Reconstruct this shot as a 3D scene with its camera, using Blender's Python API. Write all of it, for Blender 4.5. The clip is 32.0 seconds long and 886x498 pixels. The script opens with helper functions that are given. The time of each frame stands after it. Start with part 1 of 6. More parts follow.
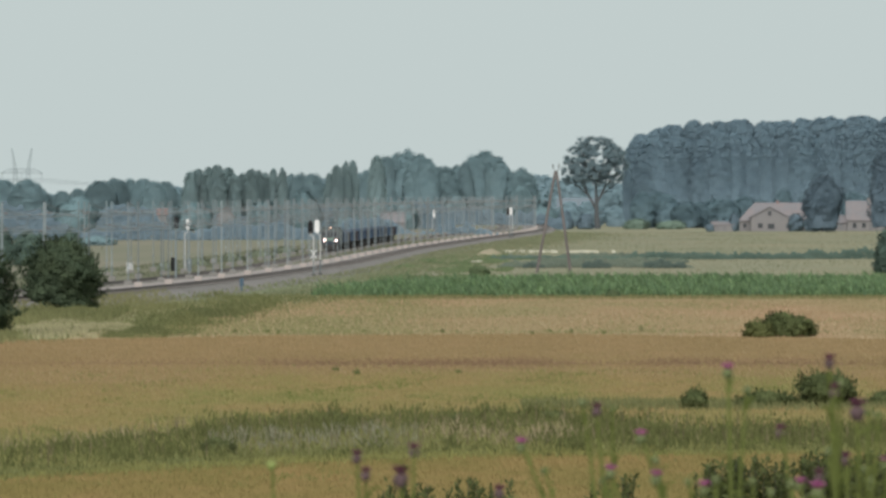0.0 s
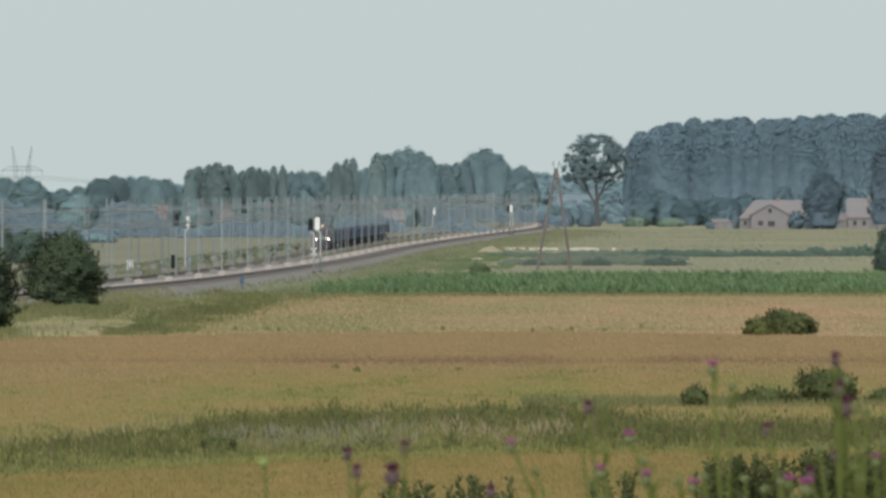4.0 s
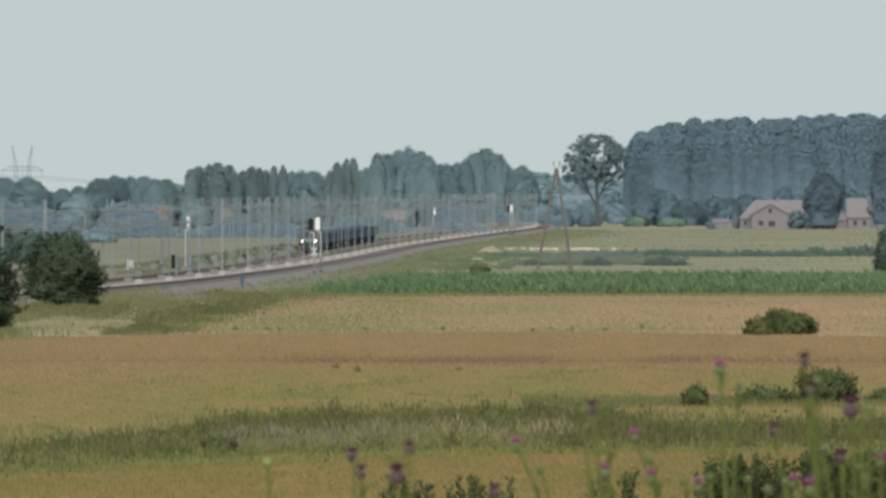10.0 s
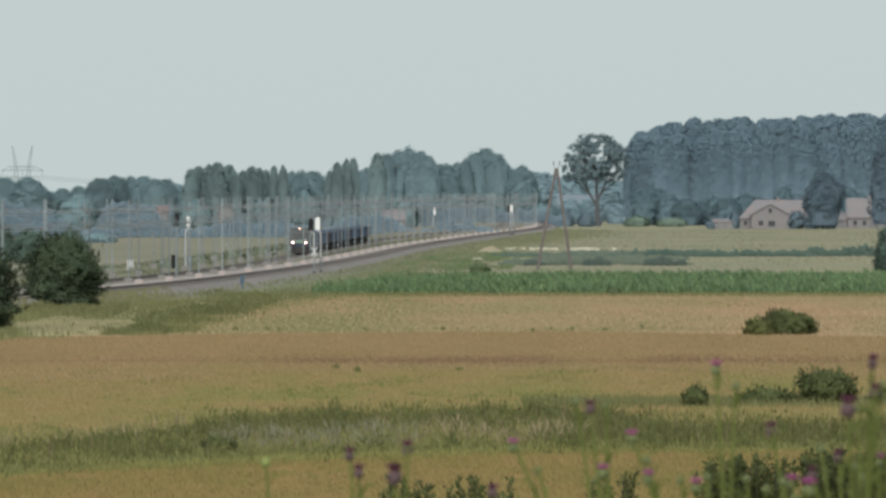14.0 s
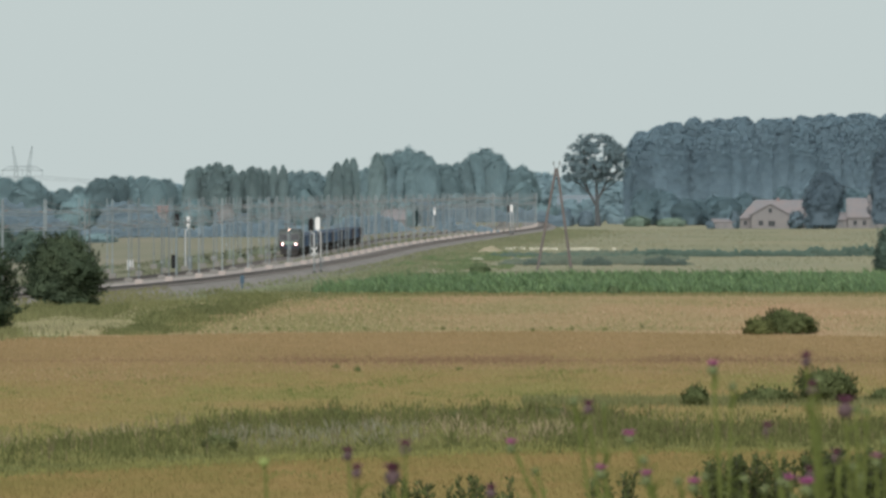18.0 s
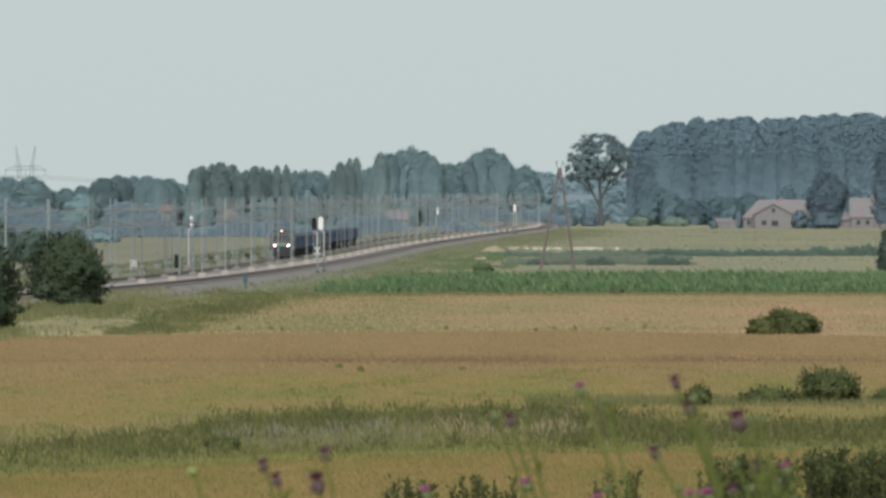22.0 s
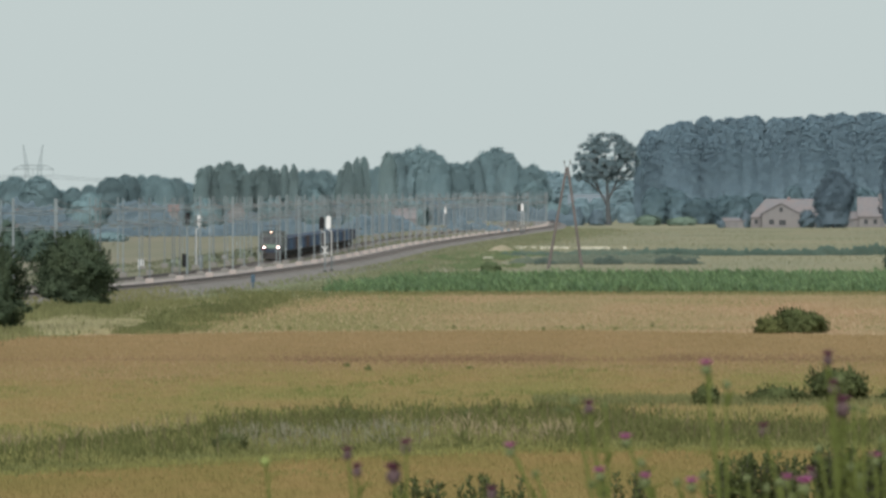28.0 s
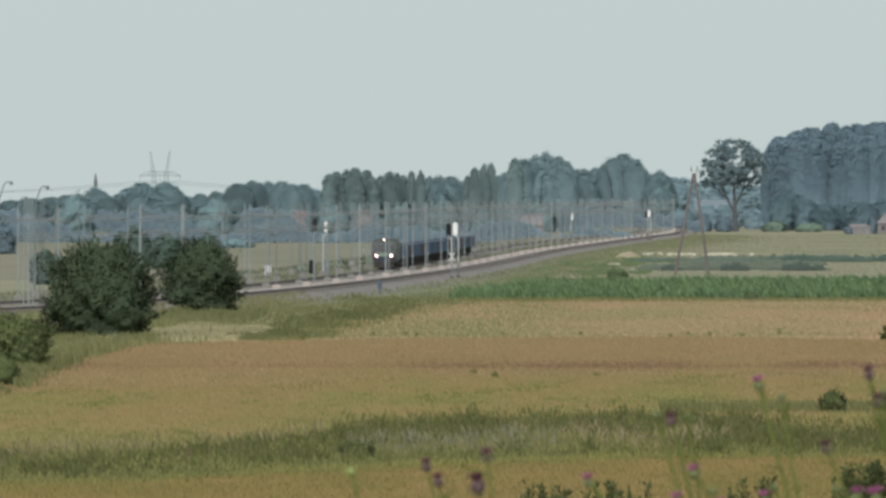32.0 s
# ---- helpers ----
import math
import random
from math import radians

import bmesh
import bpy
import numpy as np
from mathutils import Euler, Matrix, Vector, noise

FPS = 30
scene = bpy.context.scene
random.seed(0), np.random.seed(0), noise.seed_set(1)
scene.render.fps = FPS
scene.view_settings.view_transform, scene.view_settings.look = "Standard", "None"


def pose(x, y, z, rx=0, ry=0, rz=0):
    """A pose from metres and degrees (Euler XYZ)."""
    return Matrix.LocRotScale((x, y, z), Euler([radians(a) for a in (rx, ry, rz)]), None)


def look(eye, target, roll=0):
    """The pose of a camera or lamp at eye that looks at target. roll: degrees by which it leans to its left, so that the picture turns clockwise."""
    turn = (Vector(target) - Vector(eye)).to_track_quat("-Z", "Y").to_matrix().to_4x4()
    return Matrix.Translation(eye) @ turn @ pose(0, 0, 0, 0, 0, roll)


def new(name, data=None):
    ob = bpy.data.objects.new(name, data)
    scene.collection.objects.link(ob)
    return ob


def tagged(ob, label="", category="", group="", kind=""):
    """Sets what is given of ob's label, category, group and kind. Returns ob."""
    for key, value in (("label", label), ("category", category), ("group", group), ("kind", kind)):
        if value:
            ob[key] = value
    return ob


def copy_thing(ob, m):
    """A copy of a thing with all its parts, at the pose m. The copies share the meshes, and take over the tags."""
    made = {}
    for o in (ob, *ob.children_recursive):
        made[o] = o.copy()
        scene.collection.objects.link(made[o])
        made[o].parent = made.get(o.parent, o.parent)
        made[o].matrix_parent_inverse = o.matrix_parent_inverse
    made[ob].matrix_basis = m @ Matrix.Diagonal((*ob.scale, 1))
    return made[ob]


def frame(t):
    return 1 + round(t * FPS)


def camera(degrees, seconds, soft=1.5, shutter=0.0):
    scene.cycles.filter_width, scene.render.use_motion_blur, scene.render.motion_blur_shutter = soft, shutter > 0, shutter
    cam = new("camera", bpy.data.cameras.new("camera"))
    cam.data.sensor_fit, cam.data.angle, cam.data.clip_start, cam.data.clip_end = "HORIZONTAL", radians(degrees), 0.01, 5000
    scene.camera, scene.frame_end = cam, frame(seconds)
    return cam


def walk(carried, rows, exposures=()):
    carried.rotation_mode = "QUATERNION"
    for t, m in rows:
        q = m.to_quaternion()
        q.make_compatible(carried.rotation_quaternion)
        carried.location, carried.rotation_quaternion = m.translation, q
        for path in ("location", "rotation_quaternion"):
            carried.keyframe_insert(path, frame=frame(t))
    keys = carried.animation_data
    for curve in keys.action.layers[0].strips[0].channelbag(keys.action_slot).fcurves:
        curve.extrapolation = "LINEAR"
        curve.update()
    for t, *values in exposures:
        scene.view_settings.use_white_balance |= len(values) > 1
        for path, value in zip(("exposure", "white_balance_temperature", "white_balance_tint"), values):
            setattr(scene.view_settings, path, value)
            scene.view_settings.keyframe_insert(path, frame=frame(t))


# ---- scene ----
# ---- camera: a long lens on a tripod, on a high bank over the fields ----
EYE = (0.0, 0.0, 10.9)
STEP = 0.0023873           # degrees of turn for one unit of the table below
cam = camera(3.7422, 32.0, soft=2.9)
cam.data.dof.use_dof = True
cam.data.dof.focus_distance = 1900.0
cam.data.dof.aperture_fstop = 32.0
TURNS = [(0, -1, 5), (0.35, 0, 7), (0.55, 0, 7), (0.75, 0.5, 3), (1.0, 0.5, -0.5), (2, 0.5, 0.5), (3, -0.5, 0.3), (6, -0.5, 1),
         (9, 0, 0.6), (12, 0, 0.3), (17, 0, 0.4), (19, 0, 0), (21.4, 0.3, 0), (21.8, 4, -0.4), (22.5, 6.8, 0), (23, 7.3, -1.2),
         (24, 9, -1), (25, 12, -1.4), (25.5, 13.2, -1.5), (27.5, 18, -1.7), (28, 19, -1.6), (28.5, 19.8, -0.6), (29, 22, -2.4),
         (29.2, 26, -1.5), (29.35, 48, 0.5), (29.5, 82.5, 3), (29.6, 115, 3.8), (29.7, 146, 4.5), (29.8, 171, 5), (29.9, 182, 5.4),
         (30, 188.5, 5.8), (30.5, 212.5, 6.8), (31, 226.5, 8.3), (31.5, 237, 8.5), (32, 243.5, 9.6)]
walk(cam, [(t, pose(*EYE, 89.747 + dy * STEP, 0, dx * STEP)) for t, dx, dy in TURNS])

# ---- hazy overcast daylight ----
world = bpy.data.worlds.new("world")
scene.world = world
world.use_nodes = True
wt = world.node_tree
sky = wt.nodes.new("ShaderNodeTexSky")
sky.sky_type, sky.sun_disc = "NISHITA", False
SUN_EL, SUN_AZ = 33.0, 187.0
sky.sun_elevation, sky.sun_rotation = radians(SUN_EL), radians(SUN_AZ)
sky.dust_density, sky.air_density = 4.0, 1.0
cloud = wt.nodes.new("ShaderNodeMixRGB")
cloud.inputs[0].default_value = 0.88
cloud.inputs[2].default_value = (6.0, 6.85, 6.8, 1)
wt.links.new(sky.outputs[0], cloud.inputs[1])
wt.links.new(cloud.outputs[0], wt.nodes["Background"].inputs[0])
wt.nodes["Background"].inputs[1].default_value = 0.1
sun = new("sun", bpy.data.lights.new("sun", "SUN"))
sun.data.energy, sun.data.angle, sun.data.color = 3.25, radians(55), (0.99, 0.965, 0.965)
az, el = radians(SUN_AZ), radians(SUN_EL)
sun.matrix_world = look((0, 0, 60), Vector((0, 0, 60)) - Vector((math.sin(az) * math.cos(el), math.cos(az) * math.cos(el), math.sin(el))))
scene.view_settings.exposure = 0.0

# ---- small helpers of this scene ----
rng = np.random.default_rng(7)


def mat(name, c1, c2, scale=1.0, rough=0.8, bump=0.0, metal=0.0, island=0.0, c3=None, big=0.06, stretch=(1, 1, 1), spec=0.3, thin=0.0, each=0.0):
    """Two tones mixed by noise at two scales; island: how far loose pieces differ in lightness; thin: light that passes through leaves."""
    m = bpy.data.materials.new(name)
    m.use_nodes = True
    nt = m.node_tree
    N, L = nt.nodes, nt.links
    b = N["Principled BSDF"]
    b.inputs["Roughness"].default_value, b.inputs["Metallic"].default_value = rough, metal
    b.inputs["Specular IOR Level"].default_value = spec
    tc = N.new("ShaderNodeTexCoord")
    mp = N.new("ShaderNodeMapping")
    mp.inputs["Scale"].default_value = stretch
    L.new(tc.outputs["Object"], mp.inputs[0])
    n1, n2 = N.new("ShaderNodeTexNoise"), N.new("ShaderNodeTexNoise")
    n1.inputs["Scale"].default_value, n1.inputs["Detail"].default_value = scale, 5
    n2.inputs["Scale"].default_value, n2.inputs["Detail"].default_value = scale * big, 3
    L.new(mp.outputs[0], n1.inputs[0]), L.new(mp.outputs[0], n2.inputs[0])
    r1, r2 = N.new("ShaderNodeMapRange"), N.new("ShaderNodeMapRange")
    for r, n in ((r1, n1), (r2, n2)):
        r.inputs[1].default_value, r.inputs[2].default_value = 0.33, 0.67
        L.new(n.outputs[0], r.inputs[0])
    mix = N.new("ShaderNodeMixRGB")
    mix.inputs[1].default_value, mix.inputs[2].default_value = (*c1, 1), (*c2, 1)
    L.new(r1.outputs[0], mix.inputs[0])
    mix2 = N.new("ShaderNodeMixRGB")
    c3 = c3 or tuple(0.5 * (p + q) * 0.8 for p, q in zip(c1, c2))
    mix2.inputs[2].default_value = (*c3, 1)
    mul = N.new("ShaderNodeMath")
    mul.operation = "MULTIPLY"
    mul.inputs[1].default_value = 0.75
    L.new(r2.outputs[0], mul.inputs[0]), L.new(mul.outputs[0], mix2.inputs[0]), L.new(mix.outputs[0], mix2.inputs[1])
    out = mix2.outputs[0]
    if island:
        g, hsv, mr = N.new("ShaderNodeNewGeometry"), N.new("ShaderNodeHueSaturation"), N.new("ShaderNodeMapRange")
        mr.inputs[3].default_value, mr.inputs[4].default_value = 1 - island, 1 + island
        L.new(g.outputs["Random Per Island"], mr.inputs[0]), L.new(mr.outputs[0], hsv.inputs["Value"]), L.new(out, hsv.inputs["Color"])
        out = hsv.outputs[0]
    if each:
        g, hsv, mr = N.new("ShaderNodeObjectInfo"), N.new("ShaderNodeHueSaturation"), N.new("ShaderNodeMapRange")
        mr.inputs[3].default_value, mr.inputs[4].default_value = 1 - each, 1 + each
        L.new(g.outputs["Random"], mr.inputs[0]), L.new(mr.outputs[0], hsv.inputs["Value"]), L.new(out, hsv.inputs["Color"])
        out = hsv.outputs[0]
    L.new(out, b.inputs["Base Color"])
    if bump:
        bp = N.new("ShaderNodeBump")
        bp.inputs["Strength"].default_value, bp.inputs["Distance"].default_value = 0.6, bump
        L.new(n1.outputs[0], bp.inputs["Height"]), L.new(bp.outputs[0], b.inputs["Normal"])
    if thin:
        tr, ms = N.new("ShaderNodeBsdfTranslucent"), N.new("ShaderNodeMixShader")
        L.new(out, tr.inputs[0])
        ms.inputs[0].default_value = thin
        L.new(b.outputs[0], ms.inputs[1]), L.new(tr.outputs[0], ms.inputs[2]), L.new(ms.outputs[0], N["Material Output"].inputs[0])
    return m


def glow(name, c, strength):
    m = bpy.data.materials.new(name)
    m.use_nodes = True
    b = m.node_tree.nodes["Principled BSDF"]
    b.inputs["Base Color"].default_value = (*c, 1)
    b.inputs["Emission Color"].default_value, b.inputs["Emission Strength"].default_value = (*c, 1), strength
    return m


def empty(name, label, category, group="", m=None):
    ob = tagged(new(name), label, category, group)
    ob.empty_display_size = 0.3
    if m is not None:
        ob.matrix_basis = m
    return ob


def part(name, bm, material, parent=None, label="", smooth=False):
    """Links a bmesh as one mesh object, under a thing or a part."""
    me = bpy.data.meshes.new(name)
    if smooth:
        for f in bm.faces:
            f.smooth = True
    bm.to_mesh(me)
    bm.free()
    me.materials.append(material)
    ob = new(name, me)
    if parent is not None:
        ob.parent = parent
    return tagged(ob, label)


def soup(name, verts, faces, material, parent=None, label="", per=3, normals=None):
    """A mesh object from arrays: verts (n, 3) and faces (m, per); normals: one for each vertex."""
    me = bpy.data.meshes.new(name)
    v, f = np.asarray(verts, np.float32), np.asarray(faces, np.int32)
    me.vertices.add(len(v)), me.vertices.foreach_set("co", v.ravel())
    me.loops.add(f.size), me.loops.foreach_set("vertex_index", f.ravel())
    me.polygons.add(len(f)), me.polygons.foreach_set("loop_start", np.arange(len(f), dtype=np.int32) * per)
    me.update(calc_edges=True)
    if normals is not None:
        me.normals_split_custom_set_from_vertices(np.asarray(normals, np.float32).tolist())
    me.materials.append(material)
    ob = new(name, me)
    if parent is not None:
        ob.parent = parent
    return tagged(ob, label)


def box(bm, x0, x1, y0, y1, z0, z1, bevel=0.0):
    r = bmesh.ops.create_cube(bm, size=1, matrix=Matrix.LocRotScale(((x0 + x1) / 2, (y0 + y1) / 2, (z0 + z1) / 2), None, (x1 - x0, y1 - y0, z1 - z0)))
    if bevel:
        es = {e for v in r["verts"] for e in v.link_edges}
        bmesh.ops.bevel(bm, geom=list(es), offset=bevel, segments=2, affect="EDGES")
    return bm


def rod(bm, a, b, r0, r1=None, n=8):
    """A tapered round bar from a to b."""
    a, b = Vector(a), Vector(b)
    d = b - a
    m = Matrix.Translation((a + b) / 2) @ d.to_track_quat("Z", "Y").to_matrix().to_4x4()
    bmesh.ops.create_cone(bm, cap_ends=True, segments=n, radius1=r0, radius2=r0 if r1 is None else r1, depth=d.length, matrix=m)
    return bm


def blades(name, xs, ys, zs, h, w, material, lean=0.25, parent=None, label=""):
    """Upright pointed blades, one triangle pair each, at the places given."""
    n = len(xs)
    a = rng.uniform(-0.9, 0.9, n)
    dx, dy = np.cos(a) * w * 0.5, np.sin(a) * w * 0.5
    lx, ly = rng.normal(0, lean, n) * h, rng.normal(0, lean, n) * h
    v = np.empty((n, 4, 3))
    v[:, 0] = np.stack([xs - dx, ys - dy, zs - 0.03], 1)
    v[:, 1] = np.stack([xs + dx, ys + dy, zs - 0.03], 1)
    v[:, 2] = np.stack([xs + dx * 0.7 + lx * 0.5, ys + dy * 0.7 + ly * 0.5, zs + h * 0.6], 1)
    v[:, 3] = np.stack([xs + lx, ys + ly, zs + h], 1)
    i = np.arange(n)[:, None] * 4
    return soup(name, v.reshape(-1, 3), np.concatenate([i + [0, 1, 2], i + [0, 2, 3]], 1).reshape(-1, 3), material, parent, label)


# ---- materials ----
M_WHEAT = mat("ripe_wheat", (0.291, 0.205, 0.100), (0.260, 0.200, 0.090), 0.5, 0.9, 0.1, c3=(0.219, 0.205, 0.080), big=0.25, stretch=(1, 0.15, 1), spec=0.0)
M_WHEAT_N = mat("near_wheat", (0.268, 0.185, 0.080), (0.237, 0.175, 0.070), 0.6, 0.9, 0.1, c3=(0.185, 0.155, 0.055), big=0.25, stretch=(1, 0.15, 1), spec=0.0)
M_WHEAT_B = mat("ripe_barley", (0.32, 0.226, 0.125), (0.285, 0.21, 0.11), 0.5, 0.9, 0.1, c3=(0.275, 0.20, 0.105), big=0.25, stretch=(1, 0.12, 1), spec=0.0)
M_BRUSH = mat("dull_green_brush", (0.165, 0.192, 0.132), (0.20, 0.222, 0.15), 0.4, 0.8, island=0.12, c3=(0.15, 0.178, 0.125), thin=0.15, spec=0.2)
# hedge leaves hold some extra blue for middle-distance haze
M_HEDGE = mat("dull_hedge_leaves", (0.103, 0.154, 0.124), (0.130, 0.179, 0.140), 0.4, 0.8, island=0.1, c3=(0.095, 0.146, 0.121), thin=0.4, spec=0.2)
# blue-grey haze of the distance is mixed into this leaf colour
M_WOOD = mat("haze_blue_wood_leaves", (0.147, 0.207, 0.246), (0.170, 0.230, 0.262), 0.2, 0.7, island=0.06, c3=(0.140, 0.196, 0.228), thin=0.3, spec=0.2, each=0.12)
M_TRAM = mat("trodden_barley", (0.25, 0.16, 0.098), (0.285, 0.205, 0.11), 0.3, 0.9, 0.1, stretch=(0.2, 1, 1), spec=0.0)
M_STRAW = mat("pale_straw", (0.412, 0.289, 0.186), (0.366, 0.270, 0.162), 0.35, 0.9, 0.1, c3=(0.299, 0.260, 0.142), big=0.3, stretch=(0.5, 0.06, 1), spec=0.0)
M_DITCH = mat("ditch_soil", (0.13, 0.13, 0.06), (0.165, 0.155, 0.07), 0.6, 0.95, 0.1, spec=0.0)
# meadow colour is greyed with blue, as haze would do
M_MEADOW = mat("dry_meadow", (0.277, 0.257, 0.179), (0.238, 0.231, 0.153), 0.15, 0.95, 0.1, c3=(0.211, 0.215, 0.155), big=0.4, stretch=(0.4, 0.06, 1), spec=0.0)
M_STUBBLE = mat("far_stubble", (0.245, 0.222, 0.172), (0.21, 0.2, 0.15), 0.15, 0.95, 0.1, c3=(0.18, 0.186, 0.135), big=0.3, stretch=(0.4, 0.05, 1), spec=0.0)
M_GRASS = mat("green_grass", (0.18, 0.19, 0.095), (0.23, 0.225, 0.115), 0.3, 0.95, 0.1, c3=(0.14, 0.16, 0.08), stretch=(0.4, 1, 1), spec=0.0)
M_SOIL = mat("maize_soil", (0.13, 0.15, 0.075), (0.16, 0.17, 0.085), 0.5, 0.95, 0.1, spec=0.0)
M_TUFT_W = mat("wheat_ears", (0.325, 0.238, 0.118), (0.295, 0.23, 0.105), 0.5, 0.85, island=0.16, c3=(0.235, 0.235, 0.09), big=0.25, stretch=(1, 0.15, 1), thin=0.45, spec=0.0)
M_TUFT_G = mat("grass_blades", (0.185, 0.19, 0.09), (0.235, 0.225, 0.11), 0.15, 0.85, island=0.25, c3=(0.145, 0.155, 0.07), thin=0.45, spec=0.0)
M_TUFT_D = mat("dry_grass", (0.44, 0.40, 0.25), (0.36, 0.33, 0.19), 0.15, 0.9, island=0.25, thin=0.45, spec=0.0)
M_MAIZE = mat("maize_leaves", (0.098, 0.163, 0.079), (0.184, 0.260, 0.116), 0.7, 0.6, island=0.45, c3=(0.091, 0.150, 0.076), big=0.3, thin=0.4)
M_BALLAST = mat("ballast_stone", (0.302, 0.274, 0.258), (0.370, 0.336, 0.314), 3.0, 0.95, 0.05, c3=(0.280, 0.241, 0.224), big=0.02, spec=0.0)
M_GRAVEL = mat("brownish_gravel_slope", (0.212, 0.195, 0.182), (0.268, 0.248, 0.235), 3.0, 0.95, 0.05, c3=(0.184, 0.173, 0.158), big=0.02, spec=0.0)
M_RUST = mat("rusty_steel", (0.075, 0.05, 0.04), (0.05, 0.038, 0.033), 8, 0.7, 0.0, 0.3)
M_SLEEPER = mat("worn_sleeper", (0.20, 0.18, 0.165), (0.16, 0.145, 0.135), 6, 0.9)
M_STEEL = mat("galvanised_steel", (0.158, 0.184, 0.186), (0.192, 0.218, 0.22), 3, 0.6, 0.0, 0.1, each=0.35)
M_STEEL_D = mat("weathered_mast_steel", (0.135, 0.162, 0.166), (0.165, 0.192, 0.196), 3, 0.6, 0.0, 0.1, each=0.3)
M_CONC = mat("pale_concrete", (0.40, 0.355, 0.32), (0.34, 0.30, 0.275), 4, 0.9, 0.01)
M_WIRE = mat("copper_wire_grey", (0.21, 0.235, 0.235), (0.25, 0.27, 0.27), 2, 0.6, 0, 0.1)
M_BARK = mat("bark", (0.10, 0.09, 0.075), (0.065, 0.06, 0.05), 5, 0.95, 0.02)
# distance haze is painted into the next six leaf colours
M_LEAF_FAR = mat("haze_blue_poplar_leaves", (0.238, 0.335, 0.398), (0.260, 0.362, 0.417), 0.2, 0.7, island=0.08, c3=(0.238, 0.329, 0.364), spec=0.2, thin=0.42, each=0.06)
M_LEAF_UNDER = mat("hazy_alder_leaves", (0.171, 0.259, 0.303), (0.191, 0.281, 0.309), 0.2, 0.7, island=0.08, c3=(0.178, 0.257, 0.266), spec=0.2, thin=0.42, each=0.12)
M_LEAF_LINE = mat("haze_blue_treeline_leaves", (0.233, 0.340, 0.370), (0.260, 0.365, 0.389), 0.2, 0.7, island=0.08, c3=(0.246, 0.331, 0.323), spec=0.2, thin=0.42, each=0.14)
M_LEAF_ASPEN = mat("haze_grey_aspen_leaves", (0.245, 0.338, 0.349), (0.272, 0.365, 0.364), 0.2, 0.7, island=0.08, c3=(0.258, 0.333, 0.316), spec=0.2, thin=0.42, each=0.14)
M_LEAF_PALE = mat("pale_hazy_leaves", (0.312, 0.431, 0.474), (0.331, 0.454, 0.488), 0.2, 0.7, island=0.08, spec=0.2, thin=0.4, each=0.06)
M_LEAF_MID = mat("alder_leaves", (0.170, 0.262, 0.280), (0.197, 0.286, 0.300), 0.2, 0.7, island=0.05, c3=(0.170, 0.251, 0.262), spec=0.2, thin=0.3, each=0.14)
M_LEAF_NEAR = mat("hawthorn_leaves", (0.098, 0.122, 0.05), (0.142, 0.165, 0.068), 0.5, 0.7, island=0.35, thin=0.4, spec=0.1)
M_WHITE = mat("white_enamel", (0.68, 0.68, 0.66), (0.60, 0.60, 0.58), 5, 0.5)
M_BLACK = mat("black_enamel", (0.014, 0.014, 0.015), (0.022, 0.022, 0.022), 5, 0.7, spec=0.1)
M_BLUE = mat("faded_blue_paint", (0.055, 0.095, 0.13), (0.045, 0.08, 0.11), 5, 0.6)

# ---- ground: one sheet, in strips of crop that run across the plain ----
TRACK_Y = np.array([600, 900, 1090, 1240, 1428, 1556, 1653, 1834, 2070, 2314, 2479, 2702, 2968, 3223, 3400, 3800, 4200, 5000.0])
TRACK_X = np.array([-170, -76, -46.6, -31.2, -22.8, -18.4, -15.4, -11.0, -7.2, -2.8, 1.65, 7.4, 15.0, 23.0, 27, 30, 26, 0.0])
TRAIN_Y = np.array([600, 900, 1090, 1240, 1428, 1600, 1693, 1887, 2100, 2300, 2583, 2968, 3243, 3400, 3800, 4200, 5000.0])
TRAIN_X = np.array([-181, -87, -57.5, -42, -32, -26.2, -24.2, -21.4, -18.4, -15.4, -10.4, 2.0, 11.5, 15, 18, 14, -12.0])


def smoothed(ys, xs):
    g = np.arange(600, 5001, 10.0)
    v = np.interp(g, ys, xs)
    for _ in range(3):
        p = np.concatenate([2 * v[0] - v[9:0:-1], v, 2 * v[-1] - v[-2:-11:-1]])
        v = np.convolve(p, np.ones(19) / 19, "valid")
    return lambda y: np.interp(y, g, v)


edge_x, train_x = smoothed(TRACK_Y, TRACK_X), smoothed(TRAIN_Y, TRAIN_X)
B0 = lambda x: np.interp(x, [-60, -16.9, -7.6, 2.7, 18.5, 60], [470, 516, 543, 562.6, 566, 570])
B1 = lambda x: np.interp(x, [-60, -20.2, -15.6, -12.2, -5, -1, 3.2, 6.1, 8.0, 11.1, 20.8, 60], [556, 576, 586, 618, 640, 644, 648, 650, 640, 618, 616, 612])
B2 = lambda x: np.interp(x, [-60, -40, -35, -33, -12, 9.3, 32.6, 80], [640, 700, 800, 990, 1026, 1038, 1000, 990])
B3 = lambda x: np.interp(x, [-60, -40.7, -26.4, -16.6, 0, 46, 90], [1190, 1246, 1308, 1399, 1406, 1406, 1400])
B4 = lambda x: np.interp(x, [-40, -17.4, 0, 14, 60], [1500, 1530, 1590, 1640, 1730])


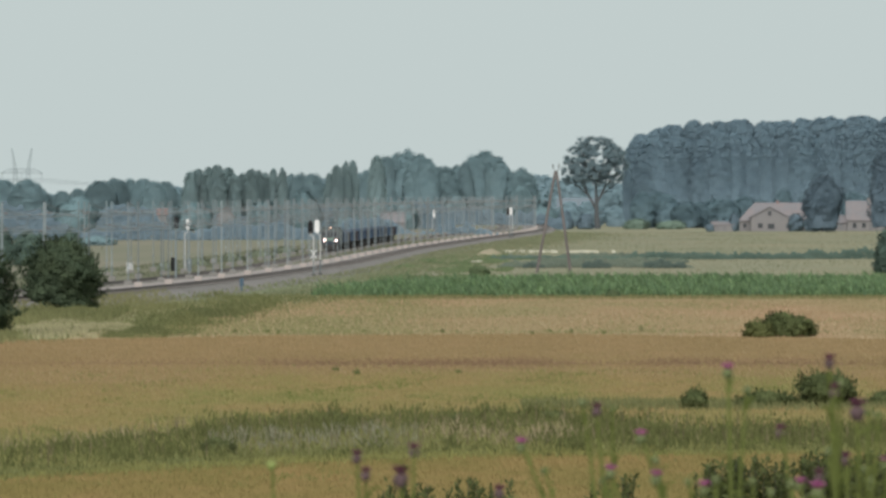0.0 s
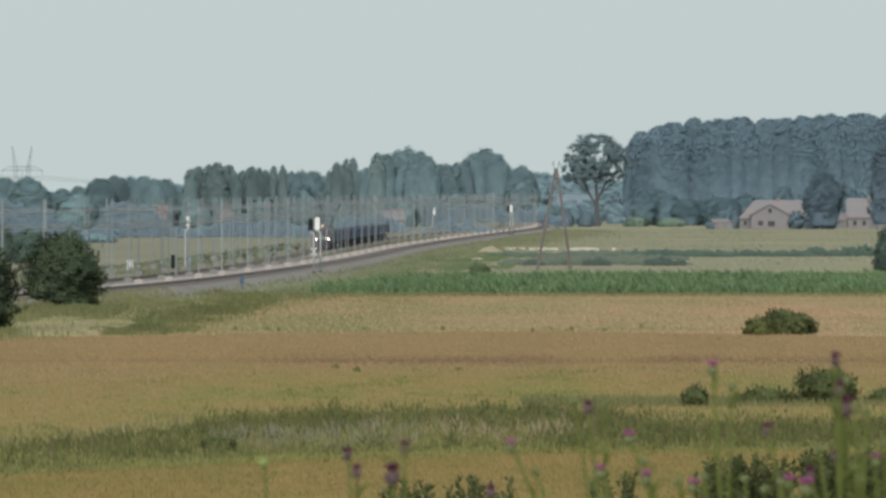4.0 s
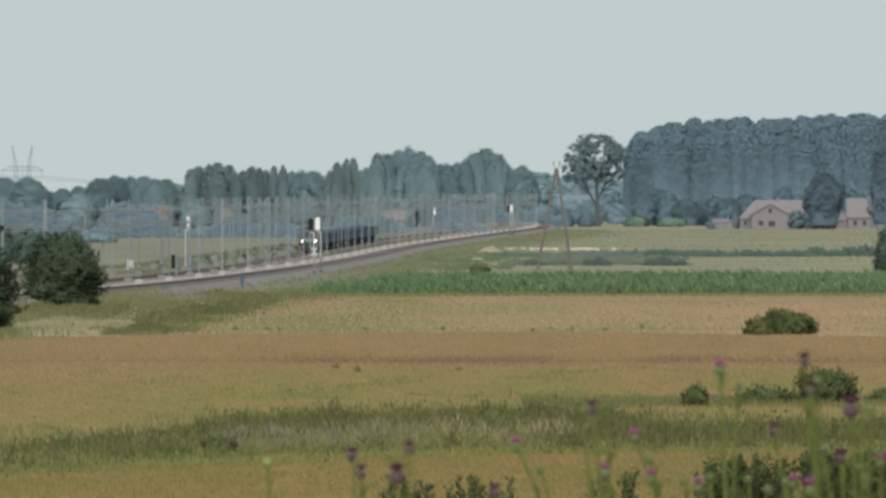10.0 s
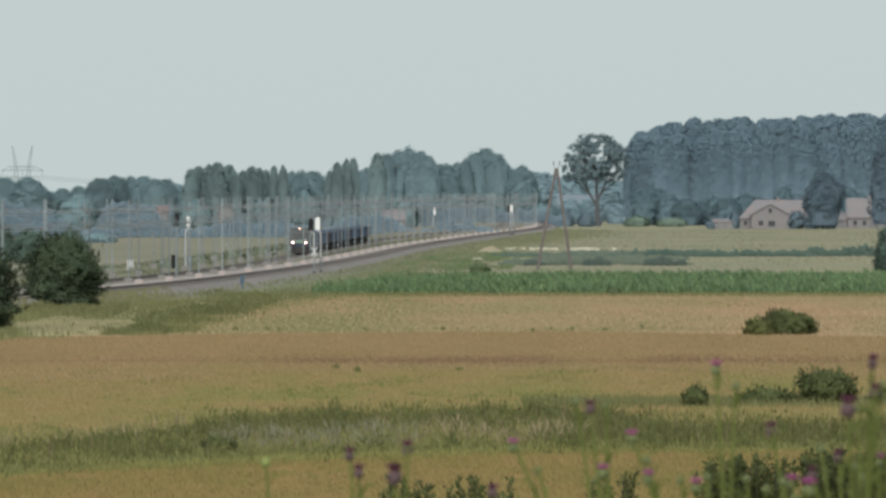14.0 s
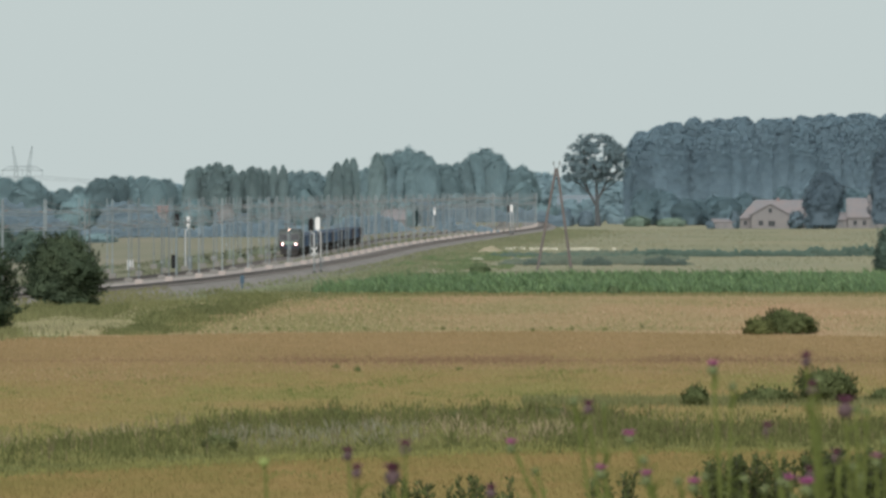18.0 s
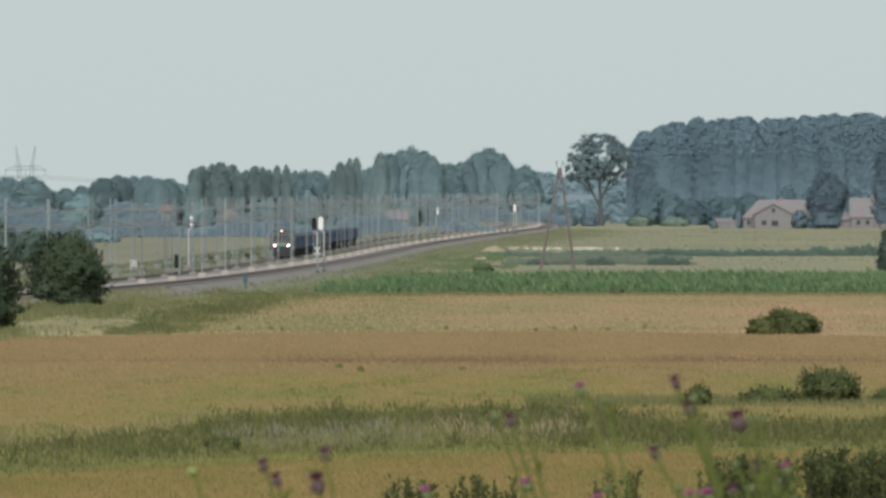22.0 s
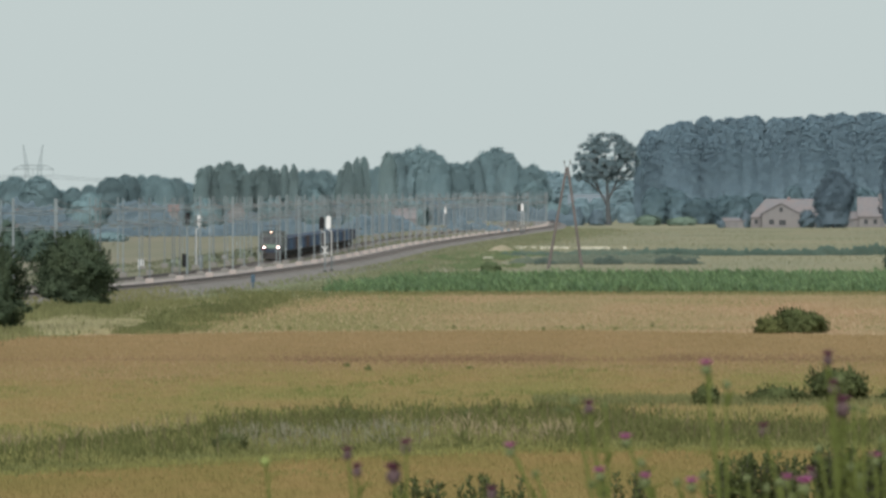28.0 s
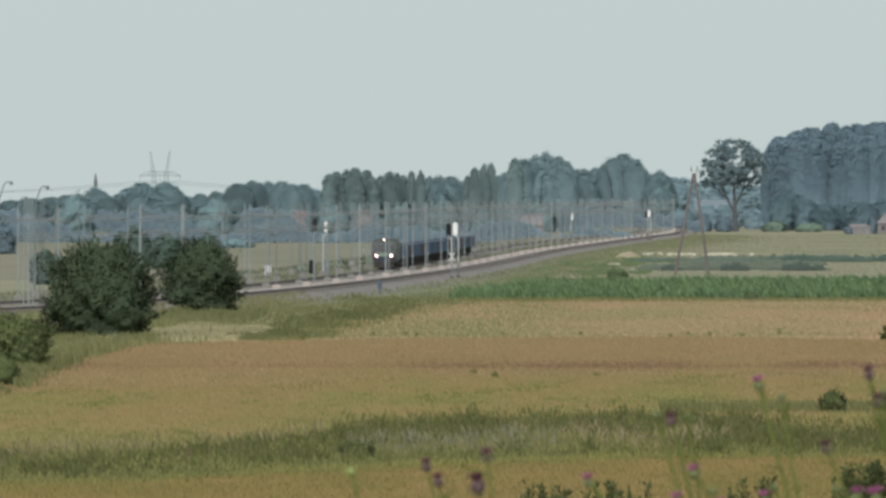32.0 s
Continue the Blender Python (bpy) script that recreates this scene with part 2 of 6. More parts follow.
def ground():
    cols = np.unique(np.concatenate([[-3000, -1500, -600, -250, -120], np.arange(-100, 141, 2.0), [180, 300, 700, 1500, 3000]]))
    strips = [(lambda x: -400 + 0 * x, 2, 0), (lambda x: 40 + 0 * x, 6, 0), (lambda x: 78 + 0 * x, 14, 1), (B0, 6, 2), (B1, 20, 3), (lambda x: 0.55 * B1(x) + 0.45 * B2(x), 4, 4),
              (lambda x: np.minimum(856, 0.12 * B1(x) + 0.88 * B2(x)), 2, 10), (lambda x: np.minimum(868, 0.06 * B1(x) + 0.94 * B2(x)), 16, 4),
              (B2, 16, 5), (B3, 10, 6), (B4, 14, 8), (lambda x: 2275 + 0 * x, 20, 8), (lambda x: 5200 + 0 * x, 0, 8)]
    ys, kinds = [], []
    for k, (f, n, kind) in enumerate(strips[:-1]):
        a, b = f(cols), strips[k + 1][0](cols)
        for i in range(n):
            ys.append(a + (b - a) * i / n), kinds.append(kind)
    ys.append(strips[-1][0](cols))
    Y = np.array(ys)
    X = np.broadcast_to(cols, Y.shape)
    Z = np.where(Y < 40, 9.2, np.where(Y < 78, 9.2 * (78 - Y) / 38, 0))
    nr, nc = Y.shape
    i = (np.arange(nr - 1)[:, None] * nc + np.arange(nc - 1)[None]).ravel()
    ob = soup("ground", np.stack([X, Y, Z], 2).reshape(-1, 3), np.stack([i, i + 1, i + nc + 1, i + nc], 1), M_GRASS, per=4)
    for m in (M_WHEAT_N, M_DITCH, M_WHEAT, M_WHEAT_B, M_STRAW, M_SOIL, M_GRASS, M_MEADOW, M_STUBBLE, M_TRAM):
        ob.data.materials.append(m)
    idx = np.repeat(np.array(kinds, np.int32)[:, None], nc - 1, 1)
    cx, cy = (X[:-1, :-1] + X[1:, 1:]) / 2, (Y[:-1, :-1] + Y[1:, 1:]) / 2
    idx[(cx < edge_x(cy) - 34) & (cy > 1700)] = 9
    idx[(cx < np.interp(cy, [760, 900, 990, 1034, 1276, 1420], [-33, -33.5, -32, -23, -18.8, -8.5])) & (cy > 780) & (cy < 1420)] = 0
    ob.data.polygons.foreach_set("material_index", idx.ravel())
    tagged(ob, "flat farmland with strips of ripe grain and meadow", "ground", kind="structure")


ground()


def ribbon(name, xf, offs, zs, material, y0, y1, step=10.0):
    """A long sheet that follows the line xf, with the cross-section of offsets and heights."""
    y = np.arange(y0, y1 + 1, step)
    v = np.array([[[xf(t) + o, t, z] for o, z in zip(offs, zs)] for t in y])
    nr, nc = v.shape[:2]
    i = (np.arange(nr - 1)[:, None] * nc + np.arange(nc - 1)[None]).ravel()
    return soup(name, v.reshape(-1, 3), np.stack([i, i + 1, i + nc + 1, i + nc], 1), material, per=4)


tagged(ribbon("rail_embankment", edge_x, [-32, -27, -0.2, 0.6, 3.6], [-0.1, 1.25, 1.3, 1.2, -0.1], M_GRAVEL, 620, 4600), "long low railway embankment of grey gravel", "embankment", kind="structure")
tagged(ribbon("embankment_verge", edge_x, [2.7, 3.3, 4.6], [0.36, 0.12, -0.1], mat("verge_grass", (0.205, 0.222, 0.14), (0.235, 0.245, 0.155), 0.4, 0.95, 0.05, c3=(0.185, 0.2, 0.12), big=0.1, spec=0.0), 620, 4600), "grassy lower slope of the railway embankment", "embankment", kind="structure")
tagged(ribbon("near_verge", edge_x, [0.95, 1.95], [1.11, 0.72], M_GRASS, 620, 1160), "grass grown over the embankment edge", "embankment", kind="structure")
tagged(ribbon("ballast_bed", edge_x, [-7.4, -6.6, -2.6, -1.9], [1.25, 1.42, 1.42, 1.27], M_BALLAST, 620, 3000), "pale pinkish crushed stone ballast bed", "ballast", kind="structure")
tagged(ribbon("far_ballast_bed", train_x, [-2.4, -1.8, 1.8, 2.4], [1.3, 1.43, 1.43, 1.3], mat("sooty_ballast", (0.20, 0.185, 0.165), (0.235, 0.215, 0.195), 3.0, 0.95, 0.05, c3=(0.17, 0.165, 0.14), big=0.02, spec=0.0), 620, 4600), "sooty crushed stone ballast of the far track", "ballast", kind="structure")
tagged(ribbon("weedy_ground", edge_x, [-27, -16, -7.2], [1.33, 1.34, 1.34], mat("weedy_gravel", (0.19, 0.185, 0.135), (0.225, 0.21, 0.16), 1.2, 0.95, 0.05, c3=(0.16, 0.168, 0.115), big=0.05, spec=0.0), 620, 4600), "weedy gravel between the two tracks", "ground", kind="structure")


def track(xf, off):
    t = empty("railway_track", "railway track with rusty rails on worn sleepers", "railway track", "tracks of the main line")
    for s in (-0.7525, 0.7525):
        ob = ribbon("rail", xf, [off + s - 0.05, off + s - 0.04, off + s + 0.04, off + s + 0.05], [1.42, 1.62, 1.62, 1.42], M_RUST, 620, 4600)
        ob.parent = t
    ys = np.arange(1080, 3000, 1.2)
    v, f = [], []
    for k, y in enumerate(ys):
        x = xf(y) + off
        v += [(x - 1.3, y - 0.13, 1.47), (x + 1.3, y - 0.13, 1.47), (x + 1.3, y + 0.13, 1.47), (x - 1.3, y + 0.13, 1.47),
              (x - 1.3, y - 0.13, 1.35), (x + 1.3, y - 0.13, 1.35), (x + 1.3, y + 0.13, 1.35), (x - 1.3, y + 0.13, 1.35)]
        f += [[8 * k + q for q in p] for p in ((0, 1, 2, 3), (4, 5, 1, 0), (5, 6, 2, 1), (6, 7, 3, 2), (7, 4, 0, 3))]
    tagged(soup("sleeper_bed", v, f, M_SLEEPER, t, per=4), kind="stuff")


track(edge_x, -0.95)
track(train_x, 0.0)

# ---- overhead line: masts in three rows along the line ----
M_SIGNAL = mat("weathered_white_paint", (0.50, 0.50, 0.48), (0.40, 0.40, 0.385), 3, 0.7)
M_FOOT = mat("sooty_concrete", (0.12, 0.115, 0.11), (0.10, 0.096, 0.092), 4, 0.9)
M_INSUL = mat("brown_insulator", (0.15, 0.14, 0.135), (0.12, 0.115, 0.11), 6, 0.4)


def mast(name, side, steel, label, wide, foot):
    """A tapered steel mast on a concrete foot, with a tube cantilever that reaches out to the side given."""
    t = empty(name, label, "catenary mast", "masts of the overhead line")
    part("foundation", box(bmesh.new(), -0.4, 0.4, -0.38, 0.38, -0.1, 0.62, 0.04), foot, t, "concrete foundation")
    bm = bmesh.new()
    for sy in (-1, 1):
        box(bm, -wide / 2, wide / 2, sy * 0.1 - 0.01, sy * 0.1 + 0.01, 0.62, 8.6)
    box(bm, -0.01, 0.01, -0.09, 0.09, 0.62, 8.6)
    part("post", bm, steel, t)
    bm = bmesh.new()
    rod(bm, (side * 0.2, 0, 7.5), (side * 2.9, 0, 7.35), 0.03, n=6)
    rod(bm, (side * 0.2, 0, 5.9), (side * 2.6, 0, 6.3), 0.03, n=6)
    rod(bm, (side * 0.9, 0, 6.0), (side * 3.0, 0, 5.75), 0.025, n=6)
    rod(bm, (side * 2.4, 0, 6.26), (side * 2.7, 0, 7.36), 0.02, n=6)
    part("cantilever", bm, M_STEEL_D, t)
    part("number_plate", box(bmesh.new(), -0.1, 0.1, -0.14, -0.115, 1.8, 2.1), M_STEEL, t, "small pale number plate")
    for z in (7.5, 5.9):
        part("insulator", rod(bmesh.new(), (side * 0.2, 0, z), (side * 0.55, 0, z + (-0.02 if z > 7 else 0.06)), 0.075, n=8), M_INSUL, t, "brown insulator")
    return t


def masts():
    dull = mat("dull_concrete", (0.215, 0.205, 0.185), (0.18, 0.175, 0.16), 4, 0.9, 0.01)
    protos = [mast("catenary_mast", -1, M_STEEL, "light grey galvanised overhead line mast on concrete foot", 0.125, M_CONC), mast("catenary_mast", -1, M_STEEL_D, "grey overhead line mast between the tracks", 0.115, dull),
              mast("catenary_mast", 1, M_STEEL_D, "dull grey overhead line mast beside the track", 0.11, dull),
              mast("catenary_mast", 1, M_STEEL_D, "dull grey mast of a siding beyond the far track", 0.1, dull)]
    used = set()
    for row, (xf, off, side, y0, gap, seed) in enumerate(((edge_x, -3.7, -1, 1158, 50.0, 15), (train_x, 3.4, -1, 1137, 49.0, 18), (train_x, -3.3, 1, 1112, 46.0, 5), (train_x, -8.4, 1, 1090, 53.0, 23))):
        y, q, k = y0, random.Random(seed), 0
        shift = {15: {5: 4, 6: 14, 7: 16, 8: 16, 11: 7}, 18: {10: 3, 11: -1, 12: -14, 14: 14, 16: -12}}.get(seed, {})
        while y < 3700:
            if off == -3.7 and 1205 < y < 1345:
                y = 1352
            ym = y + shift.get(k, 0)
            m = pose(float(xf(ym)) + off, ym, 1.3, 0, 0, float(rng.uniform(-3, 3)))
            if row not in used:
                protos[row].matrix_basis = m
                used.add(row)
            else:
                copy_thing(protos[row], m)
            y, k = y + gap + q.uniform(-5, 5), k + 1


masts()


def wires():
    for xf, off, lb in ((edge_x, -0.95, "contact and carrier wires over the near track"), (train_x, 0.0, "contact and carrier wires over the far track"), (train_x, -3.4, "feeder wire along the mast tops")):
        t = empty("overhead_wire", lb, "overhead wire", "wires of the overhead line")
        ys = np.arange(1000, 3700, 10.0)
        for nm, z, sag in (("contact_wire", 7.2, 0.0), ("carrier_wire", 8.75, 0.2)) if "feeder" not in lb else (("feeder_wire", 9.6, 0.7),):
            v, f = [], []
            for k, y in enumerate(ys):
                x, zz, r = float(xf(y)) + off, z - sag * math.sin(math.pi * ((y - 1000) % 60) / 60), 0.028
                v += [(x, y, zz + r), (x - r, y, zz - r), (x + r, y, zz - r)]
                if k:
                    a, b = 3 * k - 3, 3 * k
                    f += [(a, a + 1, b + 1, b), (a + 1, a + 2, b + 2, b + 1), (a + 2, a, b, b + 2)]
            soup(nm, v, f, M_WIRE, t, per=4)


wires()

# ---- the freight train ----
M_LOCO = mat("dull_loco_paint", (0.046, 0.061, 0.059), (0.056, 0.070, 0.066), 2, 0.6, c3=(0.068, 0.066, 0.061))
M_LOCO_D = mat("dark_blue_loco_paint", (0.018, 0.03, 0.05), (0.026, 0.04, 0.06), 2, 0.55)
M_LOCO_L = mat("pale_green_loco_paint", (0.17, 0.24, 0.19), (0.14, 0.20, 0.16), 2, 0.5)
M_FRAME = mat("sooty_underframe", (0.035, 0.033, 0.032), (0.055, 0.05, 0.046), 4, 0.8)
M_GLASS = mat("grey_cab_glass", (0.022, 0.028, 0.032), (0.03, 0.036, 0.04), 1, 0.2, spec=0.5)
# red paint stands in for the coloured fringe of glow round the headlights
M_LAMP_FRINGE = mat("lamp_fringe_red", (0.38, 0.06, 0.05), (0.32, 0.05, 0.045), 5, 0.6)
M_LAMP = glow("headlight_glass", (1.0, 0.84, 0.82), 8.0)
M_WAGON = [mat("blue_wagon_paint", (0.062, 0.115, 0.185), (0.074, 0.13, 0.205), 1.5, 0.7, c3=(0.042, 0.052, 0.068), big=0.3),
           mat("dark_wagon_paint", (0.05, 0.078, 0.125), (0.06, 0.09, 0.14), 1.5, 0.7, c3=(0.045, 0.044, 0.046), big=0.3),
           mat("brown_wagon_paint", (0.075, 0.058, 0.055), (0.088, 0.068, 0.062), 1.5, 0.7, c3=(0.055, 0.05, 0.05), big=0.3)]
M_COAL = mat("coal_load", (0.02, 0.02, 0.022), (0.035, 0.033, 0.033), 6, 0.7, 0.08)


def wheelset(t, y, r, z=0.0):
    bm = bmesh.new()
    for s in (-1, 1):
        rod(bm, (s * 0.68, y, r + z), (s * 0.82, y, r + z), r, n=20)
    rod(bm, (-0.7, y, r + z), (0.7, y, r + z), 0.08, n=8)
    return part("wheelset", bm, M_RUST, t)


def locomotive():
    """Nose to -y, rail top at z = 0, the origin under the buffers of the leading end."""
    t = empty("locomotive", "dull grey-green electric locomotive with three lit headlights", "locomotive")
    bm = bmesh.new()
    prof = [(0.35, 1.05), (0.15, 1.5), (0.12, 2.1), (0.55, 3.0), (0.75, 3.45), (1.25, 3.72)]
    ys = [p[0] for p in prof] + [19.0 - p[0] for p in reversed(prof)]
    zs = [p[1] for p in prof] + [p[1] for p in reversed(prof)]
    vs = [[bm.verts.new((s * (1.5 if z < 3.3 else 1.32), y, z)) for y, z in zip(ys, zs)] for s in (-1, 1)]
    bm.faces.new(vs[0]), bm.faces.new(list(reversed(vs[1])))
    for k in range(len(ys)):
        j = (k + 1) % len(ys)
        bm.faces.new((vs[0][j], vs[0][k], vs[1][k], vs[1][j]))
    bmesh.ops.recalc_face_normals(bm, faces=bm.faces)
    bmesh.ops.bevel(bm, geom=list(bm.edges), offset=0.06, segments=2, affect="EDGES")
    part("body", bm, M_LOCO, t)
    part("front_band", box(bmesh.new(), -1.2, 1.2, 0.075, 0.16, 1.55, 2.0, 0.02), M_LOCO_L, t, "pale green band across the nose")
    part("front_panel", box(bmesh.new(), -1.32, 1.32, 0.05, 0.2, 0.98, 1.5, 0.03), M_LOCO_D, t, "dark blue lower nose panel")
    for s in (-1, 1):
        bm = bmesh.new()
        x0, x1 = sorted((s * 0.08, s * 1.3))
        q = [bm.verts.new((x, y, z)) for x, y, z in ((x0, 0.14, 2.2), (x1, 0.14, 2.2), (x1, 0.5, 2.98), (x0, 0.5, 2.98))]
        f = bm.faces.new(q)
        bmesh.ops.solidify(bm, geom=[f], thickness=0.04)
        part("windscreen", bm, M_GLASS, t, "dark windscreen")
        bm = bmesh.new()
        rod(bm, (s * 0.92, 0.12, 1.65), (s * 0.92, -0.06, 1.65), 0.25, n=20)
        hl = part("headlight", bm, M_LAMP_FRINGE, t, "lamp housing, red for the fringe round the lit lamp")
        bm = bmesh.new()
        rod(bm, (s * 0.92, -0.05, 1.65), (s * 0.92, -0.09, 1.65), 0.12, 0.1, n=20)
        part("lens", bm, M_LAMP, hl, "glowing headlight lens")
        bm = bmesh.new()
        rod(bm, (s * 0.875, 0.3, 1.05), (s * 0.875, -0.35, 1.05), 0.1, n=12)
        rod(bm, (s * 0.875, -0.3, 1.05), (s * 0.875, -0.38, 1.05), 0.24, n=20)
        part("buffer", bm, M_FRAME, t)
        for k in range(6):
            part("side_window", box(bmesh.new(), min(s * 1.485, s * 1.52), max(s * 1.485, s * 1.52), 3.2 + k * 2.2, 4.2 + k * 2.2, 2.35, 3.0, 0.005), M_GLASS, t)
        part("handrail", rod(bmesh.new(), (s * 1.4, 0.05, 1.15), (s * 1.4, 0.1, 2.0), 0.025, n=6), M_STEEL, t)
    bm = bmesh.new()
    rod(bm, (0, 0.95, 3.62), (0, 0.55, 3.62), 0.17, n=20)
    hl = part("roof_headlight", bm, M_FRAME, t)
    bm = bmesh.new()
    rod(bm, (0, 0.56, 3.62), (0, 0.52, 3.62), 0.1, 0.08, n=20)
    part("lens", bm, glow("roof_light_glass", (1.0, 0.66, 0.5), 4.0), hl, "glowing roof headlight lens")
    part("plough", box(bmesh.new(), -1.25, 1.25, 0.12, 0.35, 0.15, 1.05, 0.03), M_FRAME, t)
    part("underframe", box(bmesh.new(), -1.3, 1.3, 0.35, 18.65, 0.75, 1.06, 0.02), M_FRAME, t)
    for yb in (4.2, 14.8):
        part("bogie", box(bmesh.new(), -1.15, 1.15, yb - 2.6, yb + 2.6, 0.45, 0.95, 0.05), M_FRAME, t)
        for dy in (-1.9, 0, 1.9):
            wheelset(t, yb + dy, 0.6)
    for yb in (3.4, 15.6):
        bm = bmesh.new()
        rod(bm, (-0.45, yb, 3.75), (-0.5, yb + 1.1, 4.25), 0.03, n=6), rod(bm, (0.45, yb, 3.75), (0.5, yb + 1.1, 4.25), 0.03, n=6)
        top = 5.5 if yb > 10 else 4.4
        rod(bm, (-0.5, yb + 1.1, 4.25), (-0.6, yb, top), 0.025, n=6), rod(bm, (0.5, yb + 1.1, 4.25), (0.6, yb, top), 0.025, n=6)
        rod(bm, (-0.9, yb, top), (0.9, yb, top), 0.04, n=6)
        part("pantograph", bm, M_RUST, t)
    return t


def wagon(paint, label):
    """A four-axle open coal wagon, 14 m over the buffers, the origin under its leading buffers."""
    t = empty("open_wagon", label, "freight wagon", "wagons of the coal train")
    bm = bmesh.new()
    for x0, x1, y0, y1 in ((-1.42, -1.36, 0.65, 13.35), (1.36, 1.42, 0.65, 13.35), (-1.36, 1.36, 0.65, 0.71), (-1.36, 1.36, 13.29, 13.35)):
        box(bm, x0, x1, y0, y1, 1.2, 2.72)
    box(bm, -1.36, 1.36, 0.71, 13.29, 1.2, 1.27)
    part("body", bm, paint, t)
    rib = part("rib", box(bmesh.new(), -0.04, 0.04, -0.07, 0.07, 1.2, 2.68), paint, t)
    rib.location = (-0.9, 0.61, 0)
    for x, y in [(0, 0.61), (0.9, 0.61)] + [(s * 1.46, 0.8 + k * 1.55) for s in (-1, 1) for k in range(9)]:
        ob = new("rib", rib.data)
        ob.parent, ob.location = t, (x, y, 0)
    bm = bmesh.new()
    for s in (-1, 1):
        box(bm, min(s * 1.35, s * 1.51), max(s * 1.35, s * 1.51), 0.58, 13.42, 2.68, 2.8)
    box(bm, -1.5, 1.5, 0.57, 0.72, 2.68, 2.8), box(bm, -1.5, 1.5, 13.28, 13.43, 2.68, 2.8)
    part("top_rail", bm, paint, t)
    bm = bmesh.new()
    bmesh.ops.create_grid(bm, x_segments=6, y_segments=16, size=1)
    for v in bm.verts:
        v.co = (v.co.x * 1.35, 7 + v.co.y * 6.2, 2.35 + 0.3 * (1 - abs(v.co.x)) * (0.6 + 0.4 * math.sin(v.co.y * 9)))
    part("coal", bm, M_COAL, t, "black coal load")
    part("underframe", box(bmesh.new(), -1.2, 1.2, 0.62, 13.38, 0.95, 1.2, 0.02), M_FRAME, t)
    for s in (-1, 1):
        for y0, y1 in ((0.6, 0.0), (13.4, 14.0)):
            bm = bmesh.new()
            rod(bm, (s * 0.875, y0, 1.05), (s * 0.875, y1, 1.05), 0.09, n=10)
            rod(bm, (s * 0.875, y1 * 0.99 + 0.03, 1.05), (s * 0.875, y1, 1.05), 0.22, n=16)
            part("buffer", bm, M_FRAME, t)
    for yb in (2.5, 11.5):
        part("bogie", box(bmesh.new(), -1.05, 1.05, yb - 1.3, yb + 1.3, 0.4, 0.75, 0.05), M_FRAME, t)
        for dy in (-0.9, 0.9):
            wheelset(t, yb + dy, 0.46)
    return t


LOCO = locomotive()
W0 = wagon(M_WAGON[0], "blue open coal wagon with rusty ribs")
W1 = wagon(M_WAGON[1], "dark grey-blue open coal wagon with worn paint")
W2 = wagon(M_WAGON[2], "brown open coal wagon with sooty sides")
TRAIN = [(LOCO, 0.0)]
for k in range(29):
    src = (W1, W0, W1, W2, W0, W0, W1, W2, W1, W0)[k % 10]
    TRAIN.append((src if k in (0, 1, 3) else copy_thing(src, Matrix()), 19.1 + k * 14.1))
RAIL_TOP = 1.62


def on_rails(y, length):
    a, b = Vector((float(train_x(y)), y, RAIL_TOP)), Vector((float(train_x(y + length)), y + length, RAIL_TOP))
    d = (b - a)
    return Matrix.Translation(a) @ Matrix.Rotation(math.atan2(-d.x, d.y), 4, "Z")

# ---- trees ----
def sprays(c, face, out, s, r, side=None):
    """Leaf sprays at c that face a way, shaded softly with the clump they belong to; side: the clump's outer side, where it is not out: verts, triangles, normals."""
    n = len(c)
    face = np.where(((face * (out if side is None else side)).sum(1) < 0)[:, None], -face, face)
    a = np.cross(face, r.normal(size=(n, 3)))
    a /= np.linalg.norm(a, axis=1)[:, None]
    b = np.cross(face, a)
    b /= np.linalg.norm(b, axis=1)[:, None]
    v = np.stack([c - a * s, c - b * s * 0.6, c + a * s, c + b * s * 0.6], 1)
    i = np.arange(n)[:, None] * 4
    nn = out / np.linalg.norm(out, axis=1)[:, None]
    return v.reshape(-1, 3), np.concatenate([i + [0, 1, 2], i + [0, 2, 3]], 1).reshape(-1, 3), np.repeat(nn, 4, 0)


def leaf_cloud(blobs, n, size, seed, shell=0.45, core=None, round_=0.9, calm=1.0):
    """Small leaf sprays in uneven clumps: verts, triangles, normals; core: the crown's middle, which rounds the whole."""
    r = np.random.default_rng(seed)
    B = np.array(blobs, float)
    wgt = (B[:, 3] * B[:, 4] + B[:, 3] * B[:, 5]) ** 1.0
    k = r.choice(len(B), n, p=wgt / wgt.sum())
    d = r.normal(size=(n, 3))
    d /= np.linalg.norm(d, axis=1)[:, None]
    if core is not None:
        g = (B[k, :3] - np.array(core[:3])) / np.array(core[3:])
        g /= np.maximum(0.1, np.linalg.norm(g, axis=1))[:, None]
        inner = (d * g).sum(1) < 0
        d[inner] -= 2 * (d * g).sum(1)[inner][:, None] * g[inner]
    rad = (shell + (1.08 - shell) * r.random(n) ** 0.6)[:, None]
    large = r.random(n) < (0.22 if core is not None else 0.1)
    rad[large] = shell + 0.2
    c = B[k, :3] + d * rad * B[k, 3:6] * (1 + 0.12 * r.normal(size=(n, 1)))
    face = d * 0.8 + np.array([0, 0, 0.4 * calm]) + r.normal(size=(n, 3)) * 0.4 * calm
    s = size * r.uniform(0.6, 1.4, (n, 1)) * np.where(large, 2.4, 1.0)[:, None]
    out = d + np.array([0, 0, 0.25]) + r.normal(size=(n, 3)) * 0.15 * calm
    if core is not None:
        g = (c - np.array(core[:3])) / np.array(core[3:])
        out = (1.15 - 0.8 * round_) * out + round_ * g / np.maximum(0.3, np.linalg.norm(g, axis=1))[:, None]
        out[:, 2] = np.maximum(out[:, 2], -0.1) + 0.15
    return sprays(c, face, out, s, r, d)


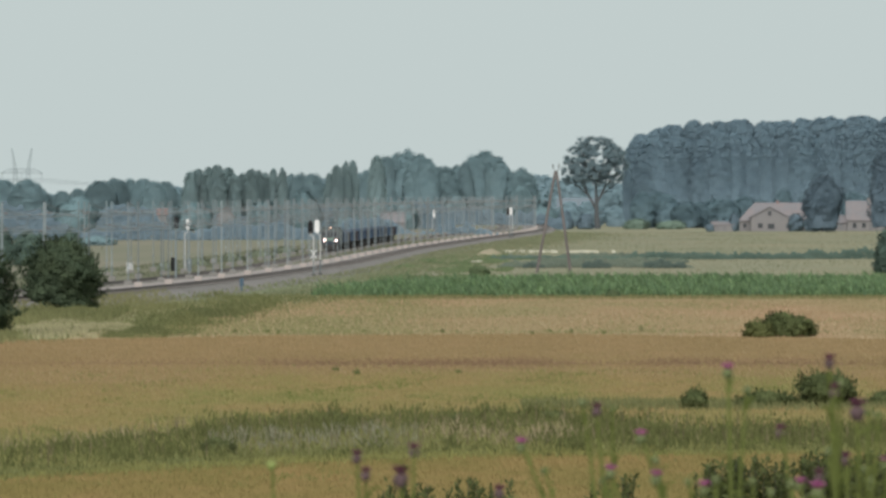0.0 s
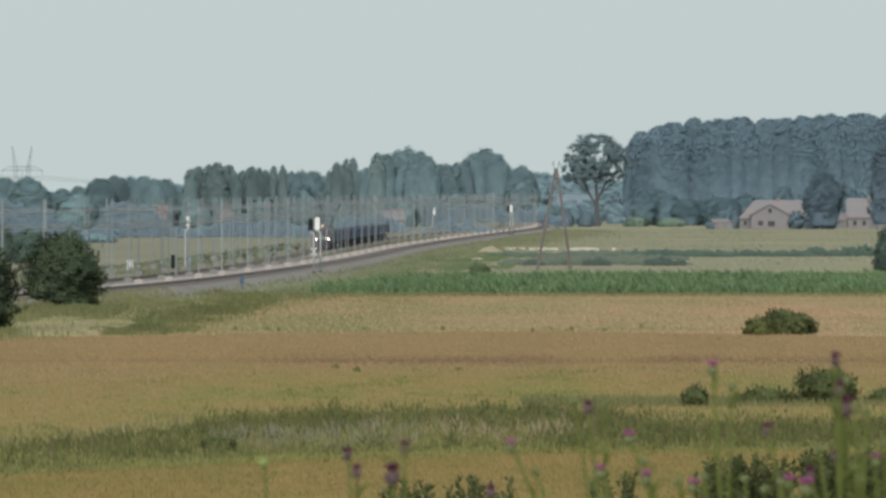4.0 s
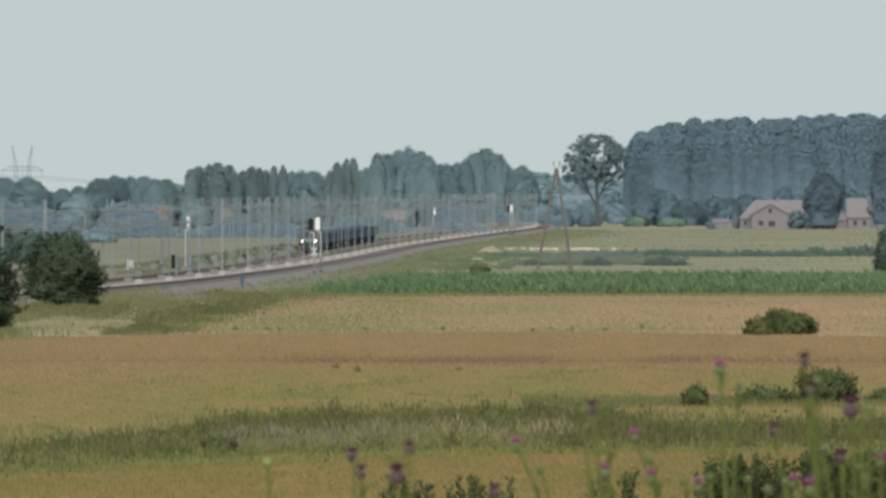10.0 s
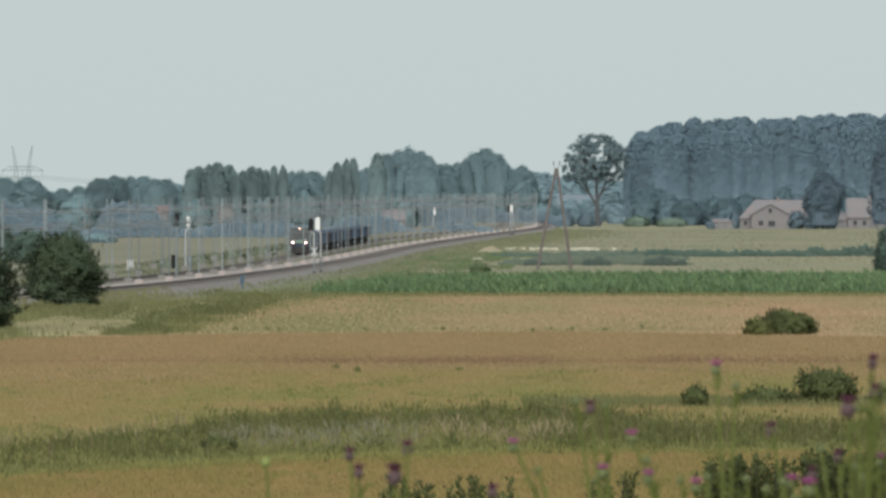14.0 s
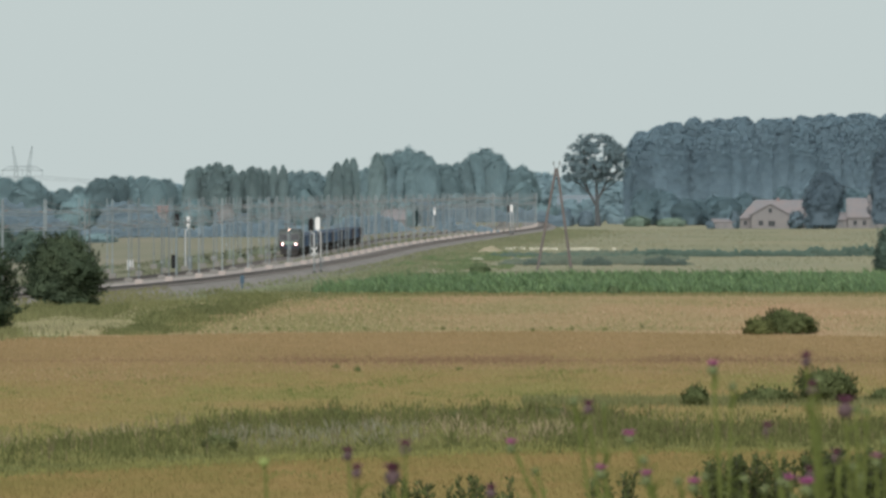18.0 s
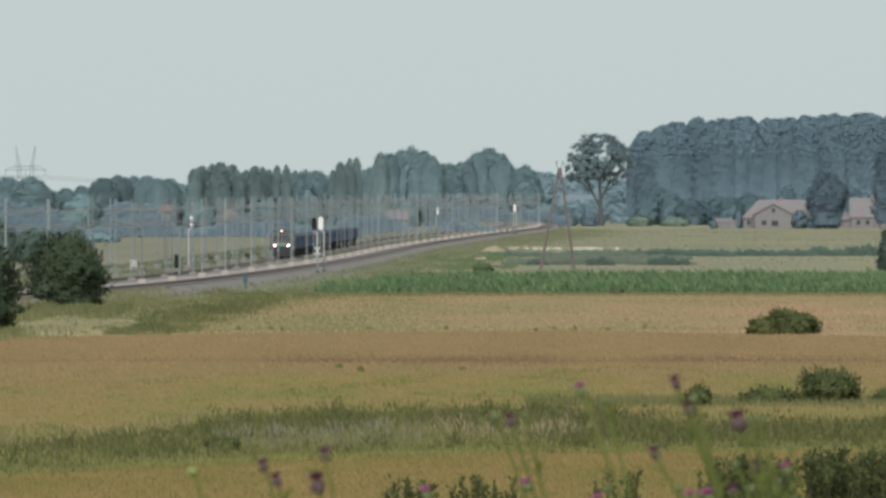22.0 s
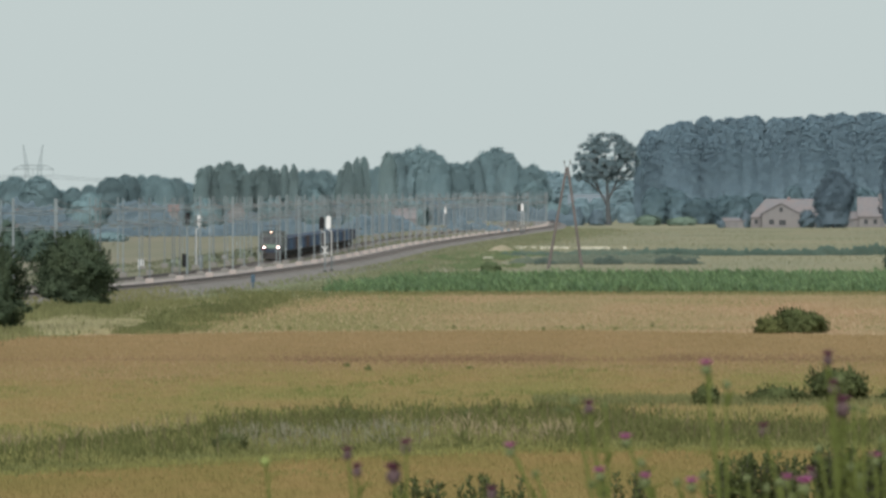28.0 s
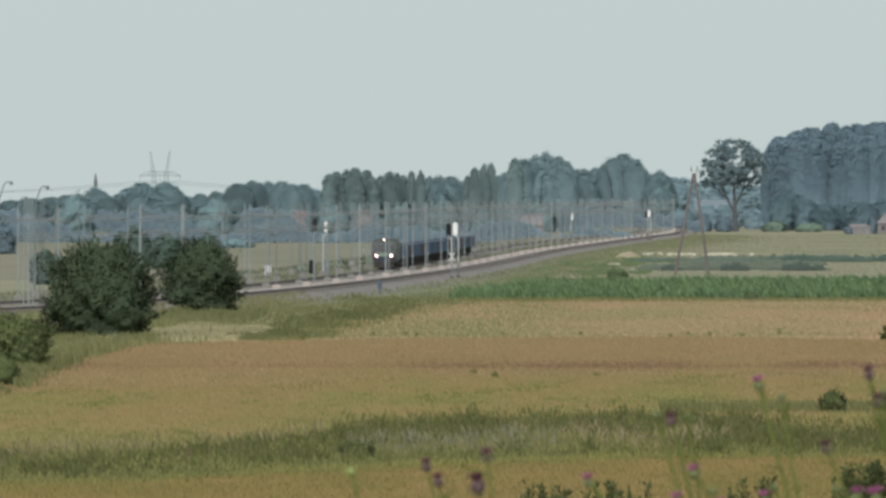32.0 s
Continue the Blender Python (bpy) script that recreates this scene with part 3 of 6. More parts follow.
def hull_cloud(h, w, z0, n, size, seed, lump=0.2, fine=0.1, jitter=0.05, low=0.8, deep=None, belly=2.4, calm=1.0):
    """Leaf sprays over an uneven crown hull from z0 to z0 + h: verts, triangles, normals."""
    r = np.random.default_rng(seed)
    an = r.uniform(0, 2 * math.pi, n)
    f = r.random(n)
    prof = np.maximum(0.0, 1 - np.abs((f - low * 0.5) / np.where(f < low * 0.5, 0.62, 1 - low * 0.5)) ** belly) ** 0.5
    d = np.stack([np.cos(an) * prof, np.sin(an) * prof, (f - 0.4) * 2 * min(h / w, 1.5)], 1)
    bump, slope = np.zeros(n), np.zeros((n, 3))
    for amp, freq in ((lump, 3.2), (lump * 0.8, 5.5), (fine, 11.0), (fine, 19.0)):
        for _ in range(3):
            q = r.normal(size=3) * freq
            ph = d @ q + r.uniform(0, 6.3)
            bump += amp / 2.2 * np.sin(ph)
            slope += (amp / 2.2 * np.cos(ph))[:, None] * q * (1.0 if freq < 15 else 0.5)
    grow = (1 + bump) * (1 - np.abs(r.normal(0, jitter, n)) * 2.0)
    large = r.random(n) < 0.2
    grow = np.where(large, grow * 0.94, grow)
    c = np.stack([np.cos(an) * prof * grow * w / 2, np.sin(an) * prof * grow * (deep or w) / 2, z0 + h * 0.03 + h * f * (1 + 0.45 * bump * f)], 1)
    c += r.normal(0, size * 0.35 * calm, (n, 3))
    out = np.stack([np.cos(an), np.sin(an), (f - 0.35) * 1.6], 1)
    face = out * 0.8 + np.array([0, 0, 0.3 * calm]) + r.normal(size=(n, 3)) * 0.3 * calm
    slope -= (slope * out).sum(1)[:, None] * out / (out * out).sum(1)[:, None]
    return sprays(c, face, out - 0.3 * calm * slope + np.array([0, 0, 0.1]) + r.normal(size=(n, 3)) * 0.12 * calm, size * r.uniform(0.6, 1.4, (n, 1)) * np.where(large, 2.0, 1.0)[:, None], r)


def limbs(height, r, top, spread, seed, count=7, base=0.35):
    """A tapered, slightly bent trunk with limbs: a bmesh."""
    q = np.random.default_rng(seed)
    bm = bmesh.new()
    pts = [Vector((0, 0, -0.2))]
    for k in range(1, 6):
        z = height * top * k / 5
        pts.append(Vector((q.normal(0, 0.02) * height, q.normal(0, 0.02) * height, z)))
    for k in range(5):
        rod(bm, pts[k], pts[k + 1], r * (1 - k * 0.17), r * (1 - (k + 1) * 0.17), 8)
    for k in range(count):
        f = base + (0.95 - base) * k / count
        j = min(4, int(f * 5))
        a = pts[j].lerp(pts[j + 1], f * 5 - j)
        an = q.uniform(0, 2 * math.pi)
        b = a + Vector((math.cos(an) * spread, math.sin(an) * spread, height * q.uniform(0.12, 0.25))) * (1.15 - 0.4 * f)
        mid = a.lerp(b, 0.5) + Vector((0, 0, -0.03 * height))
        rr = r * (1 - f) * 0.55 + 0.03
        rod(bm, a, mid, rr, rr * 0.7, 6), rod(bm, mid, b, rr * 0.7, rr * 0.25, 6)
        for _ in range(2):
            c = b + Vector((q.normal(0, 0.25) * spread, q.normal(0, 0.25) * spread, height * q.uniform(0.03, 0.1)))
            rod(bm, mid, c, rr * 0.4, rr * 0.12, 5)
    return bm


TOP = {}


def tree(name, label, category, h, w, seed, leaf, z0=0.22, n=5000, size=0.45, blobs=22, group="", r=None, belly=5.0, calm=0.2, tuft=0.12, rough=0.07, lift=0.9, high=0.5):
    """A tree of height h and crown width w; tuft: size of the outer clumps, as a share of the width; rough: how lumpy the leaf mass is."""
    t = empty(name, label, category, group)
    part("trunk", limbs(h, r or h * 0.018 + 0.05, 0.85, w * 0.33, seed, 9, max(z0 * 1.1, 0.12)), M_BARK, t)
    q = np.random.default_rng(seed)
    bl = []
    while len(bl) < blobs * 5:
        f, an = q.random() ** high, q.uniform(0, 6.3)
        pr = max(0.0, 1 - abs((f - 0.42) / (0.7 if f < 0.42 else 0.58)) ** belly) ** 0.5
        s = w * q.uniform(0.45, 1.0) * tuft
        rr = pr * (w / 2 - s * 0.8) * q.uniform(0.88, 1.07)
        bl.append((math.cos(an) * rr, math.sin(an) * rr, h * (z0 + (1 - z0) * f) - s * q.uniform(-0.1, 0.8), s, s, s * q.uniform(0.8, 1.3)))
    v, f, nn = leaf_cloud(bl, int(n * 0.3), size * 0.7, seed, 0.85, (0, 0, h * 0.45, w / 2, w / 2, h / 2), 1.1, calm)
    # the fuller leaf mass behind the outer clumps
    v2, f2, n2 = hull_cloud(h * (1 - z0) * 0.94, w * 0.94, h * z0, int(n * 0.7), size, seed + 500, rough, rough * 0.25, 0.014, 0.9, None, belly, calm)
    v, f, nn = np.concatenate([v, v2]), np.concatenate([f, f2 + len(v)]), np.concatenate([nn, n2])
    nn = nn / np.linalg.norm(nn, axis=1)[:, None] + np.repeat(q.normal(0, 0.12, (len(nn) // 4, 3)), 4, 0)
    # the closed inner leafage
    A, F = np.meshgrid(np.arange(28) / 28 * 2 * math.pi, np.linspace(0.02, 0.98, 18))
    A, F = A.ravel(), F.ravel()
    pr = np.maximum(0.0, 1 - np.abs((F - 0.45) / np.where(F < 0.45, 0.62, 0.55)) ** belly) ** 0.5
    pr *= 0.84 * (1 + rough * np.array([noise.noise(Vector((math.cos(a) * 2, math.sin(a) * 2, b * h / w * 3 + seed))) for a, b in zip(A, F)]))
    v3 = np.stack([np.cos(A) * pr * w / 2, np.sin(A) * pr * w / 2, h * (z0 + (1 - z0) * F * 0.93)], 1)
    i = (np.arange(17)[:, None] * 28 + np.arange(28)[None]).ravel()
    j = (np.arange(17)[:, None] * 28 + (np.arange(28)[None] + 1) % 28).ravel()
    f3 = np.concatenate([np.stack([i, j, j + 28], 1), np.stack([i, j + 28, i + 28], 1)])
    n3 = np.stack([np.cos(A), np.sin(A), (F - 0.35) * 1.6], 1)
    v, f, nn = np.concatenate([v, v3]), np.concatenate([f, f3 + len(v)]), np.concatenate([nn / np.linalg.norm(nn, axis=1)[:, None], n3 / np.linalg.norm(n3, axis=1)[:, None]])
    nn[:, 2] = np.maximum(nn[:, 2], -0.2) + lift
    nn /= np.linalg.norm(nn, axis=1)[:, None]
    v[:, 2] = np.maximum(v[:, 2], 0.1)
    soup("crown", v, f, leaf, t, normals=nn)
    TOP[t] = (float(np.quantile(v[:, 2], 0.9995)), 2 * float(np.quantile(np.abs(v[:, 0]), 0.97)))
    return t


# the air is clear here: far crowns carry the haze in their leaf colour
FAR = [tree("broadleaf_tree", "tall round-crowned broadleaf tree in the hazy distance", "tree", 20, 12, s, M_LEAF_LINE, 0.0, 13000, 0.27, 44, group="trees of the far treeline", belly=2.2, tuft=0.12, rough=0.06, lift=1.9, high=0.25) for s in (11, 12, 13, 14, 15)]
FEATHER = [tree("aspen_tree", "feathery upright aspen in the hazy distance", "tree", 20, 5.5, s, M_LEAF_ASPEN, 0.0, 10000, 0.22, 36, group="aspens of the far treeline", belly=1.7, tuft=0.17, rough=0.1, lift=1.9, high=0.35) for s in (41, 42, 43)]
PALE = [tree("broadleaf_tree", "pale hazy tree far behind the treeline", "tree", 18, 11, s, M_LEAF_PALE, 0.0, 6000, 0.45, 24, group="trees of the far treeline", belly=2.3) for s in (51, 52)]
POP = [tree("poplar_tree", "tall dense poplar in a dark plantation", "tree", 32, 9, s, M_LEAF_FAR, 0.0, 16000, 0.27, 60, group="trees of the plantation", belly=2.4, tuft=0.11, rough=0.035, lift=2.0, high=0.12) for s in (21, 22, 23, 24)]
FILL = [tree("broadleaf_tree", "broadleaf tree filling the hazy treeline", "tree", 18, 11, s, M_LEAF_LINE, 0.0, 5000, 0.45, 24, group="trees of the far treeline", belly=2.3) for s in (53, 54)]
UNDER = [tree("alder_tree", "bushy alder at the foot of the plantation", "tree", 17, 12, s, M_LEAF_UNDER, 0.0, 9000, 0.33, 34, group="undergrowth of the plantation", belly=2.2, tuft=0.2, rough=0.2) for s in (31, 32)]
used_protos = set()


def plant(src, x, y, turn, w, h):
    """Places a tree of a kind, at the width and height given."""
    if src in used_protos:
        ob = copy_thing(src, pose(x, y, 0, 0, 0, turn))
    else:
        ob = src
        used_protos.add(src)
        ob.matrix_basis = pose(x, y, 0, 0, 0, turn)
    top, wide = TOP[src]
    ob.scale = (w / wide, w / wide, h / top)
    return ob


# place across, height, width and kind: r round, p feathery, f far and haze-pale
WEST_WOOD = [(-189.2, 9.2, 7.5, 'r'), (-182.6, 9.8, 8.4, 'r'), (-176.1, 10.1, 7.5, 'r'), (-170.8, 10.9, 5.6, 'r'), (-165.8, 10.5, 6.0, 'r'), (-161.4, 13.5, 6.0, 'r'), (-156.4, 10.5, 5.6, 'r'),
             (-153.2, 11.1, 4.7, 'r'), (-160.4, 13.3, 5.2, 'f'), (-145.5, 15.0, 7.5, 'r'), (-140.8, 13.9, 4.1, 'r'), (-137.3, 15.2, 8.3, 'r'), (-139.6, 10.3, 6.0, 'f'), (-126.0, 11.3, 4.9, 'r'),
             (-120.8, 12.0, 4.9, 'r'), (-124.8, 11.3, 4.4, 'f'), (-113.3, 14.7, 7.5, 'r'), (-108.6, 15.6, 7.5, 'r'), (-103.5, 15.4, 6.8, 'r'), (-99.2, 15.4, 6.0, 'r'), (-95.3, 14.5, 5.3, 'r'),
             (-92.1, 14.5, 5.6, 'r'), (-94.4, 12.9, 5.2, 'f')]
ASPEN_ROW = [(-82.5, 17.7, 3.7, 'p'), (-80.3, 18.5, 4.4, 'p'), (-76.6, 19.0, 4.4, 'p'), (-73.6, 19.8, 4.8, 'p'), (-70.5, 19.0, 4.8, 'p'), (-68.1, 16.8, 3.3, 'p'), (-65.5, 17.2, 3.0, 'p'),
             (-62.7, 18.5, 3.7, 'p'), (-60.3, 18.1, 3.3, 'p'), (-58.1, 17.4, 3.0, 'p'), (-55.5, 18.7, 2.6, 'p'), (-52.5, 18.9, 2.6, 'p'), (-50.3, 17.1, 4.1, 'r'), (-46.7, 17.3, 6.4, 'r'),
             (-42.9, 17.1, 5.6, 'r'), (-42.4, 15.9, 5.2, 'f'), (-37.0, 17.2, 2.6, 'p'), (-34.6, 19.8, 3.3, 'p'), (-31.6, 20.9, 3.0, 'p'), (-29.4, 21.4, 3.0, 'p'), (-28.8, 17.7, 6.0, 'f')]
EAST_WOOD = [(-25.1, 18.2, 4.5, 'r'), (-21.5, 22.9, 4.1, 'p'), (-18.6, 22.9, 5.3, 'r'), (-15.0, 24.2, 5.6, 'r'), (-11.8, 25.2, 6.4, 'r'), (-7.9, 23.7, 6.8, 'r'), (-5.1, 22.0, 6.0, 'r'),
             (0.2, 19.5, 7.9, 'r'), (4.5, 19.9, 5.6, 'r'), (7.3, 21.2, 4.1, 'r'), (10.7, 23.3, 6.0, 'r'), (14.3, 24.6, 7.1, 'r'), (18.0, 22.9, 6.0, 'r'), (20.6, 20.5, 4.1, 'r'), (25.9, 19.0, 7.9, 'r'),
             (32.6, 17.1, 5.2, 'f'), (37.2, 16.9, 8.0, 'f'), (43.6, 16.1, 8.4, 'f'), (49.6, 14.6, 8.4, 'f'), (55.4, 13.8, 8.4, 'f'), (60.8, 14.2, 8.4, 'f')]


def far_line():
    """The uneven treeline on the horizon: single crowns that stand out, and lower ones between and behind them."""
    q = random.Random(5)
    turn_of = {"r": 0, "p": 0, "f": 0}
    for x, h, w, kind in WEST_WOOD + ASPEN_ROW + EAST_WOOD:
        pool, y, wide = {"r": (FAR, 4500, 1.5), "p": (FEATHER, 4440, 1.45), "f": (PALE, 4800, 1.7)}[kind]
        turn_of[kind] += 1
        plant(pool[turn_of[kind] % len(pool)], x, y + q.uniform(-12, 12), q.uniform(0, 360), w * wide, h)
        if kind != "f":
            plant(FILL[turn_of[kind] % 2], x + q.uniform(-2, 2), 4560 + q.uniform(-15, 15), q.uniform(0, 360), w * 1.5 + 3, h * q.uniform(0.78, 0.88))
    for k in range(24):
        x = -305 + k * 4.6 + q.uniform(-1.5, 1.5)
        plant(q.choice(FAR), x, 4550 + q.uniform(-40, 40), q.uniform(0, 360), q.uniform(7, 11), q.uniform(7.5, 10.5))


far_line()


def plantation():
    """A block of poplars in rows, with undergrowth along its edge; its paler leaves imitate mist."""
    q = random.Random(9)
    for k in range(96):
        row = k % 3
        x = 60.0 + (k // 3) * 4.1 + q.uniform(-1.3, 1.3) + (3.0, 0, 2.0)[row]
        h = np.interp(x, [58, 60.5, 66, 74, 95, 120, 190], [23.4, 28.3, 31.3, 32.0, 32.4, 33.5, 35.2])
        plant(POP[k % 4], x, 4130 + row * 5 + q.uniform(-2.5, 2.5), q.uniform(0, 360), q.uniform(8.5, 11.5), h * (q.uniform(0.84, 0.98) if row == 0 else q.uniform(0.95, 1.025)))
    # pale crowns left of x = 60 stand in for the light haze there
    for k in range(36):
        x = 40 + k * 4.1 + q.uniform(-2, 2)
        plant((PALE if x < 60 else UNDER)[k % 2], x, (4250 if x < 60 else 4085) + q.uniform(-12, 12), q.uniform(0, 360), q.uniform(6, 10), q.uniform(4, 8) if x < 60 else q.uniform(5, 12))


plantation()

# ---- bushes and single trees ----
def bush(name, label, x, y, w, h, seed, leaf, n=6000, size=0.14, stems=26, category="bush", group="", deep=None, z=0.0, calm=1.0):
    t = empty(name, label, category, group, pose(x, y, z))
    q = np.random.default_rng(seed)
    bm = bmesh.new()
    for k in range(3 + stems // 4):
        an = q.uniform(0, 6.3)
        a = Vector((math.cos(an) * w * 0.06, math.sin(an) * w * 0.06, -0.1))
        b = Vector((math.cos(an) * w * 0.3 * q.random(), math.sin(an) * w * 0.25 * q.random(), h * q.uniform(0.55, 0.9)))
        rod(bm, a, b, 0.02 + h * 0.012, 0.012, 6)
    part("stem_tangle", bm, M_BARK, t)
    v, f, nn = hull_cloud(h * 0.9, w * 0.82, 0, n, size, seed, 0.22, 0.16 * calm, 0.09 * calm, 0.7, deep, calm=calm)
    # loose shoots that break the outline
    m = n // 9
    k = q.integers(0, n, m) * 4
    p = (v[k] + v[k + 2]) / 2
    up = p * np.array([0.1, 0.1, 0.06]) + np.abs(q.normal(0, min(size * 1.0, 0.1), (m, 1))) * np.array([0, 0, 1])
    tip = min(size, 0.12)
    g = np.stack([p + up - [tip * 0.6, 0, 0], p + up + [tip * 0.6, 0, 0], p + up * 1.6 + [0, 0, tip * 1.3]], 1)
    f = np.concatenate([f, len(v) + np.arange(m * 3).reshape(-1, 3)])
    v = np.concatenate([v, g.reshape(-1, 3)])
    nn = np.concatenate([nn, np.repeat(nn[k], 3, 0)])
    v[:, 2] = np.abs(v[:, 2])
    soup("foliage", v, f, leaf, t, normals=nn)
    return t


M_LEAF_OLIVE = mat("olive_willow_leaves", (0.119, 0.153, 0.062), (0.182, 0.202, 0.081), 0.5, 0.7, island=0.3, c3=(0.095, 0.130, 0.058), big=0.5, thin=0.3, spec=0.1)
M_LEAF_LOBE = mat("yellowish_elder_leaves", (0.115, 0.13, 0.05), (0.15, 0.162, 0.062), 0.5, 0.7, island=0.3, thin=0.35, spec=0.1)
M_HAW = mat("dark_hawthorn_leaves", (0.066, 0.092, 0.054), (0.092, 0.118, 0.062), 0.5, 0.7, island=0.25, c3=(0.058, 0.084, 0.054), thin=0.35, spec=0.1)
bush("hawthorn_bush", "large dark green hawthorn bush beside the railway", -33.8, 1203, 7.4, 5.95, 31, M_HAW, 20000, 0.135, 46, deep=5.0, z=0.5)
bush("hawthorn_bush", "tall dark green hawthorn with low hanging boughs", -36.3, 1030, 8.5, 7.2, 32, M_HAW, 26000, 0.13, 60)
bush("willow_bush", "dark bush beyond the tracks", -64.5, 1640, 5.0, 3.8, 301, M_HEDGE, 3000, 0.2)
for k, (x, y, w, h) in enumerate(((-66.5, 2010, 7.5, 5.4), (-60.6, 2000, 7.0, 5.0), (-55.4, 2015, 5.6, 4.9))):
    bush("willow_bush", "dark bush in a clump beyond the tracks", x, y, w, h, 310 + k, M_HEDGE, 5000, 0.2, 24, group="bushes beyond the tracks", calm=0.5)
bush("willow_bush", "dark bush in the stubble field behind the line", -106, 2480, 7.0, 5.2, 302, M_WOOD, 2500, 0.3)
bush("willow_bush", "olive green willow bush at the field corner", -35.4, 838, 6.2, 3.3, 33, M_LEAF_OLIVE, 22000, 0.07, 40)
bush("willow_bush", "low olive willow scrub on a grassy bank", -33.3, 775, 3.2, 1.5, 34, M_LEAF_OLIVE, 10000, 0.065, 30)
bush("elder_bush", "round dark green bush alone in the grain field", 25.9, 1016, 4.2, 1.6, 35, M_LEAF_NEAR, 7000, 0.11, 34)
bush("elder_bush", "low dark green bush leaning on a larger one", 23.7, 1014, 2.6, 1.05, 135, M_LEAF_LOBE, 3000, 0.11, 20)
bush("elder_bush", "dense dark green bush by the ditch", 19.5, 688, 3.3, 1.6, 36, M_LEAF_NEAR, 7500, 0.085, 34)
bush("ditch_shrub", "low green scrub along the ditch edge", 16.4, 687, 3.2, 0.68, 37, M_LEAF_NEAR, 3500, 0.08, 24)
bush("ditch_shrub", "small leafy dark green shrub at the ditch", 12.7, 680, 1.35, 0.88, 38, M_LEAF_NEAR, 2500, 0.08, 16)
bush("ditch_shrub", "small tuft of dark green scrub", 22.3, 688, 1.3, 0.7, 39, M_LEAF_NEAR, 1500, 0.08, 12)
bush("willow_bush", "grey-green willow bush at the field edge", 59.6, 1806, 4.2, 5.8, 40, M_HEDGE, 7000, 0.2, 40)
M_EDGE_SHRUB = mat("field_shrub_leaves", (0.12, 0.165, 0.088), (0.15, 0.195, 0.098), 0.4, 0.8, island=0.2, thin=0.35, spec=0.1)
bush("maize_edge_shrub", "leafy green shrub behind the maize", 4.9, 1770, 3.0, 1.1, 41, M_EDGE_SHRUB, 1800, 0.16, 14)
bush("maize_edge_shrub", "small round dark weed clump before the maize", 17.6, 1396, 1.5, 0.6, 42, M_EDGE_SHRUB, 1200, 0.12, 10)
M_TEAL = mat("teal_scrub_leaves", (0.084, 0.116, 0.101), (0.104, 0.136, 0.112), 0.4, 0.8, island=0.15, thin=0.3, spec=0.1)
M_SCRUB = mat("ditch_scrub_leaves", (0.143, 0.174, 0.136), (0.170, 0.200, 0.151), 0.4, 0.8, island=0.15, thin=0.3, spec=0.1)


def hedge(name, label, x0, x1, y, h, seed, leaf, step, size, group=""):
    """A continuous uneven hedge along x."""
    q = np.random.default_rng(seed)
    t = empty(name, label, "hedge", group, pose((x0 + x1) / 2, y, 0))
    L = x1 - x0
    n = int(L * h * 3.2 / size ** 2)
    x = q.uniform(-L / 2, L / 2, n)
    top = h * np.array([0.72 + 0.4 * noise.noise(Vector((a * 0.9 / h, seed * 3.1, 0))) + 0.3 * noise.noise(Vector((a * 2.6 / h, seed, 4))) + 0.2 * noise.noise(Vector((a * 6.5 / h, seed, 9))) for a in x])
    top *= np.minimum(1, 0.35 + (L / 2 - np.abs(x)) / (2.5 * h))
    u = q.random(n) ** 0.8
    c = np.stack([x, -0.9 * np.sqrt(1 - u * u) + q.normal(0, 0.15, n), top * u], 1)
    out = np.stack([0 * x, -1 + 0 * x, 0.35 + 0.5 * u], 1) + q.normal(0, 0.12, (n, 3))
    v, f, nn = sprays(c, out + q.normal(0, 0.15, (n, 3)), out, size * q.uniform(0.6, 1.4, (n, 1)), q)
    v[:, 2] = np.abs(v[:, 2])
    soup("foliage", v, f, leaf, t, normals=nn)
    bm = bmesh.new()
    for x in np.arange(-L / 2, L / 2, step * 2):
        rod(bm, (x, 0, -0.1), (x + 0.2, 0, h * 0.6), 0.05, 0.02, 5)
    tagged(part("stem_tangle", bm, M_BARK, t), kind="stuff")


for k, (x0, x1, h) in enumerate(((7, 30, 0.62), (29, 47, 1.2), (44, 60, 1.2), (57, 82, 1.5))):
    hedge("field_hedge", "low dull green hedge across the meadows", x0, x1, 2180 + 6 * k, h * 1.2, 50 + k, M_HEDGE, 1.3, 0.2, "hedges across the meadows")
for k, (x0, x1, h) in enumerate(((8, 17, 0.8), (14, 24, 1.3), (20, 31, 1.2), (26, 36, 0.9), (9, 30, 0.9), (14, 38, 1.0), (9, 33, 0.9), (20, 46, 0.8))):
    hedge("bank_scrub", "low grey-green brush on the ditch bank", x0, x1, (1950, 1942, 1956, 1946, 2020, 2090, 2190, 2290)[k], h * 0.95, 600 + k, M_SCRUB, 1.0, 0.16, "brush along the bank")
for k, (x0, x1, h) in enumerate(((20.0, 24.0, 2.4), (28.8, 32.6, 2.7), (32.0, 34.8, 1.9), (11.6, 14.6, 1.5))):
    hedge("scrub", "tall dark teal scrub on the ditch bank", x0, x1, 1934 + 2 * k, h, 640 + k, M_TEAL, 0.8, 0.17, "brush along the bank")
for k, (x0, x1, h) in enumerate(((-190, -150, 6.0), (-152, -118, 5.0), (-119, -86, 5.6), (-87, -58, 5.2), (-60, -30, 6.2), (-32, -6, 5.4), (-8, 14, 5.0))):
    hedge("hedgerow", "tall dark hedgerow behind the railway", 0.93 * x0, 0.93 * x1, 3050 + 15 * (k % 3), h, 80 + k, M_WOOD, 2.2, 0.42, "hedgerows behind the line")
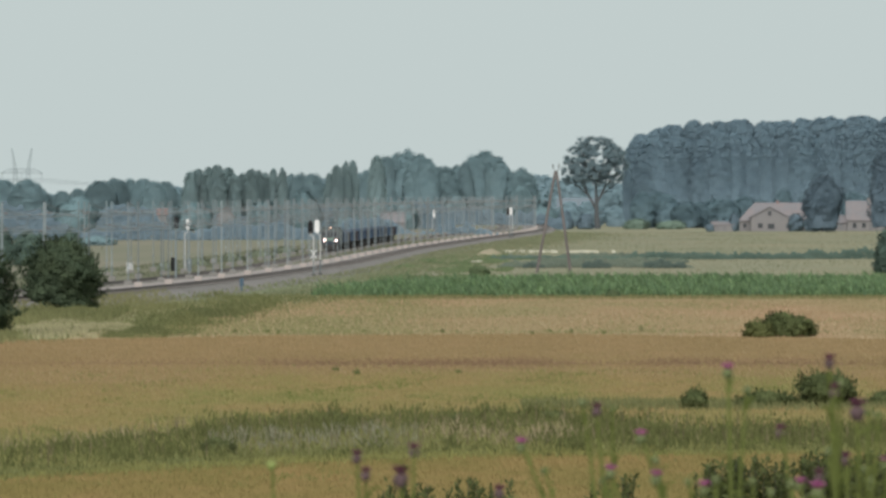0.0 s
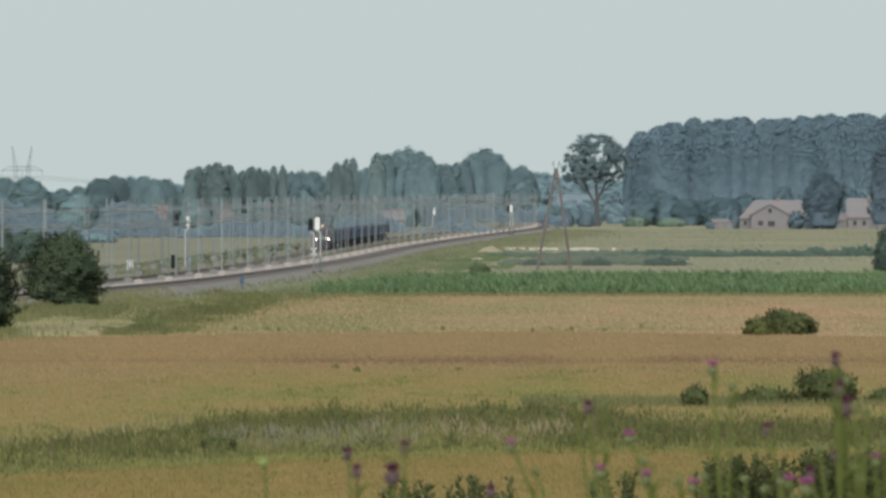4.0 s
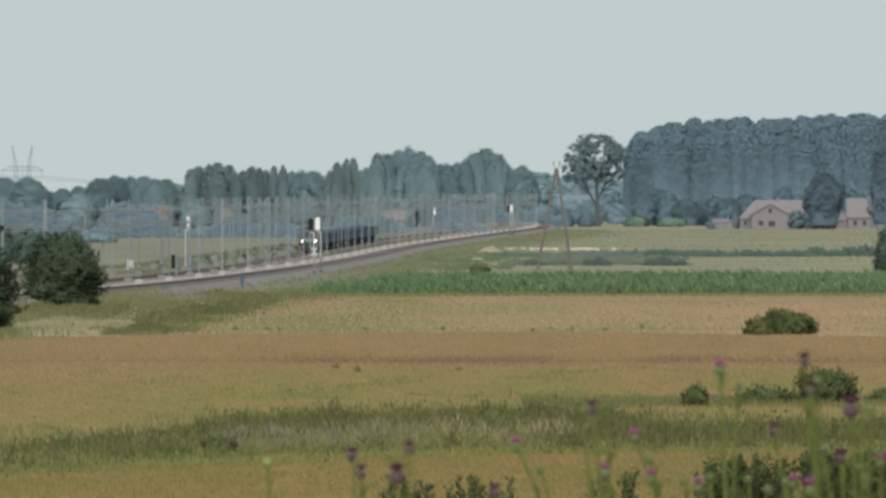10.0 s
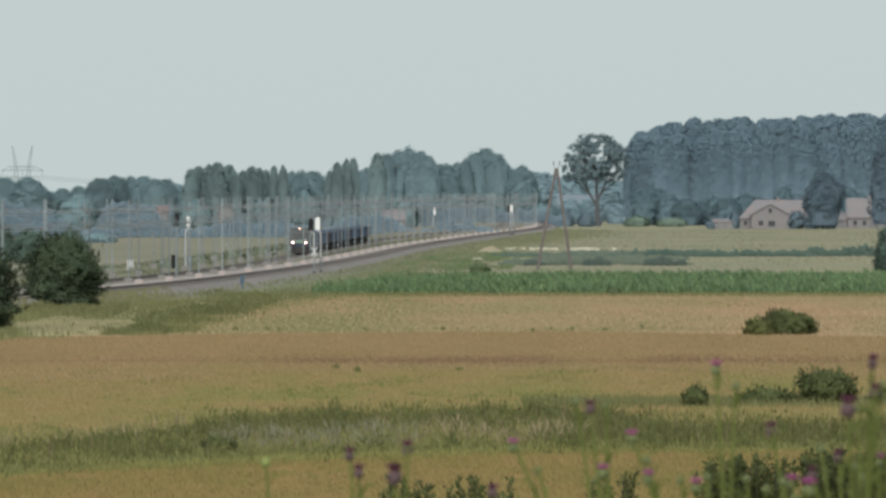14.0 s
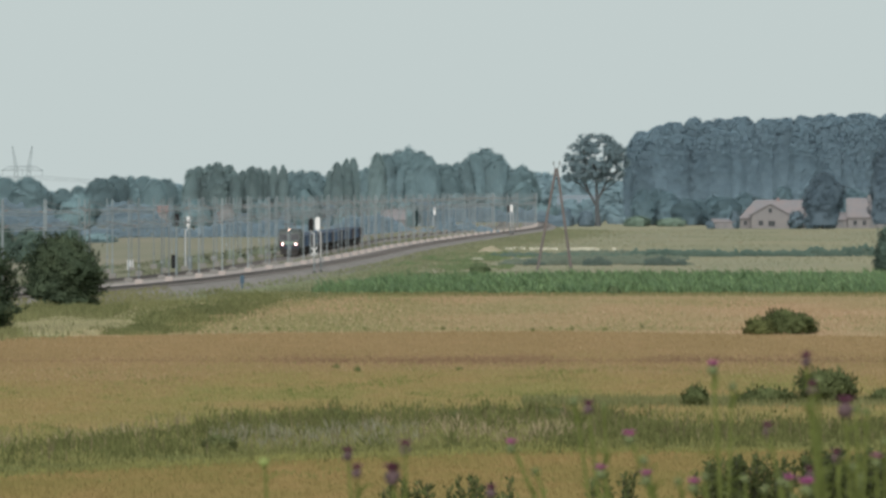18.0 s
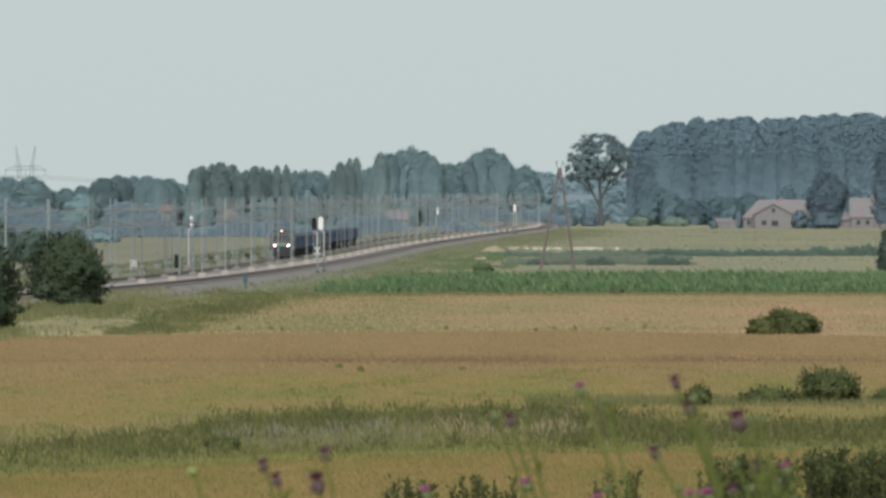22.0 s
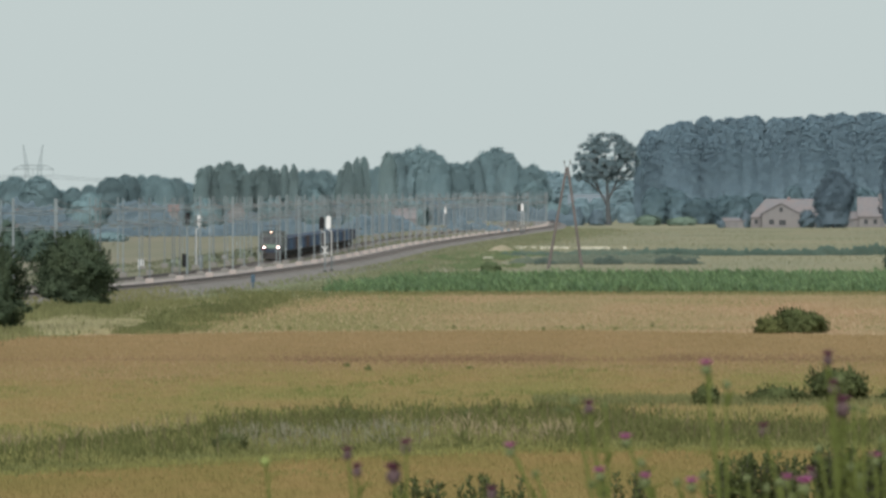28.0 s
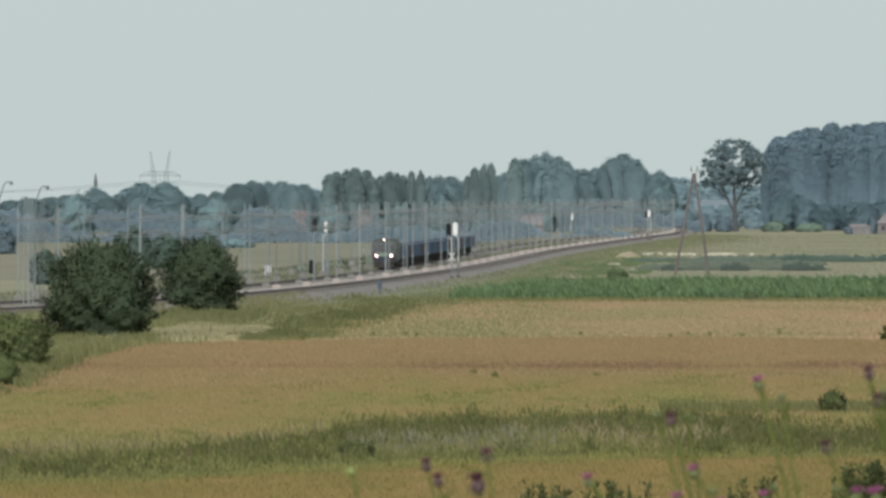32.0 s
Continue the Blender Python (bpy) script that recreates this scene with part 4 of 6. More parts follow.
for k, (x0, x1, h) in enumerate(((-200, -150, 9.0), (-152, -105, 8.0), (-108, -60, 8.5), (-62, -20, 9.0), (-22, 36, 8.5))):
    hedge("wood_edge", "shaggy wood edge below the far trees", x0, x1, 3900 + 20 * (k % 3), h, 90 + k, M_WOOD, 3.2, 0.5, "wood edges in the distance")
bush("field_bush", "low green bush in the field behind the railway", -70.5, 2760, 8, 1.7, 110, M_LEAF_MID, 1000, 0.3, 14)
# the roadside leaf colour includes the bluish haze behind the line
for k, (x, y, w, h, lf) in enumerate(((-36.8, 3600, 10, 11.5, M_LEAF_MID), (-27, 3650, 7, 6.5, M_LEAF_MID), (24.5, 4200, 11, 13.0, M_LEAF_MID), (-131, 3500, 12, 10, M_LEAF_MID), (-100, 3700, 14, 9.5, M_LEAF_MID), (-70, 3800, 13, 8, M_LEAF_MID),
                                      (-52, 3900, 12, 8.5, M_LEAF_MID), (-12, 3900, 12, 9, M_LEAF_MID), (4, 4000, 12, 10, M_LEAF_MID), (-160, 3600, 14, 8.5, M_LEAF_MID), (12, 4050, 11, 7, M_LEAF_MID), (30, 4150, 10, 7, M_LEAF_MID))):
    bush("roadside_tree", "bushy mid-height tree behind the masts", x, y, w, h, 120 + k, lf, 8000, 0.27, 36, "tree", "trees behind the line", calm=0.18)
M_SALLOW = mat("pale_sallow_leaves", (0.189, 0.267, 0.207), (0.216, 0.287, 0.224), 0.3, 0.7, island=0.12, thin=0.3, spec=0.1)
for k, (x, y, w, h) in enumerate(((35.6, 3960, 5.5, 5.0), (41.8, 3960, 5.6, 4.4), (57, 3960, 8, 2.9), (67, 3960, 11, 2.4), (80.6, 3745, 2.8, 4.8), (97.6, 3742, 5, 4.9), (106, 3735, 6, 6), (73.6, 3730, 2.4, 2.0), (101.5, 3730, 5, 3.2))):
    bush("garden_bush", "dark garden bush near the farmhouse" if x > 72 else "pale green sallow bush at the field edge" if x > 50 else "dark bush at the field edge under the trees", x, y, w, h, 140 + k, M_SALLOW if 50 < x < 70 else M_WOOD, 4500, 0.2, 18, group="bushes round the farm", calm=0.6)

M_DWEED = mat("ditch_weed_leaves", (0.13, 0.152, 0.062), (0.17, 0.188, 0.08), 0.8, 0.8, island=0.3, thin=0.4, spec=0.1)
for k, (x, y, w, h) in enumerate(((-9.3, 556, 1.8, 0.72), (-4.9, 625, 1.5, 0.6), (5.2, 640, 1.6, 0.5), (0.8, 630, 1.4, 0.5))):
    bush("ditch_weed", "dark green weed clump in the ditch", x, y, w, h, 170 + k, M_DWEED, 3600, 0.05, 14, "weed", "weed clumps in the ditch")

def heap():
    """A low heap of dry earth, uneven on top."""
    a, r = np.meshgrid(np.arange(48) / 48 * 2 * math.pi, np.linspace(0, 1, 14))
    a, r = a.ravel(), r.ravel()
    bump = np.array([noise.noise(Vector((p * 2.2, q * 2.2, 3))) + 0.5 * noise.noise(Vector((p * 6, q * 6, 8))) for p, q in zip(r * np.cos(a), r * np.sin(a))])
    v = np.stack([np.cos(a) * r * 2.3 * (1 + 0.15 * bump), np.sin(a) * r * 6, (1 - r ** 2.2) * 1.0 * (1 + 0.35 * bump) - 0.03], 1)
    i = (np.arange(13)[:, None] * 48 + np.arange(48)[None]).ravel()
    j = (np.arange(13)[:, None] * 48 + (np.arange(48)[None] + 1) % 48).ravel()
    ob = soup("earth_heap", v, np.stack([i, i + 48, j + 48, j], 1), mat("dry_pale_earth", (0.36, 0.31, 0.225), (0.31, 0.27, 0.19), 1.5, 0.95, 0.06, c3=(0.27, 0.245, 0.16), big=0.3, spec=0.0), per=4)
    ob.matrix_basis = pose(8.2, 2342, 0)
    tagged(ob, "low pale heap of dry earth in the meadow", "heap")


heap()

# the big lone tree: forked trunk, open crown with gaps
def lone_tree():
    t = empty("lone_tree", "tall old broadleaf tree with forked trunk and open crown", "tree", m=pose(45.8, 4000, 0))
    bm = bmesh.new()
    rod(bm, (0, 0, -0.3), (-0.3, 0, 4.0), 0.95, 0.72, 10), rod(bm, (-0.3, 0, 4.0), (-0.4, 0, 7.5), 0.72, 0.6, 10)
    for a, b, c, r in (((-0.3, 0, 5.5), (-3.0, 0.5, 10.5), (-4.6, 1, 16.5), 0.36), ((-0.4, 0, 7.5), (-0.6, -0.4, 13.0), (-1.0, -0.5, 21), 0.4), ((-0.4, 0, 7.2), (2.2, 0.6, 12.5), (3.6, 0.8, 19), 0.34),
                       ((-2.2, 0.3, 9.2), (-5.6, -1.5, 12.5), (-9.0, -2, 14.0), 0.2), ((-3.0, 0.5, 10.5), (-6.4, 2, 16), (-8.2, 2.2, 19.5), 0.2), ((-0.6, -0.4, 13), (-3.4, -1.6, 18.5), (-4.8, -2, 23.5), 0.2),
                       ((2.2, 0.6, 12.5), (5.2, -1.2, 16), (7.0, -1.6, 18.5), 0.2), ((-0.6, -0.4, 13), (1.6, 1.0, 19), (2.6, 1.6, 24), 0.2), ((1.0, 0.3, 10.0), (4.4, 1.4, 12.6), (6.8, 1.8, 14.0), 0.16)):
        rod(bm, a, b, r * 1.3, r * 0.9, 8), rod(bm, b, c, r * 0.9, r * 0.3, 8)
    # bark and leaf colours are tinted blue-grey to imitate distance haze
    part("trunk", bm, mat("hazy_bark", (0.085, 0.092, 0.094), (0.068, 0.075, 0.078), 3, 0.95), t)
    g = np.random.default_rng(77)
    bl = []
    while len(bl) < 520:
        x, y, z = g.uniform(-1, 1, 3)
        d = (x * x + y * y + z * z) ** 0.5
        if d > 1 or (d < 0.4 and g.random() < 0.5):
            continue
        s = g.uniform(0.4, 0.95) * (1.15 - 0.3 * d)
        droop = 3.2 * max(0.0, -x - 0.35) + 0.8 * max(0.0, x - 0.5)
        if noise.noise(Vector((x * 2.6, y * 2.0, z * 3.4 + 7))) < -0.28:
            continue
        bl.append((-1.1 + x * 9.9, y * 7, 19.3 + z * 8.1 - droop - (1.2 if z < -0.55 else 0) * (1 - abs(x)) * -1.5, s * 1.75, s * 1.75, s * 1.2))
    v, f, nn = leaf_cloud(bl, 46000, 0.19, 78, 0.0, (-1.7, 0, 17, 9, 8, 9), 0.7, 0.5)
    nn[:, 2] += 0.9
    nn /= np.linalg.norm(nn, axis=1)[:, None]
    soup("crown", v, f, mat("haze_blue_crown_leaves", (0.225, 0.318, 0.352), (0.245, 0.335, 0.36), 0.3, 0.6, island=0.1, c3=(0.25, 0.308, 0.31), thin=0.5, spec=0.2), t, normals=nn)


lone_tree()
# the blue in these leaves is haze put into the colour
M_OAK = mat("haze_blue_oak_leaves", (0.123, 0.179, 0.218), (0.145, 0.200, 0.233), 0.3, 0.6, island=0.08, thin=0.4, spec=0.3)
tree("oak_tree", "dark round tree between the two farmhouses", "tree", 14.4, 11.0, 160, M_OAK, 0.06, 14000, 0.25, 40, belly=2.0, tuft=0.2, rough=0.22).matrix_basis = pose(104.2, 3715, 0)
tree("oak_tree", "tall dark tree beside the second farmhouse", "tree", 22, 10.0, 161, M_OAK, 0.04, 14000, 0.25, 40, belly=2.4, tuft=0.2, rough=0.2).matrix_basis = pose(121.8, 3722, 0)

# ---- farm buildings ----
M_PLASTER = mat("beige_plaster", (0.189, 0.184, 0.182), (0.166, 0.163, 0.164), 0.8, 0.9, 0.01, c3=(0.202, 0.189, 0.182), big=0.3)
M_ROOF = mat("weathered_roof_tile", (0.185, 0.180, 0.184), (0.160, 0.154, 0.160), 1.5, 0.85, 0.02, c3=(0.205, 0.173, 0.168), big=0.2)
M_ROOF_R = mat("red_roof_tile", (0.25, 0.165, 0.15), (0.21, 0.145, 0.135), 1.5, 0.85, 0.02)
M_ROOF_D = mat("dark_roof_sheet", (0.11, 0.115, 0.12), (0.14, 0.145, 0.15), 1.5, 0.7)
M_BARN = mat("pale_blue_grey_render", (0.27, 0.30, 0.31), (0.31, 0.33, 0.33), 0.5, 0.9, c3=(0.25, 0.27, 0.28), big=0.3)
M_ROOF_B = mat("slate_blue_roof", (0.15, 0.185, 0.21), (0.17, 0.2, 0.22), 1.0, 0.8)
M_PANE = mat("dark_window_pane", (0.03, 0.035, 0.04), (0.05, 0.055, 0.06), 1, 0.15, spec=0.6)
M_TIMBER = mat("grey_timber", (0.19, 0.185, 0.185), (0.15, 0.15, 0.15), 2, 0.85)


def gable_block(parent, x0, x1, y0, y1, eave, ridge, wall, roof, along="x", over=0.4, hip=0.0):
    """Walls with gables and two roof slopes; the ridge runs along x or y; hip: how far the roof leans in at its first end."""
    bm = bmesh.new()
    if along == "x":
        pr = [(y0, 0), (y1, 0), (y1, eave), ((y0 + y1) / 2, ridge), (y0, eave)]
        ends = [[bm.verts.new((x, a, b)) for a, b in pr] for x in (x0, x1)]
    else:
        pr = [(x0, 0), (x1, 0), (x1, eave), ((x0 + x1) / 2, ridge), (x0, eave)]
        ends = [[bm.verts.new((a, y, b)) for a, b in pr] for y in (y0, y1)]
    for e in ends:
        bm.faces.new(e)
    if hip:
        ends[0][3].co.x += hip
    for k in range(5):
        j = (k + 1) % 5
        bm.faces.new((ends[0][k], ends[0][j], ends[1][j], ends[1][k]))
    bmesh.ops.recalc_face_normals(bm, faces=bm.faces)
    part("wall", bm, wall, parent)
    for s in (0, 1):
        bm = bmesh.new()
        lo, hi = (y0, y1) if along == "x" else (x0, x1)
        mid, a, b = (lo + hi) / 2, (lo if s == 0 else hi), (x0 if along == "x" else y0) - over
        e = (x1 if along == "x" else y1) + over
        k = (ridge - eave) / (mid - lo)
        out = a + (-over if s == 0 else over)
        z = eave - k * over
        pts = [(out, z), (mid, ridge), (mid, ridge + 0.22), (out, z + 0.22)]
        rows = [[bm.verts.new((c, p, h + 0.03) if along == "x" else (p, c, h + 0.03)) for p, h in pts] for c in (b, e)]
        for v in rows[0][1:3]:
            v.co.x += hip and hip + over
        for r in rows:
            bm.faces.new(r)
        for i in range(4):
            j = (i + 1) % 4
            bm.faces.new((rows[0][i], rows[0][j], rows[1][j], rows[1][i]))
        bmesh.ops.recalc_face_normals(bm, faces=bm.faces)
        part("roof_slope", bm, roof, parent)
    if hip:
        bm = bmesh.new()
        k = (ridge - eave) / ((y1 - y0) / 2)
        tri = [bm.verts.new(p) for p in ((x0 - over, y0 - over, eave - k * over + 0.2), (x0 - over, y1 + over, eave - k * over + 0.2), (x0 + hip, (y0 + y1) / 2, ridge + 0.24))]
        f = bm.faces.new(tri)
        bmesh.ops.solidify(bm, geom=[f], thickness=0.15)
        part("hip_slope", bm, roof, parent)


def window(parent, x, y, z, w, h):
    wi = part("window", box(bmesh.new(), x - w / 2 - 0.08, x + w / 2 + 0.08, y - 0.06, y + 0.02, z - 0.08, z + h + 0.08), M_TIMBER, parent, "grey timber window frame")
    for s in (0, 1):
        part("pane", box(bmesh.new(), x - w / 2 + s * w / 2 + 0.03, x + s * w / 2 - 0.03, y - 0.09, y - 0.065, z + 0.03, z + h - 0.03), M_PANE, wi)


def farmhouse():
    t = empty("farmhouse", "old beige farmhouse with gable and weathered tile roof", "house", m=pose(82.4, 3756, 0))
    gable_block(t, 0, 20.0, 2, 11, 3.1, 7.7, M_PLASTER, M_ROOF, hip=4.2)
    gable_block(t, 3.0, 13.4, -2.2, 6.2, 3.9, 6.7, M_PLASTER, M_ROOF, "y")
    for x, y, z, w, h in ((8.2, -2.2, 4.4, 0.9, 1.2), (5.6, -2.2, 0.9, 1.3, 1.3), (8.6, -2.2, 0.7, 1.8, 1.4), (1.4, 2, 1.0, 0.9, 1.2), (18.5, 2, 0.9, 1.0, 1.3)):
        window(t, x, y, z, w, h)
    part("chimney", box(bmesh.new(), 10.2, 10.9, 6.2, 6.9, 7.2, 8.5, 0.03), M_ROOF_R, t, "red brick chimney")
    t = empty("farmhouse", "pale farmhouse with steep grey roof and chimney", "house", m=pose(113.2, 3790, 0))
    gable_block(t, 0, 11.5, 0, 8, 3.3, 8.2, M_PLASTER, M_ROOF)
    gable_block(t, -5.2, -0.1, 1, 7, 2.4, 4.2, M_PLASTER, M_ROOF)
    part("chimney", box(bmesh.new(), 5.6, 6.7, 3.4, 4.4, 7.6, 9.3, 0.03), M_PLASTER, t)
    window(t, 4.6, 0, 0.9, 1.0, 1.3), window(t, 2.0, 0, 0.9, 1.0, 1.3)
    part("door", box(bmesh.new(), 6.0, 7.1, -0.06, 0.03, 0, 2.1), M_TIMBER, t)
    t = empty("shed", "low plastered shed with dark openings", "shed", m=pose(74.3, 3744, 0))
    gable_block(t, 0, 6.2, 0, 4, 1.8, 2.5, M_PLASTER, M_ROOF, over=0.2)
    for x in (1.4, 3.6):
        part("door", box(bmesh.new(), x - 0.5, x + 0.5, -0.05, 0.04, 0, 1.5), M_TIMBER, t)
    t = empty("barn", "long pale barn with a dark sheet roof", "barn", m=pose(36.5, 4290, 0))
    gable_block(t, 0, 12.5, 0, 10, 6.0, 8.8, M_BARN, M_ROOF_B)
    for k in range(2):
        part("door", box(bmesh.new(), 2 + k * 5.5, 5 + k * 5.5, -0.08, 0.04, 0, 3.4), M_TIMBER, t)
    for k, (x, y, w, eave, ridge, roof, wall) in enumerate(((-81.0, 3860, 2.4, 4.4, 6.0, M_ROOF_R, M_PLASTER), (-64.0, 3860, 4.4, 4.0, 6.6, M_ROOF_R, M_PLASTER), (-16.5, 3700, 6, 2.6, 5.2, M_ROOF, M_PLASTER))):
        t = empty("village_house", "distant village house with red tile roof" if roof is M_ROOF_R else "distant house with grey tile roof", "house", "village houses", pose(x, y, 0))
        gable_block(t, 0, w, 0, 9, eave, ridge, wall, roof, "y" if k % 2 else "x")
        window(t, w * 0.3, 0, 1.0, 1.0, 1.3), window(t, w * 0.7, 0, 1.0, 1.0, 1.3)


farmhouse()

# ---- railway signals and small line-side things ----
def signal(label, x, y, z0, height, side, face, big=1.0, foot=1.7):
    t = empty("railway_signal", label, "signal", "signals along the line", pose(x, y, z0))
    part("foundation", box(bmesh.new(), -0.25, 0.25, -0.25, 0.25, -0.6, 0.15, 0.03), M_FOOT, t)
    part("post", rod(bmesh.new(), (0, 0, foot), (0, 0, height - 1.7), 0.075, n=12), M_SIGNAL, t, "white painted post")
    part("post_foot", rod(bmesh.new(), (0, 0, 0.1), (0, 0, foot + 0.02), 0.085, n=12), M_STEEL_D, t, "dull steel post foot")
    bm = bmesh.new()
    rod(bm, (0, 0, height - 1.9), (side * 0.38, 0, height - 1.55), 0.05, n=8), rod(bm, (side * 0.38, 0, height - 1.6), (side * 0.38, 0, height - 1.3), 0.05, n=8)
    part("bracket", bm, M_SIGNAL, t)
    bm = bmesh.new()
    ring = [(side * 0.38 + 0.31 * big * math.cos(a), height - 0.75 + 0.31 * big * math.sin(a) + (0.5 if math.sin(a) > 0 else -0.5) * big) for a in np.linspace(0.01, 2 * math.pi + 0.01, 25)[:-1]]
    rows = [[bm.verts.new((x, y, z)) for x, z in ring] for y in (-0.03, 0.03)]
    bm.faces.new(rows[0]), bm.faces.new(list(reversed(rows[1])))
    for i in range(24):
        j = (i + 1) % 24
        bm.faces.new((rows[0][j], rows[0][i], rows[1][i], rows[1][j]))
    bmesh.ops.recalc_face_normals(bm, faces=bm.faces)
    head = part("backboard", bm, face, t, "oval signal backboard")
    for k in range(3 if face is M_BLACK else 0):
        rod_b = rod(bmesh.new(), (side * 0.38, -0.03, height - 1.15 + k * 0.4), (side * 0.38, -0.2, height - 1.15 + k * 0.4), 0.1, n=12)
        part("lamp_hood", rod_b, M_BLACK, head)
    bm = bmesh.new()
    for k in range(8):
        box(bm, 0.1, 0.34, 0.02, 0.06, 0.5 + k * 0.5, 0.54 + k * 0.5)
    rod(bm, (0.34, 0.04, 0.3), (0.34, 0.04, 4.3), 0.02, n=6)
    part("ladder", bm, M_STEEL, t)
    return t


s1 = signal("white railway signal post with a black oval head", -15.36, 1617, 1.0, 6.4, -1, M_BLACK)
s2 = signal("white railway signal post with a white oval head", -14.76, 1637, 1.0, 6.5, -1, M_WHITE)
bm = bmesh.new()
for a, b in (((-0.35, -0.12, 2.0), (0.35, -0.12, 3.0)), ((0.35, -0.12, 2.0), (-0.35, -0.12, 3.0))):
    rod(bm, a, b, 0.06, n=6)
part("cross_board", bm, M_WHITE, s1, "white crossed marker board")
signal("distant white signal post with a black oval head", 14.5, 2915, 1.2, 6.2, -1, M_BLACK)
signal("distant white signal post with a white oval head", 15.2, 2940, 1.2, 6.3, -1, M_WHITE)
signal("white signal seen from behind, beyond the tracks", -30.6, 1611, 1.3, 6.5, 1, M_WHITE, 0.8, 0.3)
signal("pale signal on a bracket far along the line", -2.1, 2850, 1.3, 5.8, 1, M_WHITE)


def cabinet(name, label, x, y, z, w, h, m):
    t = empty(name, label, "cabinet", m=pose(x, y, z))
    part("base", box(bmesh.new(), -w / 2 - 0.05, w / 2 + 0.05, -0.35, 0.35, -0.15, 0.12), M_CONC, t)
    part("body", box(bmesh.new(), -w / 2, w / 2, -0.3, 0.3, 0.12, h, 0.02), m, t)
    part("lid", box(bmesh.new(), -w / 2 - 0.06, w / 2 + 0.06, -0.36, 0.36, h, h + 0.09, 0.02), m, t)
    part("door", box(bmesh.new(), -w / 2 + 0.06, w / 2 - 0.06, -0.325, -0.3, 0.2, h - 0.08, 0.005), m, t)


cabinet("relay_cabinet", "white line-side relay cabinet beyond the tracks", -37.0, 1605, 1.25, 0.75, 1.2, M_SIGNAL)
for k, (x, y, w, h) in enumerate(((-38.6, 1530, 4.2, 1.5), (-35.2, 1560, 3.0, 1.1), (-33.4, 1640, 3.4, 1.3), (-40.5, 1640, 4.0, 1.2), (-31.8, 1760, 4.5, 1.3), (-28.6, 1850, 4.0, 1.4), (-26.0, 1950, 5.0, 1.6), (-24.5, 2100, 5.0, 1.4))):
    bush("lineside_scrub", "low dull green scrub beyond the far track", x, y, w, h, 230 + k, M_BRUSH, 1800, 0.14, 12, group="scrub along the line", z=0.9 if x > -34 else 0.3)
cabinet("relay_cabinet", "pale relay cabinet among the masts", -11.5, 3200, 1.2, 1.5, 2.0, M_CONC)
cabinet("relay_cabinet", "grey line-side cabinet beside a mast", -29.9, 1600, 1.3, 0.6, 1.6, M_STEEL_D)
t = empty("marker_post", "blue painted marker post on the gravel slope", "marker post", m=pose(-21.1, 1425, 0.75))
part("post", box(bmesh.new(), -0.09, 0.09, -0.06, 0.06, -0.4, 0.75), M_BLUE, t)
part("board", box(bmesh.new(), -0.22, 0.22, -0.09, -0.06, 0.25, 1.1, 0.01), M_BLUE, t, "blue board")


def transformer_post():
    t = empty("transformer_post", "steel post with dark switch box and lamp", "post", m=pose(-29.3, 1490, 1.3))
    part("post", rod(bmesh.new(), (0, 0, -0.1), (0, 0, 6.6), 0.13, 0.1, 10), M_STEEL_D, t)
    part("switch_box", box(bmesh.new(), -0.55, -0.13, -0.2, 0.2, 0.9, 2.4, 0.03), M_BLACK, t, "dark switch box")
    part("head", box(bmesh.new(), -0.18, 0.32, -0.15, 0.15, 5.6, 6.9, 0.03), M_BLACK, t, "dark insulator head")
    part("arm", rod(bmesh.new(), (0, 0, 5.0), (0.7, 0, 5.4), 0.05, n=6), M_STEEL_D, t)


transformer_post()


def a_pole():
    t = empty("a_frame_pole", "tall weathered timber A-frame power pole in the field", "utility pole", m=pose(0, 1825, 0))
    M = mat("old_pole_timber", (0.16, 0.135, 0.125), (0.12, 0.105, 0.1), 3, 0.9, 0.01)
    for x0, x1 in ((12.65, 15.19), (17.3, 15.36)):
        part("leg", rod(bmesh.new(), (x0, 0, -0.3), (x1, 0, 13.7), 0.2, 0.15, 10), M, t)
    part("crosspiece", box(bmesh.new(), 14.9, 15.65, -0.1, 0.1, 12.65, 12.85, 0.02), M, t)
    part("crosspiece", box(bmesh.new(), 15.05, 15.5, -0.12, 0.12, 13.5, 13.75, 0.02), M, t)
    for x in (15.05, 15.5):
        bm = bmesh.new()
        rod(bm, (x, 0, 13.75), (x + (x - 15.27) * 0.8, 0, 14.3), 0.04, n=6), rod(bm, (x + (x - 15.27) * 0.8, 0, 14.2), (x + (x - 15.27) * 0.8, 0, 14.7), 0.09, 0.06, 8)
        part("insulator", bm, M_INSUL, t, "dark insulator on a bent pin")


a_pole()


def lattice(bm, a, b, w0, w1, n, r):
    """A square lattice column from a to b."""
    a, b = Vector(a), Vector(b)
    corner = lambda f, i: a.lerp(b, f) + Vector(((w0 + (w1 - w0) * f) * (0.5 if i in (0, 1) else -0.5), (w0 + (w1 - w0) * f) * (0.5 if i in (0, 3) else -0.5), 0))
    for i in range(4):
        rod(bm, corner(0, i), corner(1, i), r, n=4)
        for k in range(n):
            rod(bm, corner(k / n, i), corner((k + 1) / n, (i + 1) % 4), r * 0.6, n=4)
    return bm


